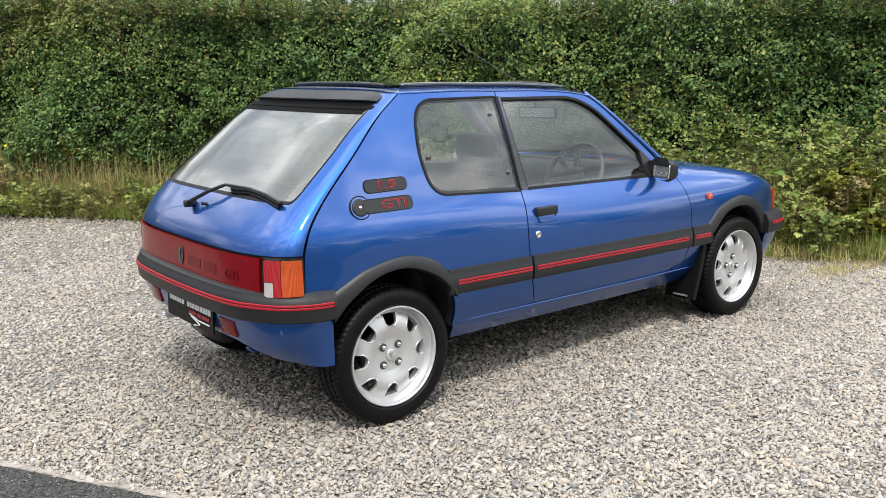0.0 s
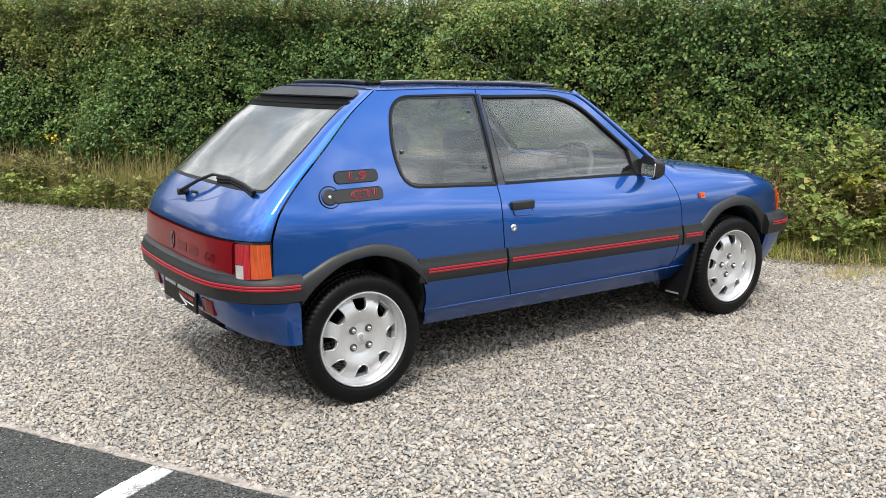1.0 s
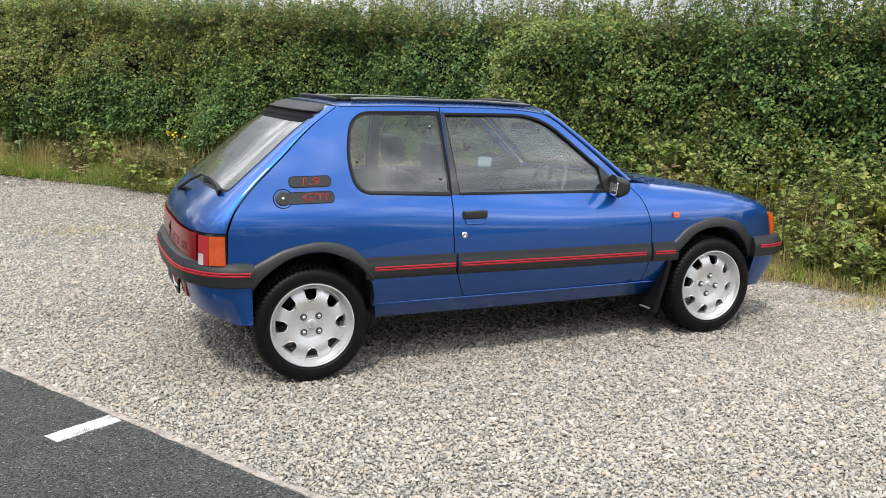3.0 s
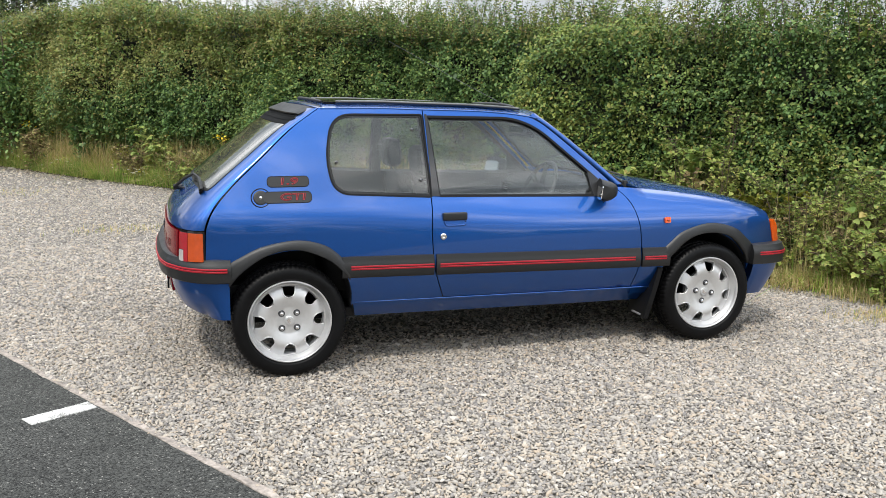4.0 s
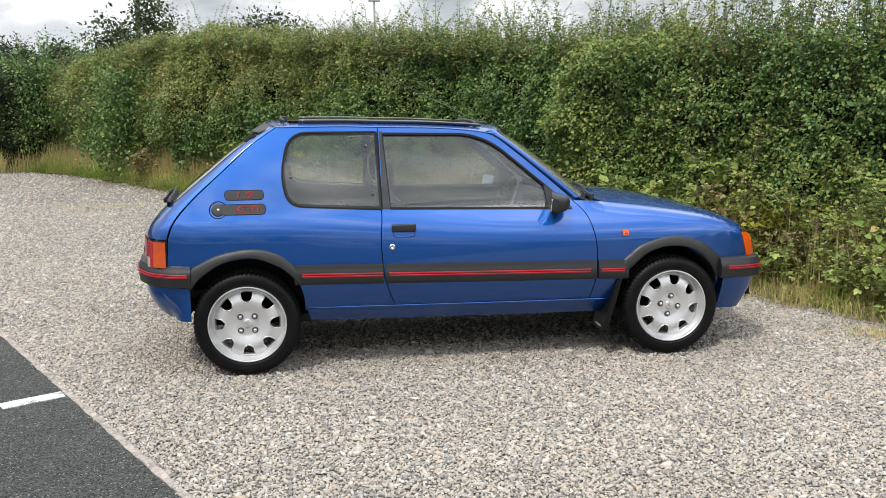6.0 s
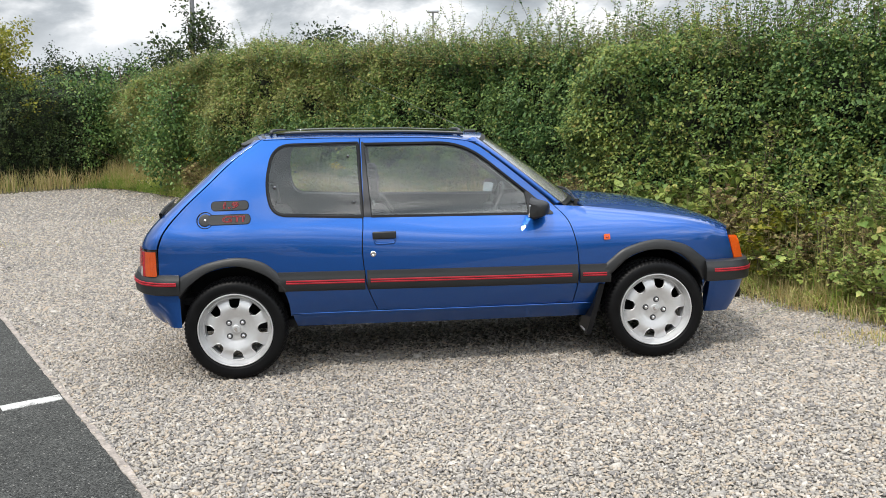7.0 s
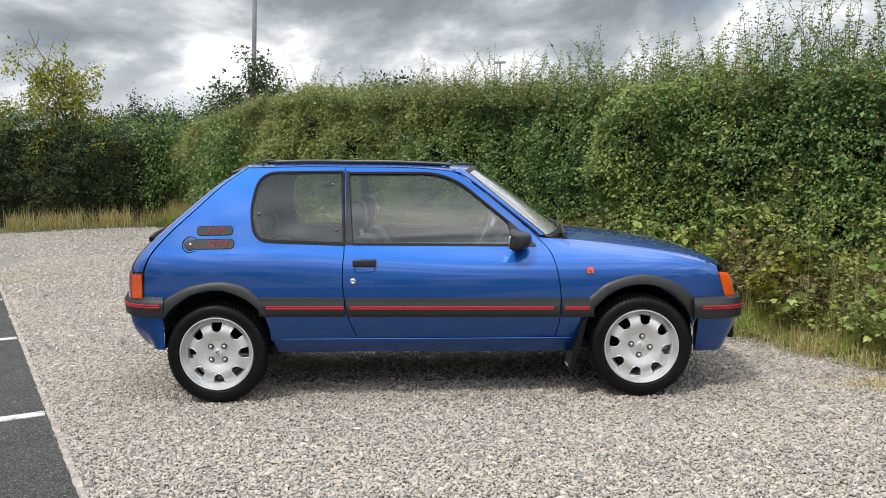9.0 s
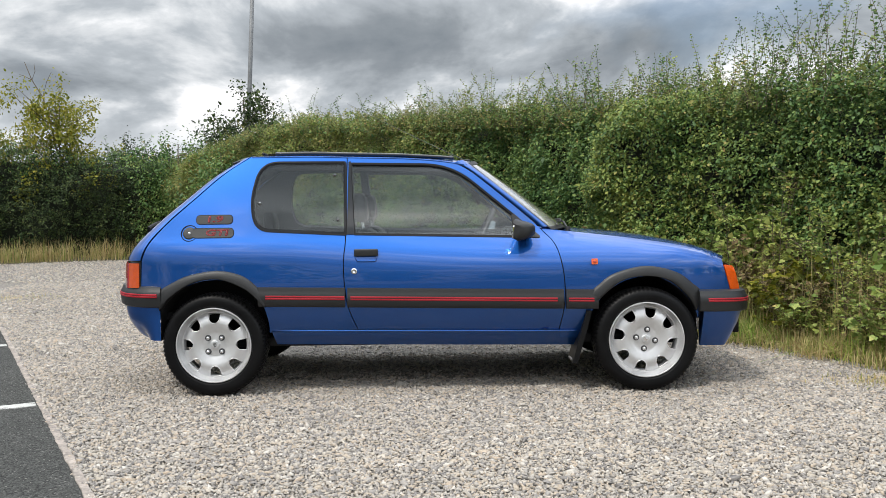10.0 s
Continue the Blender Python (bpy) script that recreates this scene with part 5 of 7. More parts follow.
def tail():
    window = fillet([(-0.685, 0.948), (0.685, 0.948), (0.735, 1.310), (-0.735, 1.310)], [0.05, 0.05, 0.02, 0.02])
    gate = settle("tailgate", sheet("tailgate", [(-0.986, 0.768), (0.986, 0.768), (0.986, 1.345), (-0.986, 1.345)], tail_map(), PAINT, [window], 0.045, 0.02, 0.014, -1), PAINT, car)
    pane = settle("rear_window", sheet("rear_window", inset(window, 0.004), tail_map(-0.004), SCREEN, (), 0.05, 0.03, 0.005, -1), SCREEN, gate, "tinted heated rear window")
    pane.visible_shadow = False
    settle("rear_window_seal", sheet("rear_window_seal", inset(window, -0.004), tail_map(0.003), RUBBER, [inset(window, 0.007)], 0.05, 0.02, 0.012, -1), RUBBER, gate)
    settle("tail_inner_skin", sheet("tail_inner_skin", [(-0.99, 0.50), (0.99, 0.50), (0.99, 1.33), (-0.99, 1.33)], tail_map(-0.022), INTERIOR, [inset(window, 0.02)], 0.06, 0.03, 0.02, -1), INTERIOR, car)
    # heating wires
    for z in np.arange(1.00, 1.27, 0.032):
        pts = [Vector(np.array(tail_map(-0.010)(np.array(t), np.array(z))).tolist()) for t in np.linspace(-0.66, 0.66, 17)]
        part("heater_wire", tube(bmesh.new(), pts, 0.0004, 4), DARK_METAL, gate)
    # black spoiler over the glass
    wedge, under = [], []
    for t in np.linspace(-0.765, 0.765, 33):
        top = np.array(roof_map(np.array(0.02), np.array(math.sin(t * math.pi / 2) * 0.985)))
        g = np.array(tail_map()(np.array(t), np.array(1.284)))
        h = np.array(tail_map()(np.array(t), np.array(1.316)))
        k = 1 - abs(t / 0.765) ** 6
        back = np.array([h[0] - 0.014 - 0.014 * k, h[1], 1.317 + 0.006 * k])
        wedge.append([top + (0.015, 0, 0.003), (top * 0.6 + back * 0.4) + (0, 0, 0.004 * k + 0.002), back + (0.006, 0, 0.003), back, back + (0.001, 0, -0.006), back + (0.009, 0, -0.010), (top + back) / 2 + (0.02, 0, -0.014)])
        under.append([back + (0.007, 0, -0.009), g * 0.5 + back * 0.5 + (0.010, 0, -0.006), g + (0.000, 0, 0.002), g + (0.014, 0, 0.012), back + (0.030, 0, -0.012)])
    for nm, rows, mat, label in (("rear_spoiler", wedge, SPOILER, "satin black roof spoiler over the rear window"), ("spoiler_underside", under, SHADOW_BLACK, "spoiler underside, blackened for its shade")):
        bm = bmesh.new()
        rings = [[bm.verts.new(q) for q in p] for p in rows]
        for r, q in zip(rings, rings[1:]):
            for j in range(len(r)):
                bm.faces.new((r[j], r[(j + 1) % len(r)], q[(j + 1) % len(r)], q[j]))
        bm.faces.new(rings[0])
        bm.faces.new(rings[-1])
        edge_split(part(nm, bm, mat, gate, label, True), 40)
    # glass border band, deepened to paint in the spoiler's reflection
    settle("glass_band", sheet("glass_band", fillet([(-0.70, 1.268), (0.70, 1.268), (0.715, 1.306), (-0.715, 1.306)], 0.012, 3), tail_map(-0.001), SHADOW_BLACK, (), 0.05, 0.02, 0.002, -1), SHADOW_BLACK, gate, "black band of the rear glass, spoiler's dark reflection painted in")
    # wiper arm, blade and washer jet

    def on(t, z, off):
        return Vector(np.array(tail_map(off)(np.array(t), np.array(z))).tolist())
    bm = bmesh.new()
    tube(bm, [on(0.055, 0.895, 0.0), on(0.055, 0.895, 0.05)], 0.016, 10)
    tube(bm, [on(0.055, 0.895, 0.045), on(-0.05, 0.955, 0.055), on(-0.12, 0.985, 0.045), on(-0.30, 0.985, 0.034), on(-0.46, 0.968, 0.030)], 0.009, 8, 0.005)
    wp = part("rear_wiper", bm, PLASTIC, gate, "black rear wiper parked across the glass", True)
    bm = bmesh.new()
    blade = [(-0.17, 0.972), (-0.30, 0.980), (-0.45, 0.968), (-0.60, 0.946)]
    tube(bm, [on(t, z, 0.026) for t, z in blade], 0.010, 6)
    # rubber web on the glass, deepened for the blade's shadow and reflection
    top, low = [on(t, z, 0.026) for t, z in blade], [on(t, z - 0.012, 0.004) for t, z in blade]
    for w in (0.0, 0.004):
        ring = [[bm.verts.new(p + Vector((0, 0, w))) for p in row] for row in (top, low)]
        for i in range(len(blade) - 1):
            bm.faces.new((ring[0][i], ring[0][i + 1], ring[1][i + 1], ring[1][i]))
    tube(bm, [on(t, z - 0.014, 0.008) for t, z in blade], 0.009, 6)
    part("wiper_blade", bm, RUBBER, wp)
    bm = bmesh.new()
    tube(bm, [on(-0.04, 0.900, 0.0), on(-0.04, 0.905, 0.030)], 0.007, 8)
    part("washer_jet", bm, PLASTIC, gate)
    # full-width red panel with the badge, and the lamp clusters at the corners
    mid = [(-0.622, 0.612), (0.622, 0.612), (0.622, 0.758), (-0.622, 0.758)]
    rp = settle("reflector_panel", sheet("reflector_panel", fillet(mid, 0.008, 3), tail_map(0.006), REDLENS, (), 0.05, 0.03, 0.02, -1), REDLENS, car, "dark red full-width rear reflector panel")
    shield = [(0.030 * math.cos(a), 0.040 * math.sin(a)) for a in np.linspace(0, 2 * math.pi, 20)[:-1]]
    settle("badge", sheet("badge", [(x * 0.75, 0.690 + z) for x, z in shield], tail_map(0.010), GLOSS_BLACK, (), 0.02, 0.01, 0.004, -1), GLOSS_BLACK, rp, "small dark oval badge")
    cu = bpy.data.curves.new("panel_lettering", "FONT")
    cu.body, cu.size, cu.align_x, cu.align_y, cu.extrude = "GTI", 0.05, "CENTER", "CENTER", 0.0008
    tmp = bpy.data.objects.new("tmp", cu)
    me = bpy.data.meshes.new_from_object(tmp)
    bpy.data.objects.remove(tmp)
    for v in me.vertices:
        a, c, e = v.co
        v.co = Vector(np.array(tail_map(0.0095 + e)(np.array(-0.42 - a * 1.25), np.array(0.675 + c))).tolist())
    me.materials.clear()
    me.materials.append(PANEL_INK)
    settle("panel_lettering", me, PANEL_INK, rp, "dark red moulded lettering")
    for t0, t1 in ((-0.17, -0.06), (-0.30, -0.20)):
        settle("panel_bar", sheet("panel_bar", [(t1, 0.662), (t0, 0.662), (t0, 0.700), (t1, 0.700)], tail_map(0.0075), PANEL_INK, (), 0.03, 0.03, 0.002, -1), PANEL_INK, rp, "dark red moulded bar")
    settle("badge_shape", sheet("badge_shape", [(0.004, 0.668), (0.012, 0.690), (0.004, 0.714), (-0.004, 0.716), (-0.002, 0.692), (-0.010, 0.668)], tail_map(0.013), STUD, (), 0.02, 0.01, 0.004, -1), STUD, rp)
    for s in (-1, 1):
        o = -1
        back = fillet([(s * 0.640, 0.608), (s * 0.995, 0.608), (s * 0.995, 0.764), (s * 0.640, 0.764)], 0.006, 2)
        cl = settle("tail_lamp", sheet("tail_lamp", back, tail_map(0.000), GLOSS_BLACK, (), 0.04, 0.02, 0.02, o), GLOSS_BLACK, car, "rear lamp cluster with orange, red and clear lenses")
        settle("indicator_lens", sheet("indicator_lens", fillet([(s * 0.783, 0.617), (s * 0.972, 0.617), (s * 0.972, 0.754), (s * 0.783, 0.754)], 0.006, 2), tail_map(0.010), TAIL_ORANGE, (), 0.03, 0.02, 0.012, o), TAIL_ORANGE, cl, "orange lens")
        settle("brake_lens", sheet("brake_lens", [(s * 0.656, 0.672), (s * 0.722, 0.672), (s * 0.722, 0.614), (s * 0.778, 0.614), (s * 0.778, 0.754), (s * 0.656, 0.754)], tail_map(0.010), BRIGHTRED, (), 0.03, 0.02, 0.012, o), BRIGHTRED, cl, "red lens")
        settle("reversing_lens", sheet("reversing_lens", [(s * 0.656, 0.614), (s * 0.719, 0.614), (s * 0.719, 0.669), (s * 0.656, 0.669)], tail_map(0.010), CLEARLENS, (), 0.03, 0.02, 0.012, o), CLEARLENS, cl, "clear lens")


tail()

# ---- bumpers, mouldings and arches ----


def plan_sweep(path2, profile, mat, name, parent, label="", z0=0.0, n=6, smooth=True):
    """A profile of (outwards, up) pulled along a plan curve; it falls with the belt lines."""
    P = catmull(path2, n)
    bm = bmesh.new()
    pts, frames = [], []
    for i, p in enumerate(P):
        t = P[min(i + 1, len(P) - 1)] - P[max(i - 1, 0)]
        t = t / np.linalg.norm(t)
        nx, ny = t[1], -t[0]
        pts.append((p[0], p[1], z0 + float(drop(p[0]))))
        frames.append(((nx, ny, 0), (0, 0, 1)))
    sweep(bm, pts, frames, profile)
    return part(name, bm, mat, parent, label, smooth)


REAR_PLAN = [(-0.284, -0.742), (-0.36, -0.739), (-0.432, -0.708), (-0.490, -0.660), (-0.537, -0.585), (-0.572, -0.50), (-0.597, -0.33), (-0.608, 0.0)]
REAR_PLAN = REAR_PLAN + [(x, -y) for x, y in REAR_PLAN[-2::-1]]
FRONT_PLAN = [(2.715, 0.740), (2.80, 0.735), (2.90, 0.715), (2.972, 0.672), (3.015, 0.59), (3.042, 0.42), (3.062, 0.20), (3.068, 0.0)]
FRONT_PLAN = FRONT_PLAN + [(x, -y) for x, y in FRONT_PLAN[-2::-1]]


def bumpers():
    prof = [(-0.03, 0.490), (0.006, 0.490), (0.014, 0.496), (0.018, 0.538), (0.018, 0.545), (0.0175, 0.571), (0.010, 0.582), (0.002, 0.603), (-0.012, 0.610), (-0.06, 0.612)]
    stripe = [(0.010, 0.545), (0.0205, 0.5455), (0.0215, 0.547), (0.0215, 0.5530), (0.0205, 0.5540), (0.0150, 0.5545), (0.0150, 0.5575), (0.0205, 0.5580), (0.0215, 0.559), (0.0215, 0.5650), (0.0205, 0.566), (0.010, 0.567)]
    # rear: path runs so that its outer side looks away from the car
    rear = edge_split(plan_sweep(REAR_PLAN[::-1], prof, PLASTIC, "rear_bumper", car, "black plastic rear bumper with a red strip"))
    edge_split(plan_sweep(([(-0.300, -0.745)] + REAR_PLAN[1:-1] + [(-0.300, 0.745)])[::-1], stripe, RED, "red_strip", rear, "red bumper strip"))
    front = edge_split(plan_sweep(FRONT_PLAN[::-1], prof, PLASTIC, "front_bumper", car, "black plastic front bumper with a red strip"))
    edge_split(plan_sweep(([(2.755, 0.734)] + FRONT_PLAN[1:-1] + [(2.755, -0.734)])[::-1], stripe, RED, "red_strip", front, "red bumper strip"))
    # painted aprons under the bumpers
    edge_split(apron_rear())
    fv = [(-0.05, 0.500), (-0.010, 0.500), (-0.035, 0.42), (-0.078, 0.33), (-0.105, 0.285), (-0.13, 0.285), (-0.13, 0.42)]
    edge_split(plan_sweep(([(2.745, 0.735)] + FRONT_PLAN[1:-1] + [(2.745, -0.735)])[::-1], fv, PAINT, "front_apron", car))
    for s in (-1, 1):
        bm = box(bmesh.new(), (2.955, s * 0.52 - 0.06, 0.30), (2.99, s * 0.52 + 0.06, 0.40), 0.008)
        part("fog_lamp", bm, RUBBER, car, "dark front fog lamp", True)


def apron_rear():
    """Rear apron: deep at the corners, cut up in the middle for the exhaust."""
    half = [(-0.292, -0.738), (-0.38, -0.727), (-0.445, -0.703), (-0.498, -0.660), (-0.535, -0.59), (-0.556, -0.49), (-0.570, -0.30), (-0.575, 0.0)]
    P = catmull(half + [(x, -y) for x, y in half[-2::-1]], 8)
    bm = bmesh.new()
    rows = []
    for i, p in enumerate(P):
        t = P[min(i + 6, len(P) - 1)] - P[max(i - 6, 0)]
        t = t / np.linalg.norm(t)
        n = np.array((-t[1], t[0])) * (1 if (-t[1] * (p[0] - 0.4) + t[0] * p[1]) > 0 else -1)
        low = 0.312 + 0.08 * (1 - smoothstep(0.36, 0.74, abs(p[1])))
        taper = smoothstep(-0.32, -0.45, p[0]) * (0.6 + 0.4 * smoothstep(0.40, 0.65, abs(p[1])))
        ring = []
        for k in range(13):
            q = k / 12
            z = 0.505 + (low - 0.505) * q
            off = -0.004 - 0.095 * taper * (max(0.0, 0.50 - z) / 0.185) ** 2.1
            ring.append(bm.verts.new((p[0] + n[0] * off, p[1] + n[1] * off, z + float(drop(p[0])) * 0.5)))
        ring.append(bm.verts.new((p[0] + n[0] * (off - 0.03), p[1] + n[1] * (off - 0.03), low + 0.004)))
        rows.append(ring)
    for r, q in zip(rows, rows[1:]):
        for j in range(len(r) - 1):
            bm.faces.new((r[j], r[j + 1], q[j + 1], q[j]))
    return part("rear_apron", bm, PAINT, car, "", True)


bumpers()


def rear_details():
    # display plate in place of the number plate, hung below the bumper
    plate = link("display_plate", None, (-0.555, -0.03, 0.40), car, "black dealer display plate, writing unreadable")
    R = pose(-0.571, -0.035, 0.450, 0, 3, 0)
    bm = bmesh.new()
    box(bm, (-0.005, -0.235, -0.056), (0.005, 0.235, 0.060), 0.003)
    bm.transform(R)
    part("plate_board", bm, PLATE, plate)
    for y in np.linspace(-0.205, 0.195, 16):
        if abs(y - 0.03) > 0.012:
            bm = box(bmesh.new(), (-0.0075, y - 0.0095, 0.018), (-0.0045, y + 0.0095, 0.044))
            bm.transform(R)
            part("letter_bar", bm, WHITE_INK, plate, "white bar")
    for y0, y1 in ((-0.20, -0.13), (-0.12, -0.08), (-0.07, 0.0)):
        bm = box(bmesh.new(), (-0.0075, y0, -0.008), (-0.0045, y1, 0.006))
        bm.transform(R)
        part("script_bar", bm, RED, plate, "red bar")
    bm = bmesh.new()
    tube(bm, [(-0.006, 0.0, -0.010), (-0.006, -0.09, -0.024), (-0.006, -0.20, -0.024)], 0.003, 6)
    tube(bm, [(-0.006, -0.02, -0.018), (-0.006, -0.11, -0.040), (-0.006, -0.05, -0.052)], 0.003, 6)
    bm.transform(R)
    part("plate_flourish", bm, WHITE_INK, plate)
    for s in (-1, 1):
        bm = box(bmesh.new(), (-0.015, -0.060, -0.034), (0.015, 0.060, 0.034), 0.006)
        bm.transform(pose(-0.547, s * 0.372, 0.451, 0, -6, -s * 4))
        part("rear_fog_lamp", bm, REDLENS, car, "red rear fog lamp in the apron", True)
    bm = bmesh.new()
    tube(bm, [(-0.30, 0.36, 0.325), (-0.525, 0.36, 0.345)], 0.020, 14)
    part("exhaust_pipe", bm, GALVANISED, car, "bright steel exhaust tailpipe", True)
    bm = bmesh.new()
    tube(bm, [(-0.40, -0.37, 0.37), (-0.455, -0.37, 0.322), (-0.480, -0.37, 0.350)], 0.010, 8)
    part("towing_eye", bm, PAINT, car, "", True)


rear_details()


def mouldings():
    """Black rubbing strips with a red line along the flanks."""
    prof = [(-0.006, 0.501), (0.008, 0.502), (0.014, 0.510), (0.017, 0.538), (0.017, 0.570), (0.013, 0.580), (0.011, 0.594), (0.008, 0.609), (-0.006, 0.613)]
    red = [(0.010, 0.543), (0.0185, 0.5435), (0.0195, 0.5450), (0.0195, 0.5505), (0.0185, 0.5515), (0.0135, 0.5520), (0.0135, 0.5556), (0.0185, 0.5560), (0.0195, 0.5572), (0.0195, 0.5635), (0.0185, 0.5645), (0.010, 0.565)]
    for s in (-1, 1):
        for x0, x1, r0, r1 in ((0.262, 0.743, 0.305, 0.741), (0.757, 1.957, 0.775, 1.922), (1.971, 2.150, 1.985, 2.125)):
            for pr, mat, nm, a, b, lab in ((prof, PLASTIC, "side_moulding", x0, x1, "black side moulding"), (red, RED, "red_strip", r0, r1, "red moulding strip")):
                bm = bmesh.new()
                xs = np.linspace(a, b, 24)
                pts, frames = [], []
                for x in xs:
                    pts.append((x, s * float(half_width(x, 0.555)), float(drop(x))))
                    frames.append(((0, s, 0), (0, 0, 1)))
                sweep(bm, pts, frames, pr)
                ob = edge_split(part(nm, bm, mat, holder if nm == "red_strip" else car, lab, True))
                if nm == "side_moulding":
                    holder = ob


mouldings()


def arches():
    outer_r = [(-0.294, 0.602), (-0.240, 0.632), (-0.129, 0.683), (0.036, 0.709), (0.174, 0.679), (0.262, 0.612), (0.300, 0.560)]
    inner_r = [(-0.294, 0.488), (-0.225, 0.565), (-0.100, 0.642), (0.040, 0.661), (0.180, 0.610), (0.262, 0.542), (0.300, 0.496)]
    outer_f = [(2.120, 0.575), (2.150, 0.600), (2.240, 0.663), (2.417, 0.702), (2.588, 0.666), (2.690, 0.595), (2.735, 0.560)]
    inner_f = [(2.100, 0.470), (2.160, 0.525), (2.275, 0.618), (2.410, 0.645), (2.545, 0.618), (2.650, 0.530), (2.705, 0.445)]
    for s in (-1, 1):
        for out2, in2 in ((outer_r, inner_r), (outer_f, inner_f)):
            A, B = catmull(out2, 8), catmull(in2, 8)
            bm = bmesh.new()
            rows = []
            for a, b in zip(A, B):
                ring = []
                for k, off in ((0.0, 0.000), (0.06, 0.006), (0.25, 0.013), (0.75, 0.019), (0.93, 0.019), (1.0, 0.014), (1.0, -0.05)):
                    x, z = a + (b - a) * k
                    ring.append(bm.verts.new((x, s * (float(half_width(x, min(z, 0.66))) + off), z)))
                rows.append(ring)
            for r, q in zip(rows, rows[1:]):
                for j in range(len(r) - 1):
                    bm.faces.new((r[j], r[j + 1], q[j + 1], q[j]))
            edge_split(part("wheel_arch_trim", bm, PLASTIC, car, "black plastic wheel arch extension", True), 50)
            # liner inside the arch
            bm = bmesh.new()
            rows = []
            foot = [np.array((B[0][0] - 0.03, 0.30))] + B + [np.array((B[-1][0] + 0.04, 0.28))]
            for b in foot:
                rows.append([bm.verts.new((b[0], s * min(y, float(half_width(b[0], b[1])) - 0.022), b[1] + 0.004)) for y in (0.735, 0.68, 0.58, 0.48, 0.42)])
            for r, q in zip(rows, rows[1:]):
                for j in range(4):
                    bm.faces.new((r[j], r[j + 1], q[j + 1], q[j]))
            bm.faces.new([r[-1] for r in rows])
            part("arch_liner", bm, UNDER, car)
        # mud flap behind the front wheel
        bm = bmesh.new()
        rows = []
        for z, x in ((0.46, 2.085), (0.36, 2.060), (0.26, 2.030), (0.165, 2.005)):
            w = 0.750 if z > 0.2 else 0.745
            rows.append([bm.verts.new((x, s * 0.56, z)), bm.verts.new((x, s * w, z)), bm.verts.new((x + 0.028, s * (w + 0.002), z - 0.004)), bm.verts.new((x + 0.026, s * 0.56, z - 0.004))])
        for r, q in zip(rows, rows[1:]):
            for j in range(4):
                bm.faces.new((r[j], r[(j + 1) % 4], q[(j + 1) % 4], q[j]))
        bm.faces.new(rows[0])
        bm.faces.new(rows[-1])
        fl = part("mud_flap", bm, RUBBER, car, "black rubber mud flap")
        bm = box(bmesh.new(), (1.9995, s * 0.665 - 0.045, 0.178), (2.0080, s * 0.665 + 0.045, 0.186))
        part("flap_lettering", bm, GREY_INK, fl, "bar of pale lettering")


arches()


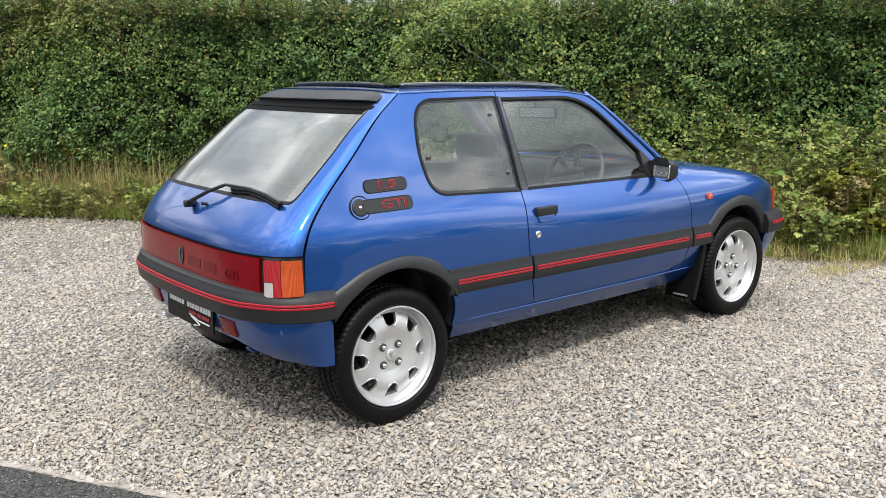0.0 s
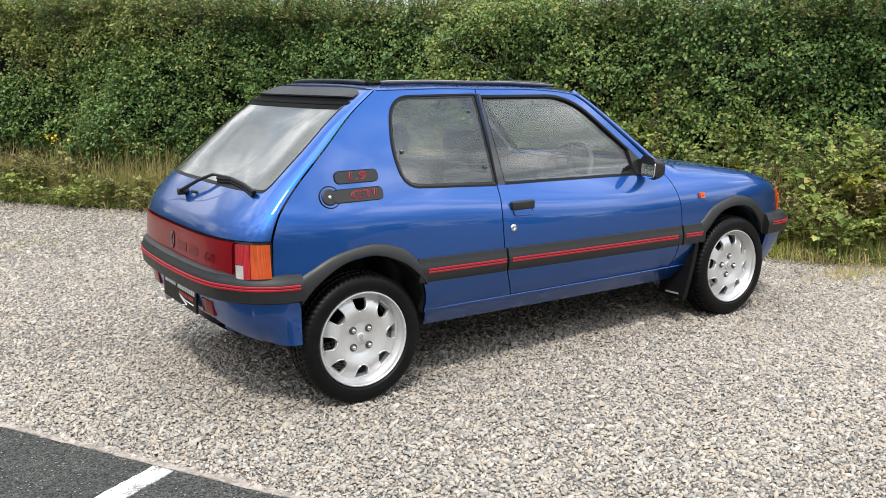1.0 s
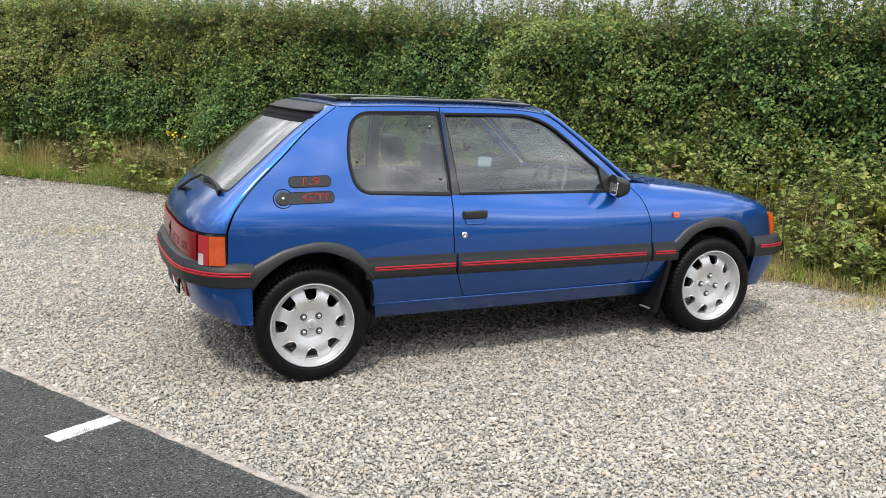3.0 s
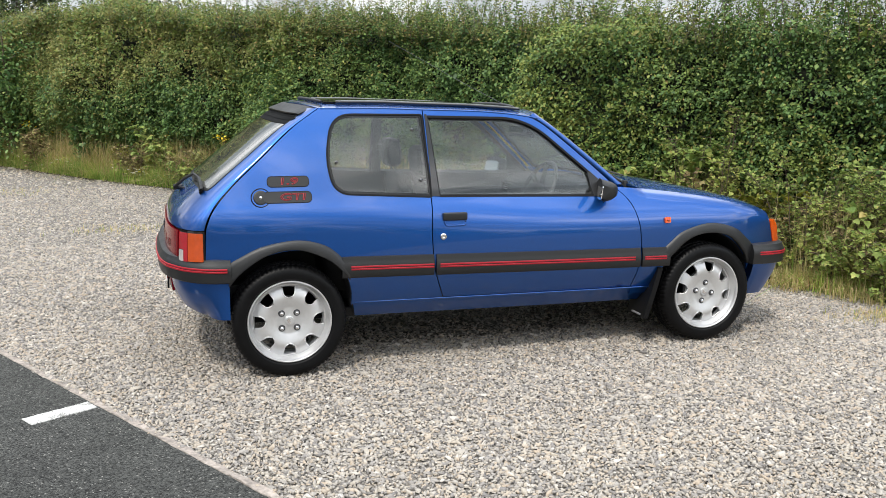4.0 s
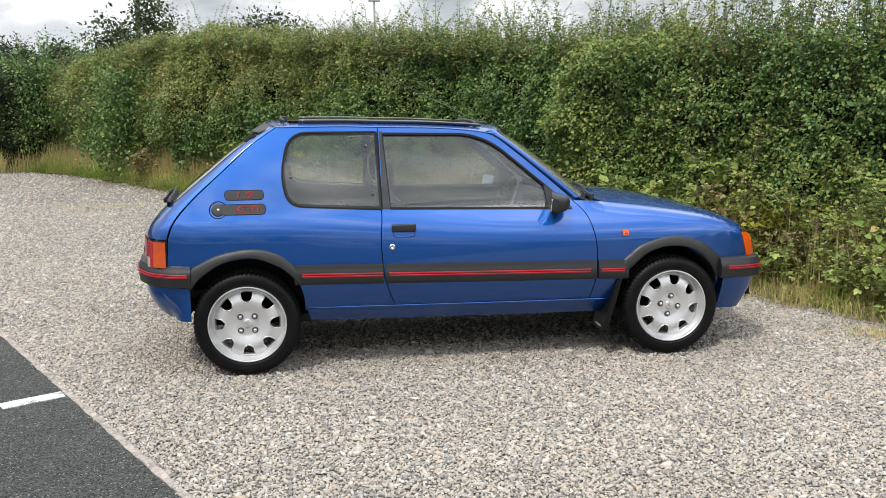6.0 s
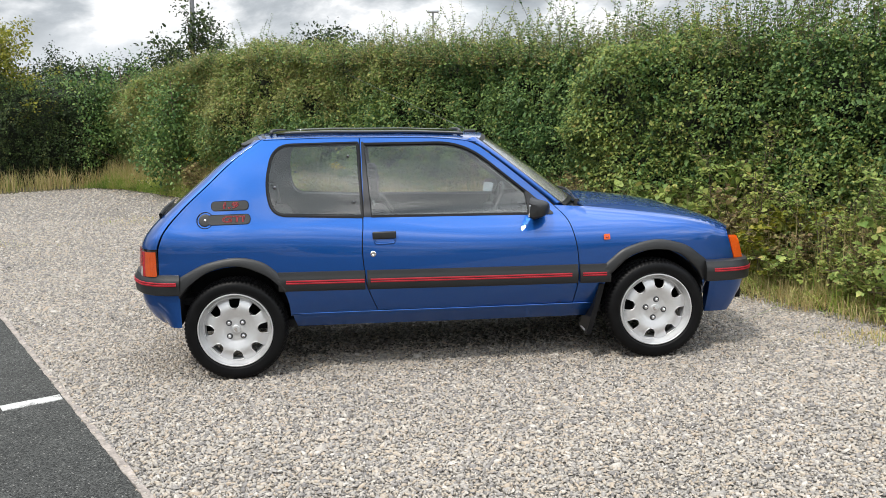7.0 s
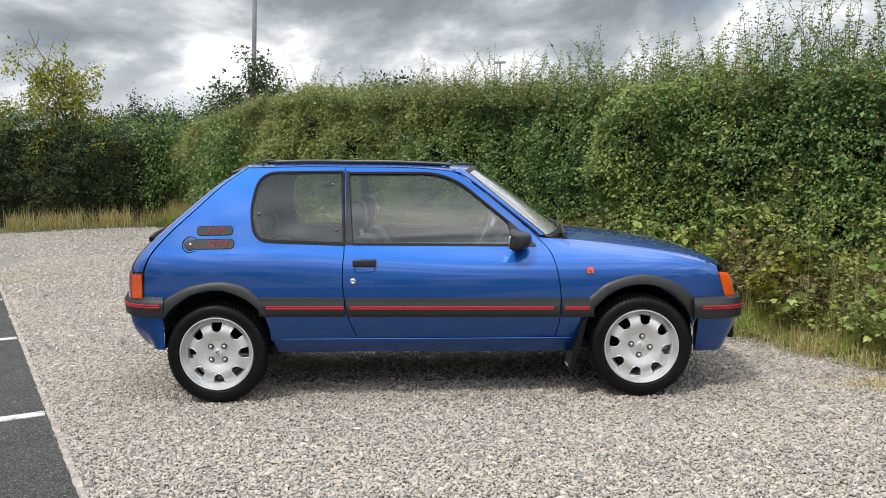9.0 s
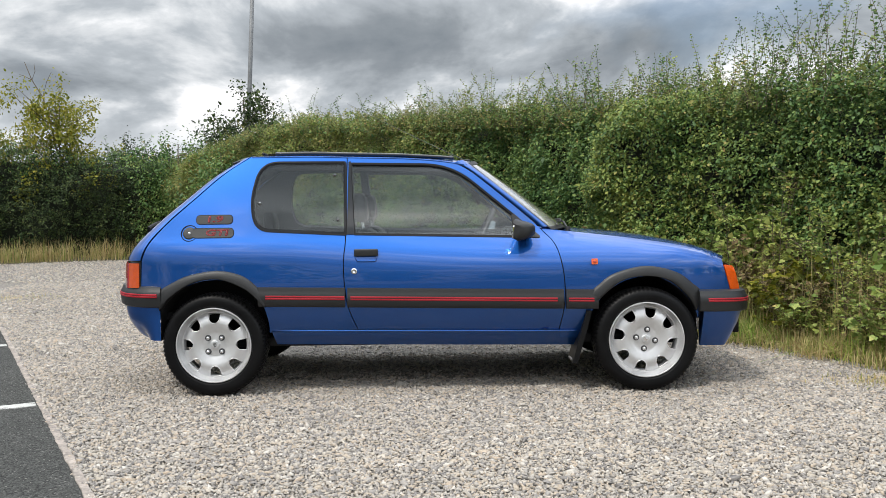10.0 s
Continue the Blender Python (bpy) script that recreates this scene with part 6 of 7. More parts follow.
def wheel_meshes():
    # tyre: section with tread grooves; (radius, y outwards)
    prof = [(0.206, 0.066), (0.2135, 0.080), (0.222, 0.090), (0.245, 0.094), (0.262, 0.091), (0.272, 0.086), (0.280, 0.080),
            (0.286, 0.072), (0.289, 0.060), (0.290, 0.046), (0.282, 0.044), (0.282, 0.037), (0.2905, 0.035), (0.291, 0.008), (0.283, 0.006), (0.283, -0.006),
            (0.291, -0.008), (0.2905, -0.035), (0.282, -0.037), (0.282, -0.044), (0.290, -0.046), (0.289, -0.060), (0.286, -0.072), (0.272, -0.086), (0.245, -0.092), (0.204, -0.088), (0.200, -0.075)]
    n = 216
    verts, faces = [], []
    K = len(prof)
    for i in range(n):
        a = 2 * math.pi * i / n
        for j, (r, y) in enumerate(prof):
            cut = 0.0
            if i % 3 < 1 and (6 <= j <= 9 or 20 <= j <= 22):
                cut = 0.0050
            if (i + 1) % 3 < 1 and (12 <= j <= 17):
                cut = 0.0045
            rr = r - cut
            aa = a + (0.05 * (abs(y) - 0.04) / 0.05 if abs(y) > 0.04 and r > 0.27 else 0)
            verts.append((rr * math.cos(aa), y, rr * math.sin(aa)))
    for i in range(n):
        for j in range(K):
            q = (j + 1) % K
            faces.append((i * K + j, i * K + q, ((i + 1) % n) * K + q, ((i + 1) % n) * K + j))
    tyre = mesh_data("tyre", verts, faces, TYRE)
    bm = bmesh.new()
    bm.from_mesh(tyre)
    bmesh.ops.recalc_face_normals(bm, faces=bm.faces[:])
    bm.to_mesh(tyre)
    bm.free()
    tyre.shade_smooth()
    tyre.set_sharp_from_angle(angle=radians(28))
    # rim face with eight openings
    depth = spline([0.0, 0.022, 0.030, 0.060, 0.085, 0.120, 0.160, 0.176, 0.183, 0.190], [0.051, 0.051, 0.049, 0.048, 0.055, 0.063, 0.052, 0.041, 0.038, 0.046])

    def face(X, Z):
        return X, depth(np.hypot(X, Z)), np.asarray(Z, float)
    holes = []
    for i in range(8):
        a0 = 2 * math.pi * i / 8
        pts = []
        for da in np.linspace(-0.195, 0.195, 9):
            pts.append((0.1755, da))
        for q in np.linspace(0, math.pi, 9)[1:-1]:
            pts.append((0.158 - 0.043 * math.sin(q) ** 0.8, 0.222 * math.cos(q)))
        holes.append([(r * math.cos(a0 + d), r * math.sin(a0 + d)) for r, d in pts])
    # rounded bead round an opening
    opening = tube(bmesh.new(), [(x, float(depth(np.hypot(x, z))) - 0.001, z) for x, z in holes[0] + holes[0][:2]], 0.0034, 6)
    edge_bead = bpy.data.meshes.new("opening_edge")
    opening.to_mesh(edge_bead)
    opening.free()
    edge_bead.shade_smooth()
    edge_bead.materials.append(ALLOY)
    circle = [(0.186 * math.cos(a), 0.186 * math.sin(a)) for a in np.linspace(0, 2 * math.pi, 97)[:-1]]
    rim_face = sheet("rim", circle, face, ALLOY, holes, 0.011, 0.007, 0.020, -1)
    lip = lathe([(0.180, 0.034), (0.184, 0.044), (0.188, 0.052), (0.196, 0.066), (0.2005, 0.074), (0.2045, 0.076), (0.2065, 0.080), (0.2045, 0.085), (0.200, 0.086), (0.1965, 0.082), (0.196, 0.066), (0.190, 0.030), (0.186, -0.07), (0.182, -0.07), (0.182, 0.030)][::-1], 96, "rim_lip", ALLOY, True)
    bm = bmesh.new()
    bm.from_mesh(lip)
    bmesh.ops.recalc_face_normals(bm, faces=bm.faces[:])
    bmesh.ops.split_edges(bm, edges=[e for e in bm.edges if len(e.link_faces) == 2 and e.calc_face_angle(0) > radians(40)])
    bm.to_mesh(lip)
    bm.free()
    for me in (rim_face, lip, edge_bead):
        me.transform(Matrix.Diagonal((1.03, 1, 1.03, 1)))
    bolt = lathe([(0.0, 0.016), (0.006, 0.0155), (0.0090, 0.012), (0.0098, 0.006), (0.0098, 0.0)], 12, "wheel_bolt", CHROME)
    # flush dark ring, coloured as the shade in the recess round a bolt
    shade_ring = lathe([(0.0175, 0.0), (0.0170, 0.0030), (0.0155, 0.0020), (0.0105, 0.0015)], 20, "bolt_shade_ring", DARK_METAL)
    cap = lathe([(0.0, 0.004), (0.020, 0.004), (0.0235, 0.003), (0.024, 0.0)], 32, "hub_cap", ALLOY)
    disc = lathe([(0.0, 0.02), (0.115, 0.02), (0.118, 0.016), (0.118, 0.0), (0.0, 0.0)], 48, "brake_disc", DARK_METAL)
    emblem = mesh_data("emblem", [(-.010, 0.006, -.012), (.004, 0.006, -.012), (.012, 0.006, .004), (.003, 0.006, .014), (-.006, 0.006, .010), (-.003, 0.006, -.002)], [(5, 4, 3, 2, 1, 0)], CHROME)
    return tyre, rim_face, lip, bolt, shade_ring, cap, disc, emblem, edge_bead


def wheels():
    tyre, rim, lip, bolt, shade_ring, cap, disc, emblem, edge_bead = wheel_meshes()
    for x, y, spin in ((0.0, -0.647, 0.0), (2.421, -0.657, 0.61), (0.0, 0.647, 0.2), (2.421, 0.657, 0.1)):
        s = -1 if y < 0 else 1
        base = Matrix.Rotation(math.pi, 4, "Z") if s < 0 else Matrix()
        base = base @ Matrix.Rotation(spin, 4, "Y")
        turn = base.to_euler()
        c = Vector((x, y, 0.289))
        w = link("wheel", disc, c, car, "silver eight-hole alloy wheel with a black tyre", turn)
        for nm, me, off, lab in (("tyre", tyre, (0, 0, 0), "black road tyre"), ("rim", rim, (0, 0, 0), "silver alloy rim"), ("rim_lip", lip, (0, 0, 0), ""), ("hub_cap", cap, (0, 0.052, 0), ""), ("emblem", emblem, (0, 0.052, 0), "")):
            ob = new(nm, me)
            ob.parent, ob.location = w, off
            if lab:
                tagged(ob, lab)
        for i in range(8):
            ob = new("opening_edge", edge_bead)
            ob.parent, ob.rotation_euler = w, (0, i * math.pi / 4, 0)
        for i in range(4):
            a = math.pi / 4 + i * math.pi / 2
            off = (0.054 * math.cos(a), 0.050, 0.054 * math.sin(a))
            for nm, me in (("wheel_bolt", bolt), ("bolt_shade_ring", shade_ring)):
                ob = new(nm, me)
                ob.parent, ob.location = w, off


wheels()


def mirrors():
    for s in (-1, 1):
        # shell: rounded block drawn out from the door corner
        bm = bmesh.new()
        rings = []
        c0, c1 = Vector((1.745, s * 0.630, 0.915)), Vector((1.700, s * 0.810, 0.905))
        if s > 0:
            c1 += Vector((-0.059, 0.02, 0))
        for i, t in enumerate((0.0, 0.18, 0.32, 0.5, 0.75, 0.92, 1.0)):
            c = c0.lerp(c1, t)
            hz = (0.024, 0.030, 0.048, 0.056, 0.057, 0.052, 0.036)[i]
            hx = (0.030, 0.036, 0.066, 0.084, 0.082, 0.066, 0.036)[i]
            ring = []
            for j in range(20):
                a = 2 * math.pi * j / 20
                ca, sa = math.cos(a), math.sin(a)
                p = (abs(ca) ** 0.55 * (1 if ca > 0 else -1) * hx, abs(sa) ** 0.55 * (1 if sa > 0 else -1) * hz)
                ring.append(bm.verts.new(c + Vector((max(p[0], -0.018), 0, p[1] * (1 - 0.35 * max(0.0, p[0]) / 0.084) + 0.010 * (p[0] < -0.015)))))
            rings.append(ring)
        for r, q in zip(rings, rings[1:]):
            for j in range(20):
                bm.faces.new((r[j], r[(j + 1) % 20], q[(j + 1) % 20], q[j]))
        bm.faces.new(rings[0])
        bm.faces.new(rings[-1])
        # turned in a little towards the driver
        turn = Matrix.Translation((1.71, s * 0.72, 0)) @ Matrix.Rotation(radians(4 * s if s < 0 else 0), 4, "Z") @ Matrix.Translation((-1.71, -s * 0.72, 0))
        bm.transform(turn)
        m = edge_split(part("door_mirror", bm, PLASTIC, car, "black plastic door mirror", True), 40)
        # glass faces backwards
        gw, gh = (0.066, 0.044) if s < 0 else (0.048, 0.036)
        ring = [(gw * (abs(math.cos(a)) ** 0.4) * (1 if math.cos(a) > 0 else -1), gh * (abs(math.sin(a)) ** 0.4) * (1 if math.sin(a) > 0 else -1)) for a in np.linspace(0, 2 * math.pi, 29)[:-1]]
        bm = bmesh.new()
        # the far glass is set for the driver's eye, tipped up a little
        gx, gy, slope, tip = (1.6950, 0.747, 0.25, 0.12) if s < 0 else (1.6380, 0.770, 0.59, 0.19)
        vs = [bm.verts.new((gx - slope * y + tip * z, s * (gy + y), 0.907 + z)) for y, z in ring]
        bm.faces.new(vs)
        ext = bmesh.ops.extrude_face_region(bm, geom=bm.faces[:])
        bmesh.ops.translate(bm, vec=(0.006, 0, 0), verts=[v for v in ext["geom"] if isinstance(v, bmesh.types.BMVert)])
        bm.transform(turn)
        part("mirror_glass", bm, MIRROR, m, "mirror glass")


mirrors()


def decals():
    """Oval badges on the roof pillar and the filler cap."""
    for s in (-1, 1):
        o = 1 if s < 0 else -1
        for (x0, z0, x1, z1), word in (((-0.090, 0.969, 0.112, 1.016), "1.9"), ((-0.112, 0.893, 0.121, 0.943), "GTI")):
            h = (z1 - z0) / 2
            pill = fillet([(x0, z0), (x1, z0), (x1, z1), (x0, z1)], h * 0.95, 8)
            b = settle("pillar_badge", sheet("pillar_badge", pill, side_map(s, 0.0045), PLASTIC, (), 0.03, 0.012, 0.006, o), PLASTIC, car, "dark oval pillar badge with red lettering")
            settle("badge_rim", sheet("badge_rim", inset(pill, -0.003), side_map(s, 0.003), RUBBER, [inset(pill, 0.001)], 0.03, 0.012, 0.004, o), RUBBER, b)
            cu = bpy.data.curves.new("lettering", "FONT")
            cu.body, cu.size, cu.align_x, cu.align_y = word, 0.046, "CENTER", "CENTER"
            # letters drawn as outlines only
            cu.fill_mode, cu.bevel_depth, cu.bevel_resolution = "NONE", 0.0013, 0
            tmp = bpy.data.objects.new("tmp", cu)
            me = bpy.data.meshes.new_from_object(tmp)
            bpy.data.objects.remove(tmp)
            cx, cz = (x0 + x1) / 2 + (0.026 if word == "GTI" else 0.0), (z0 + z1) / 2
            wide = 1.75 if word == "GTI" else 1.75
            for v in me.vertices:
                a, c, e = v.co
                x = cx - s * a * wide + 0.18 * c * -s
                z = cz + c
                v.co = (x, s * (float(half_width(x, z)) + 0.0052 + e), z)
            me.materials.clear()
            me.materials.append(DARKRED_INK)
            settle("badge_lettering", me, DARKRED_INK, b, "red lettering")
        fx, fz = -0.126, 0.917
        ring = lathe([(0.0, 0.001), (0.036, 0.001), (0.037, 0.004), (0.0, 0.004)], 40, "filler_recess", RUBBER)
        tilt = math.atan((float(half_width(fx, fz - 0.02)) - float(half_width(fx, fz + 0.02))) / 0.04)
        rot = (tilt, 0, 0) if s > 0 else (-tilt, 0, 0)
        ring = lathe([(0.043, -0.006), (0.044, 0.002), (0.046, 0.003), (0.0485, 0.002), (0.049, -0.006)], 40, "filler_ring", RUBBER)
        cap = lathe([(0.0, 0.004), (0.029, 0.004), (0.0335, 0.0035), (0.0360, 0.001), (0.0365, -0.006)], 40, "fuel_cap", PLASTIC)
        for me in (ring, cap):
            if s < 0:
                me.transform(Matrix.Diagonal((1, -1, 1, 1)))
                me.flip_normals()
        at = (fx, s * float(half_width(fx, fz)), fz)
        fc = link("fuel_cap", cap, at, car, "round black locking fuel cap", rot) if s < 0 else None
        if fc:
            rg = new("filler_ring", ring)
            rg.parent = fc
            dot = lathe([(0.0, 0.008), (0.006, 0.0075), (0.008, 0.003)], 14, "cap_lock", CHROME)
            dot.transform(Matrix.Diagonal((1, -1, 1, 1)))
            dk = new("cap_lock", dot)
            dk.parent = fc


decals()

# ---- inside the car ----


def soft_block(rows, name, mat, parent, label="", n=20, power=0.5):
    """A cushion: rounded rings (centre, half depth along x, half width along y) stacked upwards."""
    bm = bmesh.new()
    rings = []
    for c, hx, hy in rows:
        ring = []
        for j in range(n):
            a = 2 * math.pi * j / n
            ca, sa = math.cos(a), math.sin(a)
            ring.append(bm.verts.new(Vector(c) + Vector((abs(ca) ** power * (1 if ca > 0 else -1) * hx, abs(sa) ** power * (1 if sa > 0 else -1) * hy, 0))))
        rings.append(ring)
    for r, q in zip(rings, rings[1:]):
        for j in range(n):
            bm.faces.new((r[j], r[(j + 1) % n], q[(j + 1) % n], q[j]))
    bm.faces.new(rings[0])
    bm.faces.new(rings[-1])
    return part(name, bm, mat, parent, label, True)


def interior():
    for s in (-1, 1):
        y = s * 0.34
        back = soft_block([((0.98, y, 0.36), 0.07, 0.20), ((0.96, y, 0.48), 0.085, 0.235), ((0.91, y, 0.68), 0.080, 0.235), ((0.86, y, 0.84), 0.065, 0.215), ((0.835, y, 0.91), 0.045, 0.18), ((0.83, y, 0.925), 0.02, 0.13)], "front_seat", SEAT, car, "dark leather front sports seat")
        soft_block([((0.80, y, 0.965), 0.030, 0.085), ((0.80, y, 0.985), 0.045, 0.115), ((0.795, y, 1.05), 0.052, 0.130), ((0.79, y, 1.115), 0.045, 0.120), ((0.79, y, 1.135), 0.025, 0.095)], "headrest", SEAT, back, "rounded headrest")
        for dy in (-0.05, 0.05):
            part("headrest_post", tube(bmesh.new(), [(0.82, y + dy, 0.90), (0.80, y + dy, 0.99)], 0.006, 8), CHROME, back)
        soft_block([((1.20, y, 0.33), 0.22, 0.22), ((1.20, y, 0.40), 0.25, 0.245), ((1.20, y, 0.475), 0.24, 0.24), ((1.20, y, 0.49), 0.20, 0.20)], "seat_cushion", SEAT, back)
        soft_block([((0.30, s * 0.32, 0.40), 0.09, 0.26), ((0.24, s * 0.32, 0.65), 0.085, 0.28), ((0.17, s * 0.32, 0.84), 0.06, 0.26), ((0.16, s * 0.32, 0.87), 0.03, 0.22)], "rear_backrest", SEAT, car, "dark rear seat backrest")
        soft_block([((0.14, s * 0.33, 0.90), 0.03, 0.09), ((0.135, s * 0.33, 0.94), 0.042, 0.115), ((0.13, s * 0.33, 1.01), 0.036, 0.11), ((0.13, s * 0.33, 1.025), 0.02, 0.08)], "rear_headrest", SEAT, car)
    part("rear_cushion", box(bmesh.new(), (0.28, -0.56, 0.34), (0.72, 0.56, 0.50), 0.05), SEAT, car, smooth=True)
    part("parcel_shelf", box(bmesh.new(), (-0.36, -0.60, 0.835), (0.12, 0.60, 0.855), 0.006), INTERIOR, car, "dark rear parcel shelf")
    # dashboard with binnacle and vents
    bm = bmesh.new()
    prof = [(1.98, 0.84), (1.90, 0.885), (1.78, 0.880), (1.70, 0.860), (1.66, 0.82), (1.68, 0.70), (1.74, 0.58), (1.95, 0.55)]
    rings = [[bm.verts.new((x, yy, z)) for x, z in prof] for yy in (-0.60, -0.2, 0.2, 0.60)]
    for r, q in zip(rings, rings[1:]):
        for j in range(len(prof)):
            bm.faces.new((r[j], r[(j + 1) % len(prof)], q[(j + 1) % len(prof)], q[j]))
    bm.faces.new(rings[0])
    bm.faces.new(rings[-1])
    bmesh.ops.bevel(bm, geom=bm.edges[:], offset=0.012, segments=2, affect="EDGES")
    dash = part("dashboard", bm, INTERIOR, car, "charcoal moulded dashboard", True)
    part("instrument_binnacle", box(bmesh.new(), (1.66, -0.52, 0.84), (1.82, -0.18, 0.925), 0.025), INTERIOR, dash, smooth=True)
    for y in (-0.56, -0.06, 0.06, 0.55):
        for k in range(4):
            part("vent_slat", box(bmesh.new(), (1.652, y - 0.05, 0.765 + k * 0.014), (1.668, y + 0.05, 0.771 + k * 0.014)), RUBBER, dash)
    # steering wheel
    c, tilt = Vector((1.51, -0.31, 0.86)), 28
    R = pose(*c, 0, 90 + tilt, 0)
    bm = bmesh.new()
    ring = [R @ Vector((0.185 * math.cos(a), 0.185 * math.sin(a), 0)) for a in np.linspace(0, 2 * math.pi, 41)[:-1]]
    rings = []
    axis = (R.to_3x3() @ Vector((0, 0, 1))).normalized()
    for p in ring:
        rad = (p - c).normalized()
        rings.append([bm.verts.new(p + (rad * math.cos(b) + axis * math.sin(b)) * 0.012) for b in np.linspace(0, 2 * math.pi, 11)[:-1]])
    for i in range(len(rings)):
        r, q = rings[i], rings[(i + 1) % len(rings)]
        for j in range(10):
            bm.faces.new((r[j], r[(j + 1) % 10], q[(j + 1) % 10], q[j]))
    sw = part("steering_wheel", bm, WHEEL_GRIP, car, "black leather steering wheel", True)
    bm = bmesh.new()
    for a in (0.5 * math.pi + 1.3, 0.5 * math.pi - 1.3, math.pi * 1.5 + 2.6, math.pi * 1.5 - 2.6):
        tube(bm, [R @ Vector((0, 0, 0.02)), R @ Vector((0.18 * math.cos(a), 0.18 * math.sin(a), 0))], 0.014, 8)
    box(bm, c - Vector((0.03, 0.06, 0.05)), c + Vector((0.03, 0.06, 0.05)), 0.02)
    part("steering_spokes", bm, INTERIOR, sw, smooth=True)
    part("steering_column", tube(bmesh.new(), [R @ Vector((0, 0, 0.0)), (1.78, -0.31, 0.716)], 0.035, 10), INTERIOR, sw)
    # inside mirror, with its stalk
    bm = box(bmesh.new(), (-0.012, -0.115, -0.032), (0.012, 0.115, 0.032), 0.010)
    bm.transform(pose(1.530, -0.02, 1.190, 0, 0, 20))
    im = part("inside_mirror", bm, INTERIOR, car, "inside rear-view mirror", True)
    bm = box(bmesh.new(), (-0.0145, -0.105, -0.025), (-0.0125, 0.105, 0.025))
    bm.transform(pose(1.530, -0.02, 1.190, 0, 0, 20))
    part("mirror_glass", bm, MIRROR, im)
    part("mirror_stalk", tube(bmesh.new(), [(1.520, -0.015, 1.20), (1.53, 0.0, 1.30)], 0.008, 8), INTERIOR, im)
    # floor, tunnel and underside
    bm = bmesh.new()
    box(bm, (-0.30, -0.60, 0.26), (2.75, 0.60, 0.31), 0.01)
    part("floor_pan", bm, UNDER, car)
    part("carpet", box(bmesh.new(), (0.40, -0.60, 0.312), (1.95, 0.60, 0.325)), CARPET, car, "red cabin carpet")
    part("boot_floor", box(bmesh.new(), (-0.42, -0.58, 0.42), (0.20, 0.58, 0.46)), UNDER, car)
    part("bulkhead", box(bmesh.new(), (1.96, -0.64, 0.30), (1.99, 0.64, 0.86)), UNDER, car)
    part("rear_axle", tube(bmesh.new(), [(0.0, -0.62, 0.26), (0.0, 0.62, 0.26)], 0.045, 12), UNDER, car)
    part("engine_block", box(bmesh.new(), (2.15, -0.42, 0.22), (2.75, 0.42, 0.70), 0.03), UNDER, car)
    bm = bmesh.new()
    tube(bm, [(1.9, 0.05, 0.23), (0.6, 0.05, 0.23), (0.2, 0.2, 0.28), (-0.2, 0.36, 0.29), (-0.32, 0.36, 0.30)], 0.024, 10)
    tube(bm, [(-0.32, 0.16, 0.29), (-0.32, 0.40, 0.29)], 0.085, 14)
    part("exhaust_box", bm, DARK_METAL, car, smooth=True)


interior()

# the car stands with its middle plane a little to the right of the origin
car.location.y -= 0.025

# the hedge across the far corner
FAR_LINE = [(-4.2, 15.6), (-5.9, 15.0), (-7.3, 14.45), (-8.8, 13.6), (-14.2, 10.3), (-24.0, 5.0)]
# shade-darkened leaves on the face, ordinary leaf colour only towards the top
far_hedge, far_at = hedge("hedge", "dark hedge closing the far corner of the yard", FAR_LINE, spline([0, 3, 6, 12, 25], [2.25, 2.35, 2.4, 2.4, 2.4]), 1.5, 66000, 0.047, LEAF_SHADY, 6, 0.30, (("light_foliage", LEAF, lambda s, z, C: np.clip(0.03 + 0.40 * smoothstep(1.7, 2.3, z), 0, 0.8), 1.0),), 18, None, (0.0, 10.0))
s1 = r0.uniform(0.2, 10, 70)
p1, n1 = far_at(s1)
shoots(far_hedge, "top_shoot", np.c_[p1 - n1 * r0.uniform(0.2, 1.0, (len(s1), 1)), np.full(len(s1), 2.2)], 0.3 + 0.6 * r0.random(len(s1)), 0.15, 0.06, LEAF, 23, 0.06, 3, 0.25, 0.006)


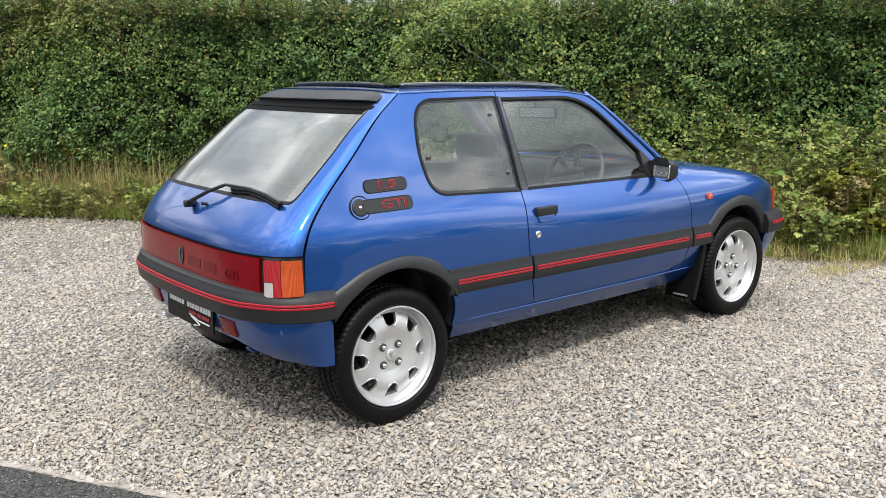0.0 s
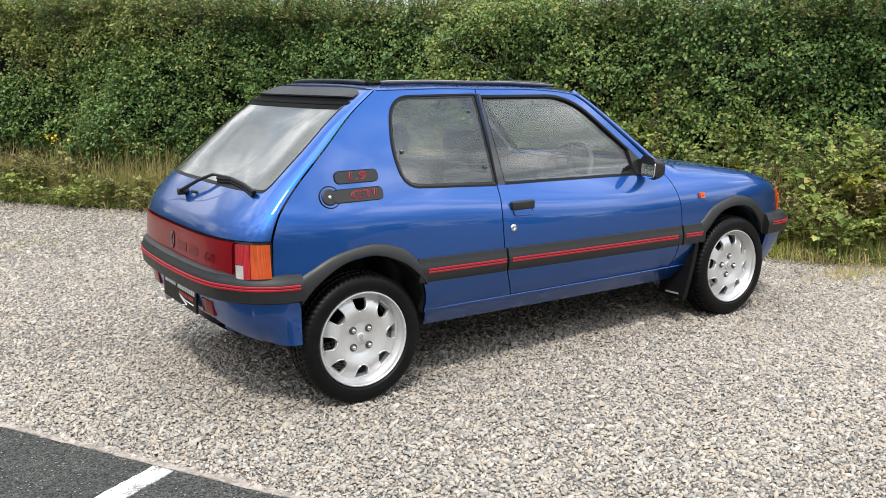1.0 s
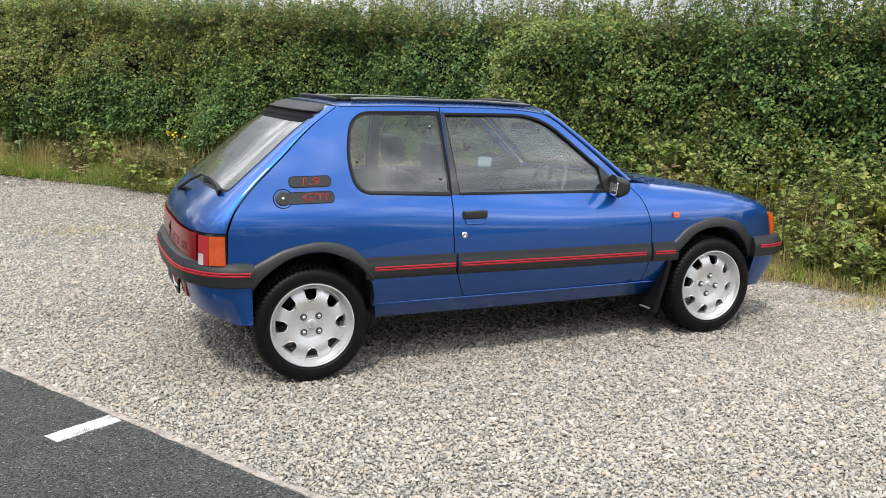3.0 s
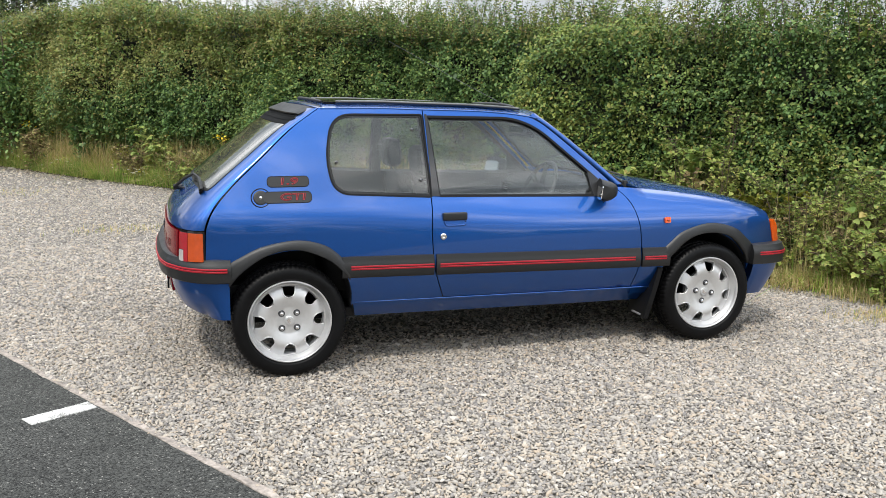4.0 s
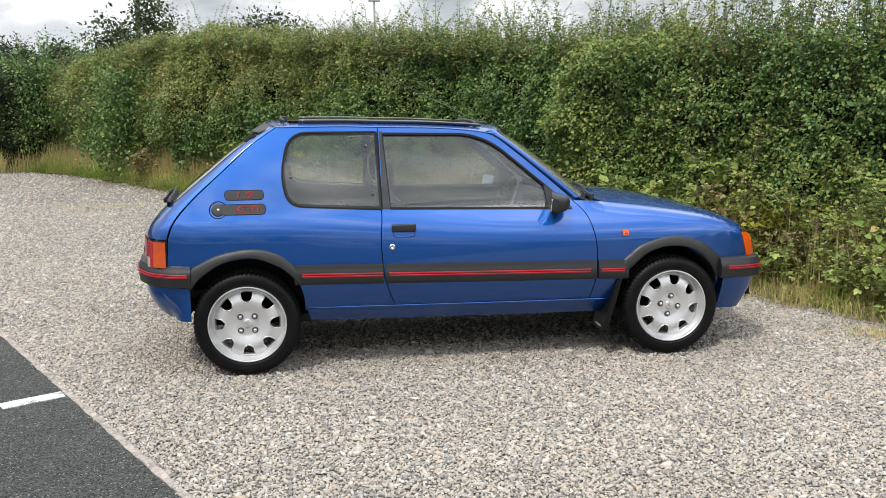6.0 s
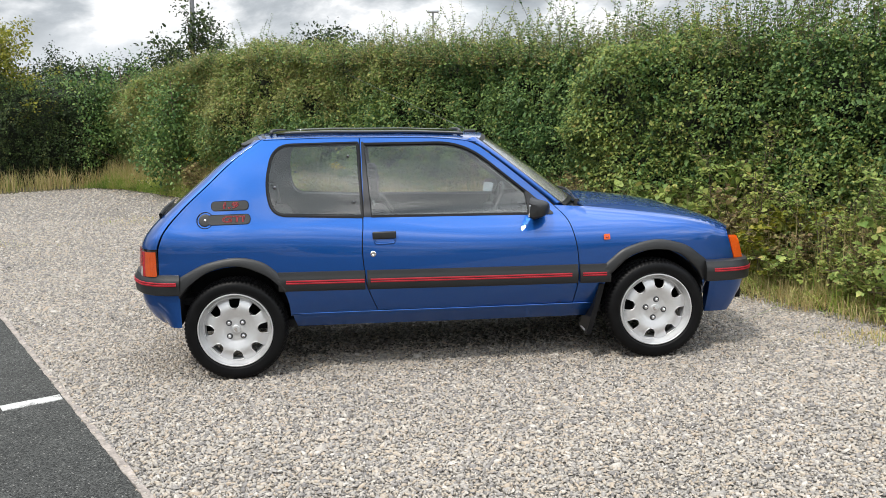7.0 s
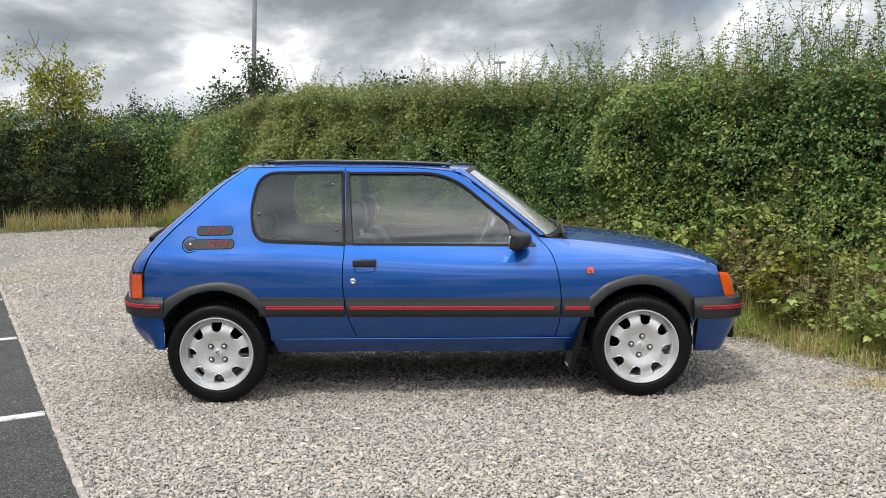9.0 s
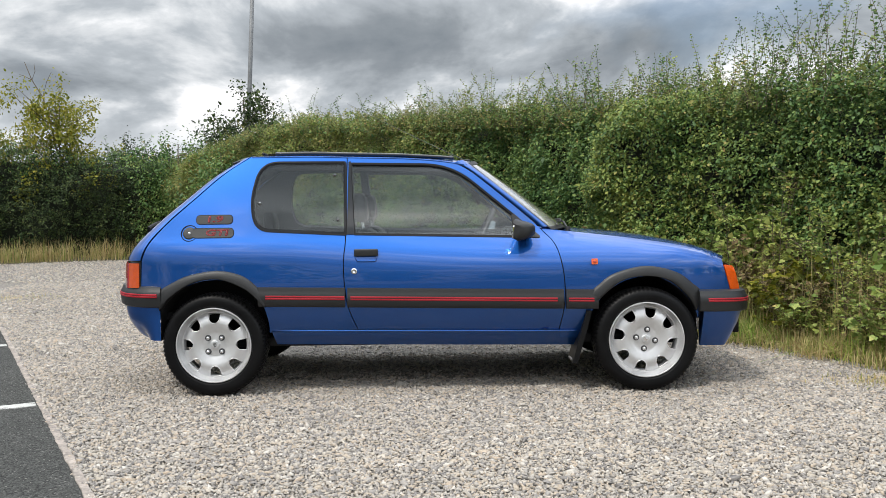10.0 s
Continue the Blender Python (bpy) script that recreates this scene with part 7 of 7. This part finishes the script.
def tree(name, label, base, height, spread, leaf, mat, seed, limbs=9, clumps=60, per=60, trunk=0.06, crown_from=0.35, lean=0.0, clump_radius=0.3, far=False):
    """Tapered trunk, limbs and a crown of small leaf clumps at the limb ends."""
    r = np.random.default_rng(seed)
    holder = link(name, None, base)
    tagged(holder, label, "tree")
    B = np.array(base, float)
    top = B + np.array((lean, 0, height * 0.9))
    bm = bmesh.new()
    spine = [B + (top - B) * t + np.array((math.sin(t * 5 + seed) * 0.03, math.cos(t * 4) * 0.03, 0)) * height * 0.3 * t for t in np.linspace(0, 1, 8)]
    tube(bm, spine, trunk, 8, trunk * 0.2)
    ends = []
    for i in range(limbs):
        t = r.uniform(crown_from * 0.6, 0.92)
        p = B + (top - B) * t
        a = r.uniform(0, 2 * math.pi)
        L = spread * r.uniform(0.5, 1.0) * (1.15 - 0.6 * t)
        e = p + np.array((math.cos(a) * L, math.sin(a) * L, L * r.uniform(0.3, 1.0)))
        tube(bm, [p, (p + e) / 2 + np.array((0, 0, -0.06 * L)), e], trunk * 0.35, 6, trunk * 0.08)
        ends += [p + (e - p) * k for k in r.uniform(0.35, 1.05, 4)]
    part("trunk", bm, BARK, holder)
    ends = np.array(ends + [top, spine[-2], spine[-3]])
    C = ends[r.integers(0, len(ends), clumps)] + r.normal(0, 1, (clumps, 3)) * clump_radius * np.array((1, 1, 0.8))
    cid = np.repeat(np.arange(clumps), per)
    m = len(cid)
    pos = C[cid] + r.normal(0, 1, (m, 3)) * clump_radius * 0.5
    axis = pos - C[cid] + r.normal(0, 0.15, (m, 3)) + np.array((0, 0, -0.05))
    settle("crown", leaf_mesh("crown", pos, axis, np.array((0, 0, 1.0)) + r.normal(0, 0.6, (m, 3)), leaf * np.exp(r.normal(0, 0.25, m)), mat, KITE_SHAPE if far else LEAF_SHAPE, KITE_FACES if far else LEAF_QUADS), mat, holder)
    return holder


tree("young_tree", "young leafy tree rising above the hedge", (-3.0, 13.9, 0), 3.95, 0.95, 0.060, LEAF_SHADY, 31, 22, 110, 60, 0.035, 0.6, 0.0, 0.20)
yellow_tree = tree("yellowing_tree", "small tree with yellow-green autumn leaves above the hedge", (-7.5, 15.2, 0), 4.25, 1.75, 0.060, LEAF_YELLOW, 32, 40, 215, 42, 0.045, 0.5, -0.2, 0.17)
tree("yellowing_tree", "bushy yellow-green tree behind the far hedge", (-9.4, 14.6, 0), 3.2, 1.5, 0.065, LEAF_YELLOW, 33, 26, 150, 60, 0.05, 0.5, 0.0, 0.22)
tree("bush", "green bush where the two hedges meet", (-4.9, 15.2, 0), 2.95, 1.0, 0.058, LEAF, 34, 20, 100, 80, 0.05, 0.3, 0.0, 0.30)
tree("bush", "dense dark bush standing in the corner of the hedges", (-2.98, 11.65, 0), 2.45, 0.60, 0.055, LEAF, 37, 26, 120, 60, 0.05, 0.12, 0.0, 0.28)
tree("broadleaf_tree", "dark tree behind the hedge", (-1.3, 34.2, 0), 4.9, 1.5, 0.13, LEAF_DARK, 35, 12, 70, 110, 0.12, 0.5, 0.0, 0.5, True)
for i, (x, y, h) in enumerate(((-20.2, 50.4, 5.0), (-18.3, 51.2, 5.5), (-16.4, 51.8, 5.7), (-14.6, 52.2, 5.2), (-12.4, 52.6, 4.2), (-23.0, 50, 4.4))):
    tree("broadleaf_tree", "dark distant broadleaf tree", (x, y, 0), h * 0.9, 1.5, 0.14, LEAF_DARK, 40 + i, 16, 90, 90, 0.2, 0.35, 0.0, 0.55, True)
# trees across the car park, seen only mirrored in the paint and the glass
for i in range(14):
    a = radians(200 + i * 11.0)
    d = 42 + 5 * math.sin(i * 2.1)
    tree("broadleaf_tree", "broadleaf tree across the car park", (1 + d * math.cos(a), d * math.sin(a) - 2, 0), 3.0 + 0.8 * math.sin(i * 1.3), 3.0, 0.7, LEAF_LIGHT, 60 + i, 10, 40, 18, 0.22, 0.15, 0.0, 1.2, True)


def bare_branch():
    """A leafless forked branch above the yellowing tree."""
    stem = [(-7.72, 15.2, 2.5), (-7.86, 15.2, 3.2), (-8.02, 15.2, 3.8), (-8.26, 15.2, 4.2), (-8.42, 15.2, 4.62)]
    bm = tube(bmesh.new(), stem, 0.022, 6, 0.006)
    for a, b, c in ((2, (-7.92, 15.2, 4.15), (-7.80, 15.2, 4.38)), (1, (-7.62, 15.2, 3.75), (-7.56, 15.2, 4.12)), (3, (-8.18, 15.2, 4.40), (-8.20, 15.2, 4.58)), (3, (-8.44, 15.2, 4.30), (-8.55, 15.2, 4.34))):
        tube(bm, [stem[a], b, c], 0.010, 5, 0.004)
    part("bare_branch", bm, BARK, yellow_tree, "leafless grey-brown branch")


bare_branch()


def lamp_post():
    foot = Vector((-3.40, 15.3, 0))
    bm = bmesh.new()
    tube(bm, [foot, foot + Vector((0.42, 0, 8.0))], 0.060, 12, 0.046)
    tagged(part("lamp_post", bm, STEEL, smooth=True), "tall grey steel lamp post beyond the hedge", "lamp post")
    foot = Vector((4.08, 42.2, 0))
    lamp = link("street_lamp", None, foot)
    tagged(lamp, "distant street lamp with a flat head", "lamp post")
    bm = bmesh.new()
    tube(bm, [foot, foot + Vector((0, 0, 6.45))], 0.075, 10, 0.05)
    part("pole", bm, GALVANISED, lamp)
    bm = box(bmesh.new(), foot + Vector((-0.30, -0.2, 6.45)), foot + Vector((0.30, 0.2, 6.56)), 0.03)
    part("lamp_head", bm, GALVANISED, lamp)


lamp_post()


def grass(name, label, region, count, height, mat, seed, droop=0.35, width=0.006):
    """Blades with three joints, standing on a strip of ground; region gives the feet."""
    r = np.random.default_rng(seed)
    F = region(r, count)
    n = len(F)
    h = height * np.minimum(np.exp(r.normal(0, 0.32, n)), 1.6)
    a = r.uniform(0, 2 * math.pi, n)
    d = np.stack([np.cos(a), np.sin(a)], 1)
    side = np.stack([-d[:, 1], d[:, 0]], 1)
    dr = np.abs(r.normal(0, droop, n))
    V = np.zeros((n, 8, 3))
    for k, t in enumerate((0.0, 0.4, 0.75, 1.0)):
        c = F[:, :2] + d * (dr * h * t ** 2)[:, None]
        z = F[:, 2] + h * (t - 0.35 * dr * t ** 2)
        w = width * (1.0, 0.85, 0.55, 0.12)[k] * np.exp(r.normal(0, 0.2, n)) / 2
        V[:, 2 * k, :2], V[:, 2 * k + 1, :2] = c - side * w[:, None], c + side * w[:, None]
        V[:, 2 * k, 2] = V[:, 2 * k + 1, 2] = z
    quads = np.array([(0, 1, 3, 2), (2, 3, 5, 4), (4, 5, 7, 6)])
    Q = (np.arange(n)[:, None, None] * 8 + quads[None]).reshape(-1, 4)
    tagged(link(name, big_mesh(name, V.reshape(-1, 3), Q, mat)), label, "grass", kind="stuff")


VL = np.array(catmull(VERGE, 8))
VCUM = np.r_[0, np.cumsum(np.linalg.norm(np.diff(VL, axis=0), axis=1))]


def strip(lo, hi, near, far, clump=0.0):
    """Feet scattered on the verge between two ways along its edge, from near to far behind the edge."""
    def region(r, count):
        s = r.uniform(lo, hi, count)
        if clump:
            centre = r.uniform(lo, hi, int(count / clump))
            s = centre[r.integers(0, len(centre), count)] + r.normal(0, 0.10, count)
        p = np.stack([np.interp(s, VCUM, VL[:, 0]), np.interp(s, VCUM, VL[:, 1])], 1)
        t = np.stack([np.interp(s + 0.2, VCUM, VL[:, 0]) - np.interp(s - 0.2, VCUM, VL[:, 0]), np.interp(s + 0.2, VCUM, VL[:, 1]) - np.interp(s - 0.2, VCUM, VL[:, 1])], 1)
        t /= np.maximum(np.linalg.norm(t, axis=1, keepdims=True), 1e-9)
        nrm = np.stack([t[:, 1], -t[:, 0]], 1)
        k = r.uniform(near, far, count)
        q = p + nrm * k[:, None]
        return np.c_[q, 0.01 + 0.07 * np.clip(k, 0, 0.7)]
    return region


def patch_at(spots):
    """Feet scattered thinly round a few spots on the gravel."""
    def region(r, count):
        S = np.array(spots)[r.integers(0, len(spots), count)]
        return np.c_[S[:, 0] + r.normal(0, 1, count) * S[:, 2], S[:, 1] + r.normal(0, 1, count) * S[:, 3], np.zeros(count)]
    return region


grass("dry_grass", "tall straw-coloured grass along the foot of the hedge", strip(12.2, 27.0, 0.12, 0.66, 60), 14000, 0.48, GRASS, 51, 0.6, 0.007)
grass("dry_grass", "tangled bent straw and grass under the hedge", strip(11.5, 27.0, 0.02, 0.50, 80), 14000, 0.30, GRASS, 55, 1.3, 0.007)
grass("short_grass", "short green grass at the edge of the gravel", strip(12.3, 27.5, -0.06, 0.30, 30), 9500, 0.13, GRASS_GREEN, 52, 0.8, 0.007)
grass("short_grass", "bright green grass tufts in front of the long grass", strip(13.0, 27.0, -0.02, 0.30, 90), 13500, 0.23, GRASS_GREEN, 56, 0.8, 0.008)
grass("dry_grass", "dry grass stalks under the shrubs by the car's nose", strip(7.0, 13.0, 0.02, 0.50, 45), 6500, 0.15, GRASS, 53, 1.0, 0.0050)
grass("long_grass", "tall thin seeding grass among the shrubs", strip(6.5, 13.5, 0.10, 0.62, 24), 2200, 0.50, GRASS, 60, 0.45, 0.0045)
grass("long_grass", "arching green grass by the car's nose", strip(6.5, 12.5, -0.03, 0.45, 75), 4600, 0.17, GRASS_GREEN, 57, 1.0, 0.006)
grass("short_grass", "thin yellowish grass fading into the gravel", strip(6.0, 12.5, -0.16, 0.25, 70), 3200, 0.10, GRASS, 59, 0.9, 0.006)
grass("dry_grass", "tall grass in front of the far hedge", strip(25.0, 38.0, -0.02, 0.8, 60), 6500, 0.36, GRASS, 54, 0.6, 0.010)
grass("grass_tuft", "pale green weedy patch in the gravel", patch_at(((-0.90, 4.2, 0.32, 0.16), (-4.14, 5.3, 0.5, 0.25), (3.84, -0.62, 0.16, 0.12), (4.28, -0.60, 0.2, 0.12), (-2.6, 7.6, 0.4, 0.3))), 1500, 0.035, GRASS, 58, 0.9, 0.005)
FAN = np.concatenate([KITE_SHAPE * (1.15, 1, 1) @ np.array(((math.cos(a), math.sin(a), 0), (-math.sin(a), math.cos(a), 0), (0, 0, 1))) * k for a, k in ((0.0, 1.0), (0.95, 0.8), (-0.95, 0.8))])
FAN_QUADS = np.concatenate([KITE_FACES + 4 * k for k in range(3)])
HEART = np.array([(0, 0, 0), (-0.42, 0.05, 0.05), (-0.46, 0.42, 0.08), (0, 1.0, -0.10), (0.46, 0.42, 0.08), (0.42, 0.05, 0.05)])


def bush(name, label, x, y, height, stems, leaf, mat, seed, spread=0.25, reach=0.30, shape=FAN, joints=FAN_QUADS, twigs=33):
    """Arching stems with side twigs; the leaves sit in fans along the twigs."""
    r = np.random.default_rng(seed)
    holder = link(name, None, (x, y, 0.03))
    tagged(holder, label, "shrub")
    bm = bmesh.new()
    pos, axis, face = [], [], []
    for i in range(stems):
        a = r.uniform(0, 2 * math.pi)
        o = np.array((math.cos(a), math.sin(a), 0.0))
        b = np.array((x, y, 0.03)) + o * abs(r.normal(0, spread * 0.6))
        h = height * r.uniform(0.55, 1.05)
        lean = reach * r.uniform(0.3, 1.2)
        stem = [b + np.array((0, 0, h)) * t + o * lean * t ** 2 - np.array((0, 0, 0.12 * h)) * t ** 3 for t in np.linspace(0, 1, 7)]
        tube(bm, [Vector(p) for p in stem], 0.005, 5, 0.0015)
        S = np.array(stem)
        for k in range(twigs):
            t = r.uniform(0.12, 1.0)
            p = np.array([np.interp(t, np.linspace(0, 1, 7), S[:, c]) for c in range(3)])
            e = r.uniform(0, 2 * math.pi)
            w = np.array((math.cos(e), math.sin(e), r.uniform(-0.1, 0.6)))
            L = r.uniform(0.06, 0.20) * (1.2 - 0.6 * t)
            tube(bm, [Vector(p), Vector(p + w * L)], 0.002, 3)
            n = 4
            q = r.uniform(0.35, 1.05, n)
            pos.append(p + w * (L * q)[:, None] + r.normal(0, 0.012, (n, 3)))
            axis.append(w * 0.7 + r.normal(0, 0.55, (n, 3)) + np.array((0, 0, -0.30)))
            face.append(np.array((0, 0, 1.0)) + r.normal(0, 0.35, (n, 3)))
    tagged(part("twig", bm, BARK, holder), kind="stuff")
    P = np.concatenate(pos)
    P[:, 2] = np.maximum(P[:, 2], 0.06)
    tagged(settle("foliage", leaf_mesh("foliage", P, np.concatenate(axis), np.concatenate(face), leaf * np.exp(r.normal(0, 0.28, len(P))), mat, shape, joints), mat, holder), kind="stuff")


def shrubs():
    """Saplings, brambles and weeds leaning out of the hedge."""
    H = dict(shape=HEART, joints=LEAF_QUADS)
    for k, (x, y, h, n, leaf, mat, label, more) in enumerate((
            (3.93, 1.32, 1.42, 11, 0.026, LEAF_FRESH, "light green maple sapling shoots in front of the hedge", dict(reach=0.2, spread=0.2)),
            (3.74, 1.60, 1.12, 12, 0.050, LEAF_FRESH, "bindweed with broad round green leaves on the hedge", H),
            (3.52, 1.98, 0.85, 12, 0.050, LEAF_FRESH, "broad green bindweed leaves at the foot of the hedge", H),
            (4.30, 0.62, 1.02, 17, 0.026, LEAF_FRESH, "yellowish green shrub beside the gravel", {}),
            (4.54, 0.10, 1.08, 18, 0.026, LEAF_FRESH, "light green shrub beside the gravel", {}),
            (4.80, -0.45, 1.20, 16, 0.026, LEAF_FRESH, "tall light green shrub at the hedge", {}),
            (5.10, -1.15, 1.25, 14, 0.026, LEAF_FRESH, "leafy green shrub at the hedge", {}),
            (4.66, 0.12, 0.95, 8, 0.052, LEAF_FRESH, "broad-leaved bindweed climbing through the shrubs", H),
            (4.02, 1.00, 0.72, 12, 0.042, LEAF_YELLOW, "yellowing weeds in front of the hedge", {}),
            (4.12, 0.50, 0.45, 12, 0.028, LEAF, "low dark green weeds by the gravel", {}),
            (4.33, 0.02, 0.50, 14, 0.026, LEAF_FRESH, "low light green weeds by the gravel", {}),
            (4.10, 0.86, 0.62, 13, 0.026, LEAF_DRY, "withered brown weeds in front of the shrubs", {}),
            (4.42, 0.26, 0.66, 13, 0.026, LEAF_DRY, "withered brown weeds beside the gravel", {}),
            (4.62, -0.20, 0.60, 11, 0.026, LEAF_DRY, "dry seed stalks among the shrubs", {}),
            (3.78, 1.42, 0.80, 10, 0.032, LEAF_DRY, "reddish brown seed stalks by the hedge", {}),
            (4.02, 0.62, 0.36, 12, 0.030, LEAF_FRESH, "low pale green weeds at the edge of the gravel", {}),
            (4.22, 0.24, 0.36, 12, 0.030, LEAF_FRESH, "small pale weeds in front of the shrubs", {}),
            (4.45, -0.22, 0.40, 12, 0.032, LEAF_FRESH, "pale green weeds beside the gravel", {}),
            (2.95, 2.80, 0.95, 16, 0.026, LEAF_DRY, "tall withered brown stalks at the foot of the hedge", dict(reach=0.15)),
            (2.62, 3.35, 0.85, 14, 0.026, LEAF_DRY, "dead brown seed stalks against the hedge", dict(reach=0.15)),
            (3.36, 2.15, 0.72, 13, 0.026, LEAF_DRY, "straw-coloured withered weeds under the hedge", dict(reach=0.15)),
            (3.10, 2.50, 0.70, 11, 0.047, LEAF_FRESH, "broad-leaved weeds in front of the hedge", H),
            (4.68, -0.42, 0.80, 9, 0.046, LEAF_YELLOW, "yellowing shrub shoots beside the gravel", {}),
            (0.62, 6.72, 0.80, 14, 0.052, LEAF, "green bramble standing in the long grass", {}),
            (-0.55, 8.35, 0.85, 14, 0.052, LEAF_FRESH, "olive green bramble mound in the long grass", {}),
            (-1.55, 9.85, 0.95, 14, 0.055, LEAF, "dense bramble at the foot of the hedge", {}),
            (-0.85, 8.55, 0.62, 14, 0.026, LEAF_DRY, "brown seeding docks in the long grass", {}),
            (-0.15, 7.62, 0.52, 13, 0.026, LEAF_DRY, "withered weeds among the straw", {}),
            (0.38, 6.85, 0.46, 12, 0.032, LEAF_DRY, "rusty brown weeds in the long grass", {}),
            (-2.30, 10.75, 0.70, 12, 0.040, LEAF_DRY, "tall withered weeds by the hedge", {}),
            (1.35, 5.15, 0.42, 10, 0.034, LEAF_FRESH, "low green weeds under the hedge", {}),
            (-1.05, 9.0, 0.60, 10, 0.065, LEAF_YELLOW, "yellow-green weeds among the straw", {}),
            (0.35, 6.30, 0.36, 12, 0.030, LEAF_FRESH, "low bright green weeds in the verge", {}),
            (-0.20, 7.15, 0.42, 12, 0.032, LEAF_FRESH, "green weeds in front of the straw", {}),
            (0.80, 5.75, 0.36, 12, 0.030, LEAF_OLIVE, "olive weeds at the edge of the gravel", {}),
            (0.05, 6.95, 0.60, 13, 0.030, LEAF_OLIVE, "tangled olive weeds in the verge", {}),
            (-3.55, 13.2, 0.95, 14, 0.060, LEAF_FRESH, "light green shrub at the far end of the hedge", {}))):
        bush("shrub", label, x, y, h, n, leaf, mat, 300 + k, **more)


shrubs()


def daisies():
    """Small white and yellow flowers in the green edge of the verge."""
    r = np.random.default_rng(91)
    F = np.concatenate([strip(18.0, 27.0, 0.0, 0.22, 14)(r, 260), strip(13.0, 18.0, 0.0, 0.22, 9)(r, 40)])
    F[:, 2] += r.uniform(0.08, 0.24, len(F))
    a = np.repeat(np.arange(len(F)), 6)
    ang = np.tile(np.arange(6) * math.pi / 3, len(F))
    out = np.stack([np.cos(ang), np.sin(ang), np.full(len(ang), 0.25)], 1)
    star = np.array([(0, 0, 0), (-0.35, 0.6, 0), (0, 1.0, 0), (0.35, 0.6, 0)])
    me = leaf_mesh("small_flowers", F[a], out, np.tile((0.1, -0.3, 1.0), (len(a), 1)), np.full(len(a), 0.021), PETAL, star, KITE_FACES)
    tagged(link("small_flowers", me), "small white and yellow daisies in the grass", "flower", kind="stuff")


daisies()


def flowers():
    """Ragwort-like yellow heads in the grass."""
    r = np.random.default_rng(88)
    for i in range(14):
        s = r.uniform(13.5, 25.0)
        s += 6.5 if s < 16.4 else 0.0
        p = strip(s, s + 0.01, 0.2, 0.6)(r, 1)[0]
        h = r.uniform(0.45, 0.8)
        plant = link("wild_flower", None, p)
        tagged(plant, "yellow flowering weed in the long grass", "flower", "wild flowers in the grass")
        bm = bmesh.new()
        tube(bm, [p, p + np.array((0.03, 0.01, h))], 0.003, 5)
        part("stem", bm, GRASS_GREEN, plant)
        bm = bmesh.new()
        for k in range(26):
            c = p + np.array((0.03, 0.01, h)) + r.normal(0, 1, 3) * np.array((0.06, 0.06, 0.03))
            bmesh.ops.create_circle(bm, cap_ends=True, segments=7, radius=0.017, matrix=pose(*c, r.uniform(-40, 40), r.uniform(-40, 40), 0))
        tagged(part("flower_head", bm, FLOWER, plant), kind="stuff")


flowers()
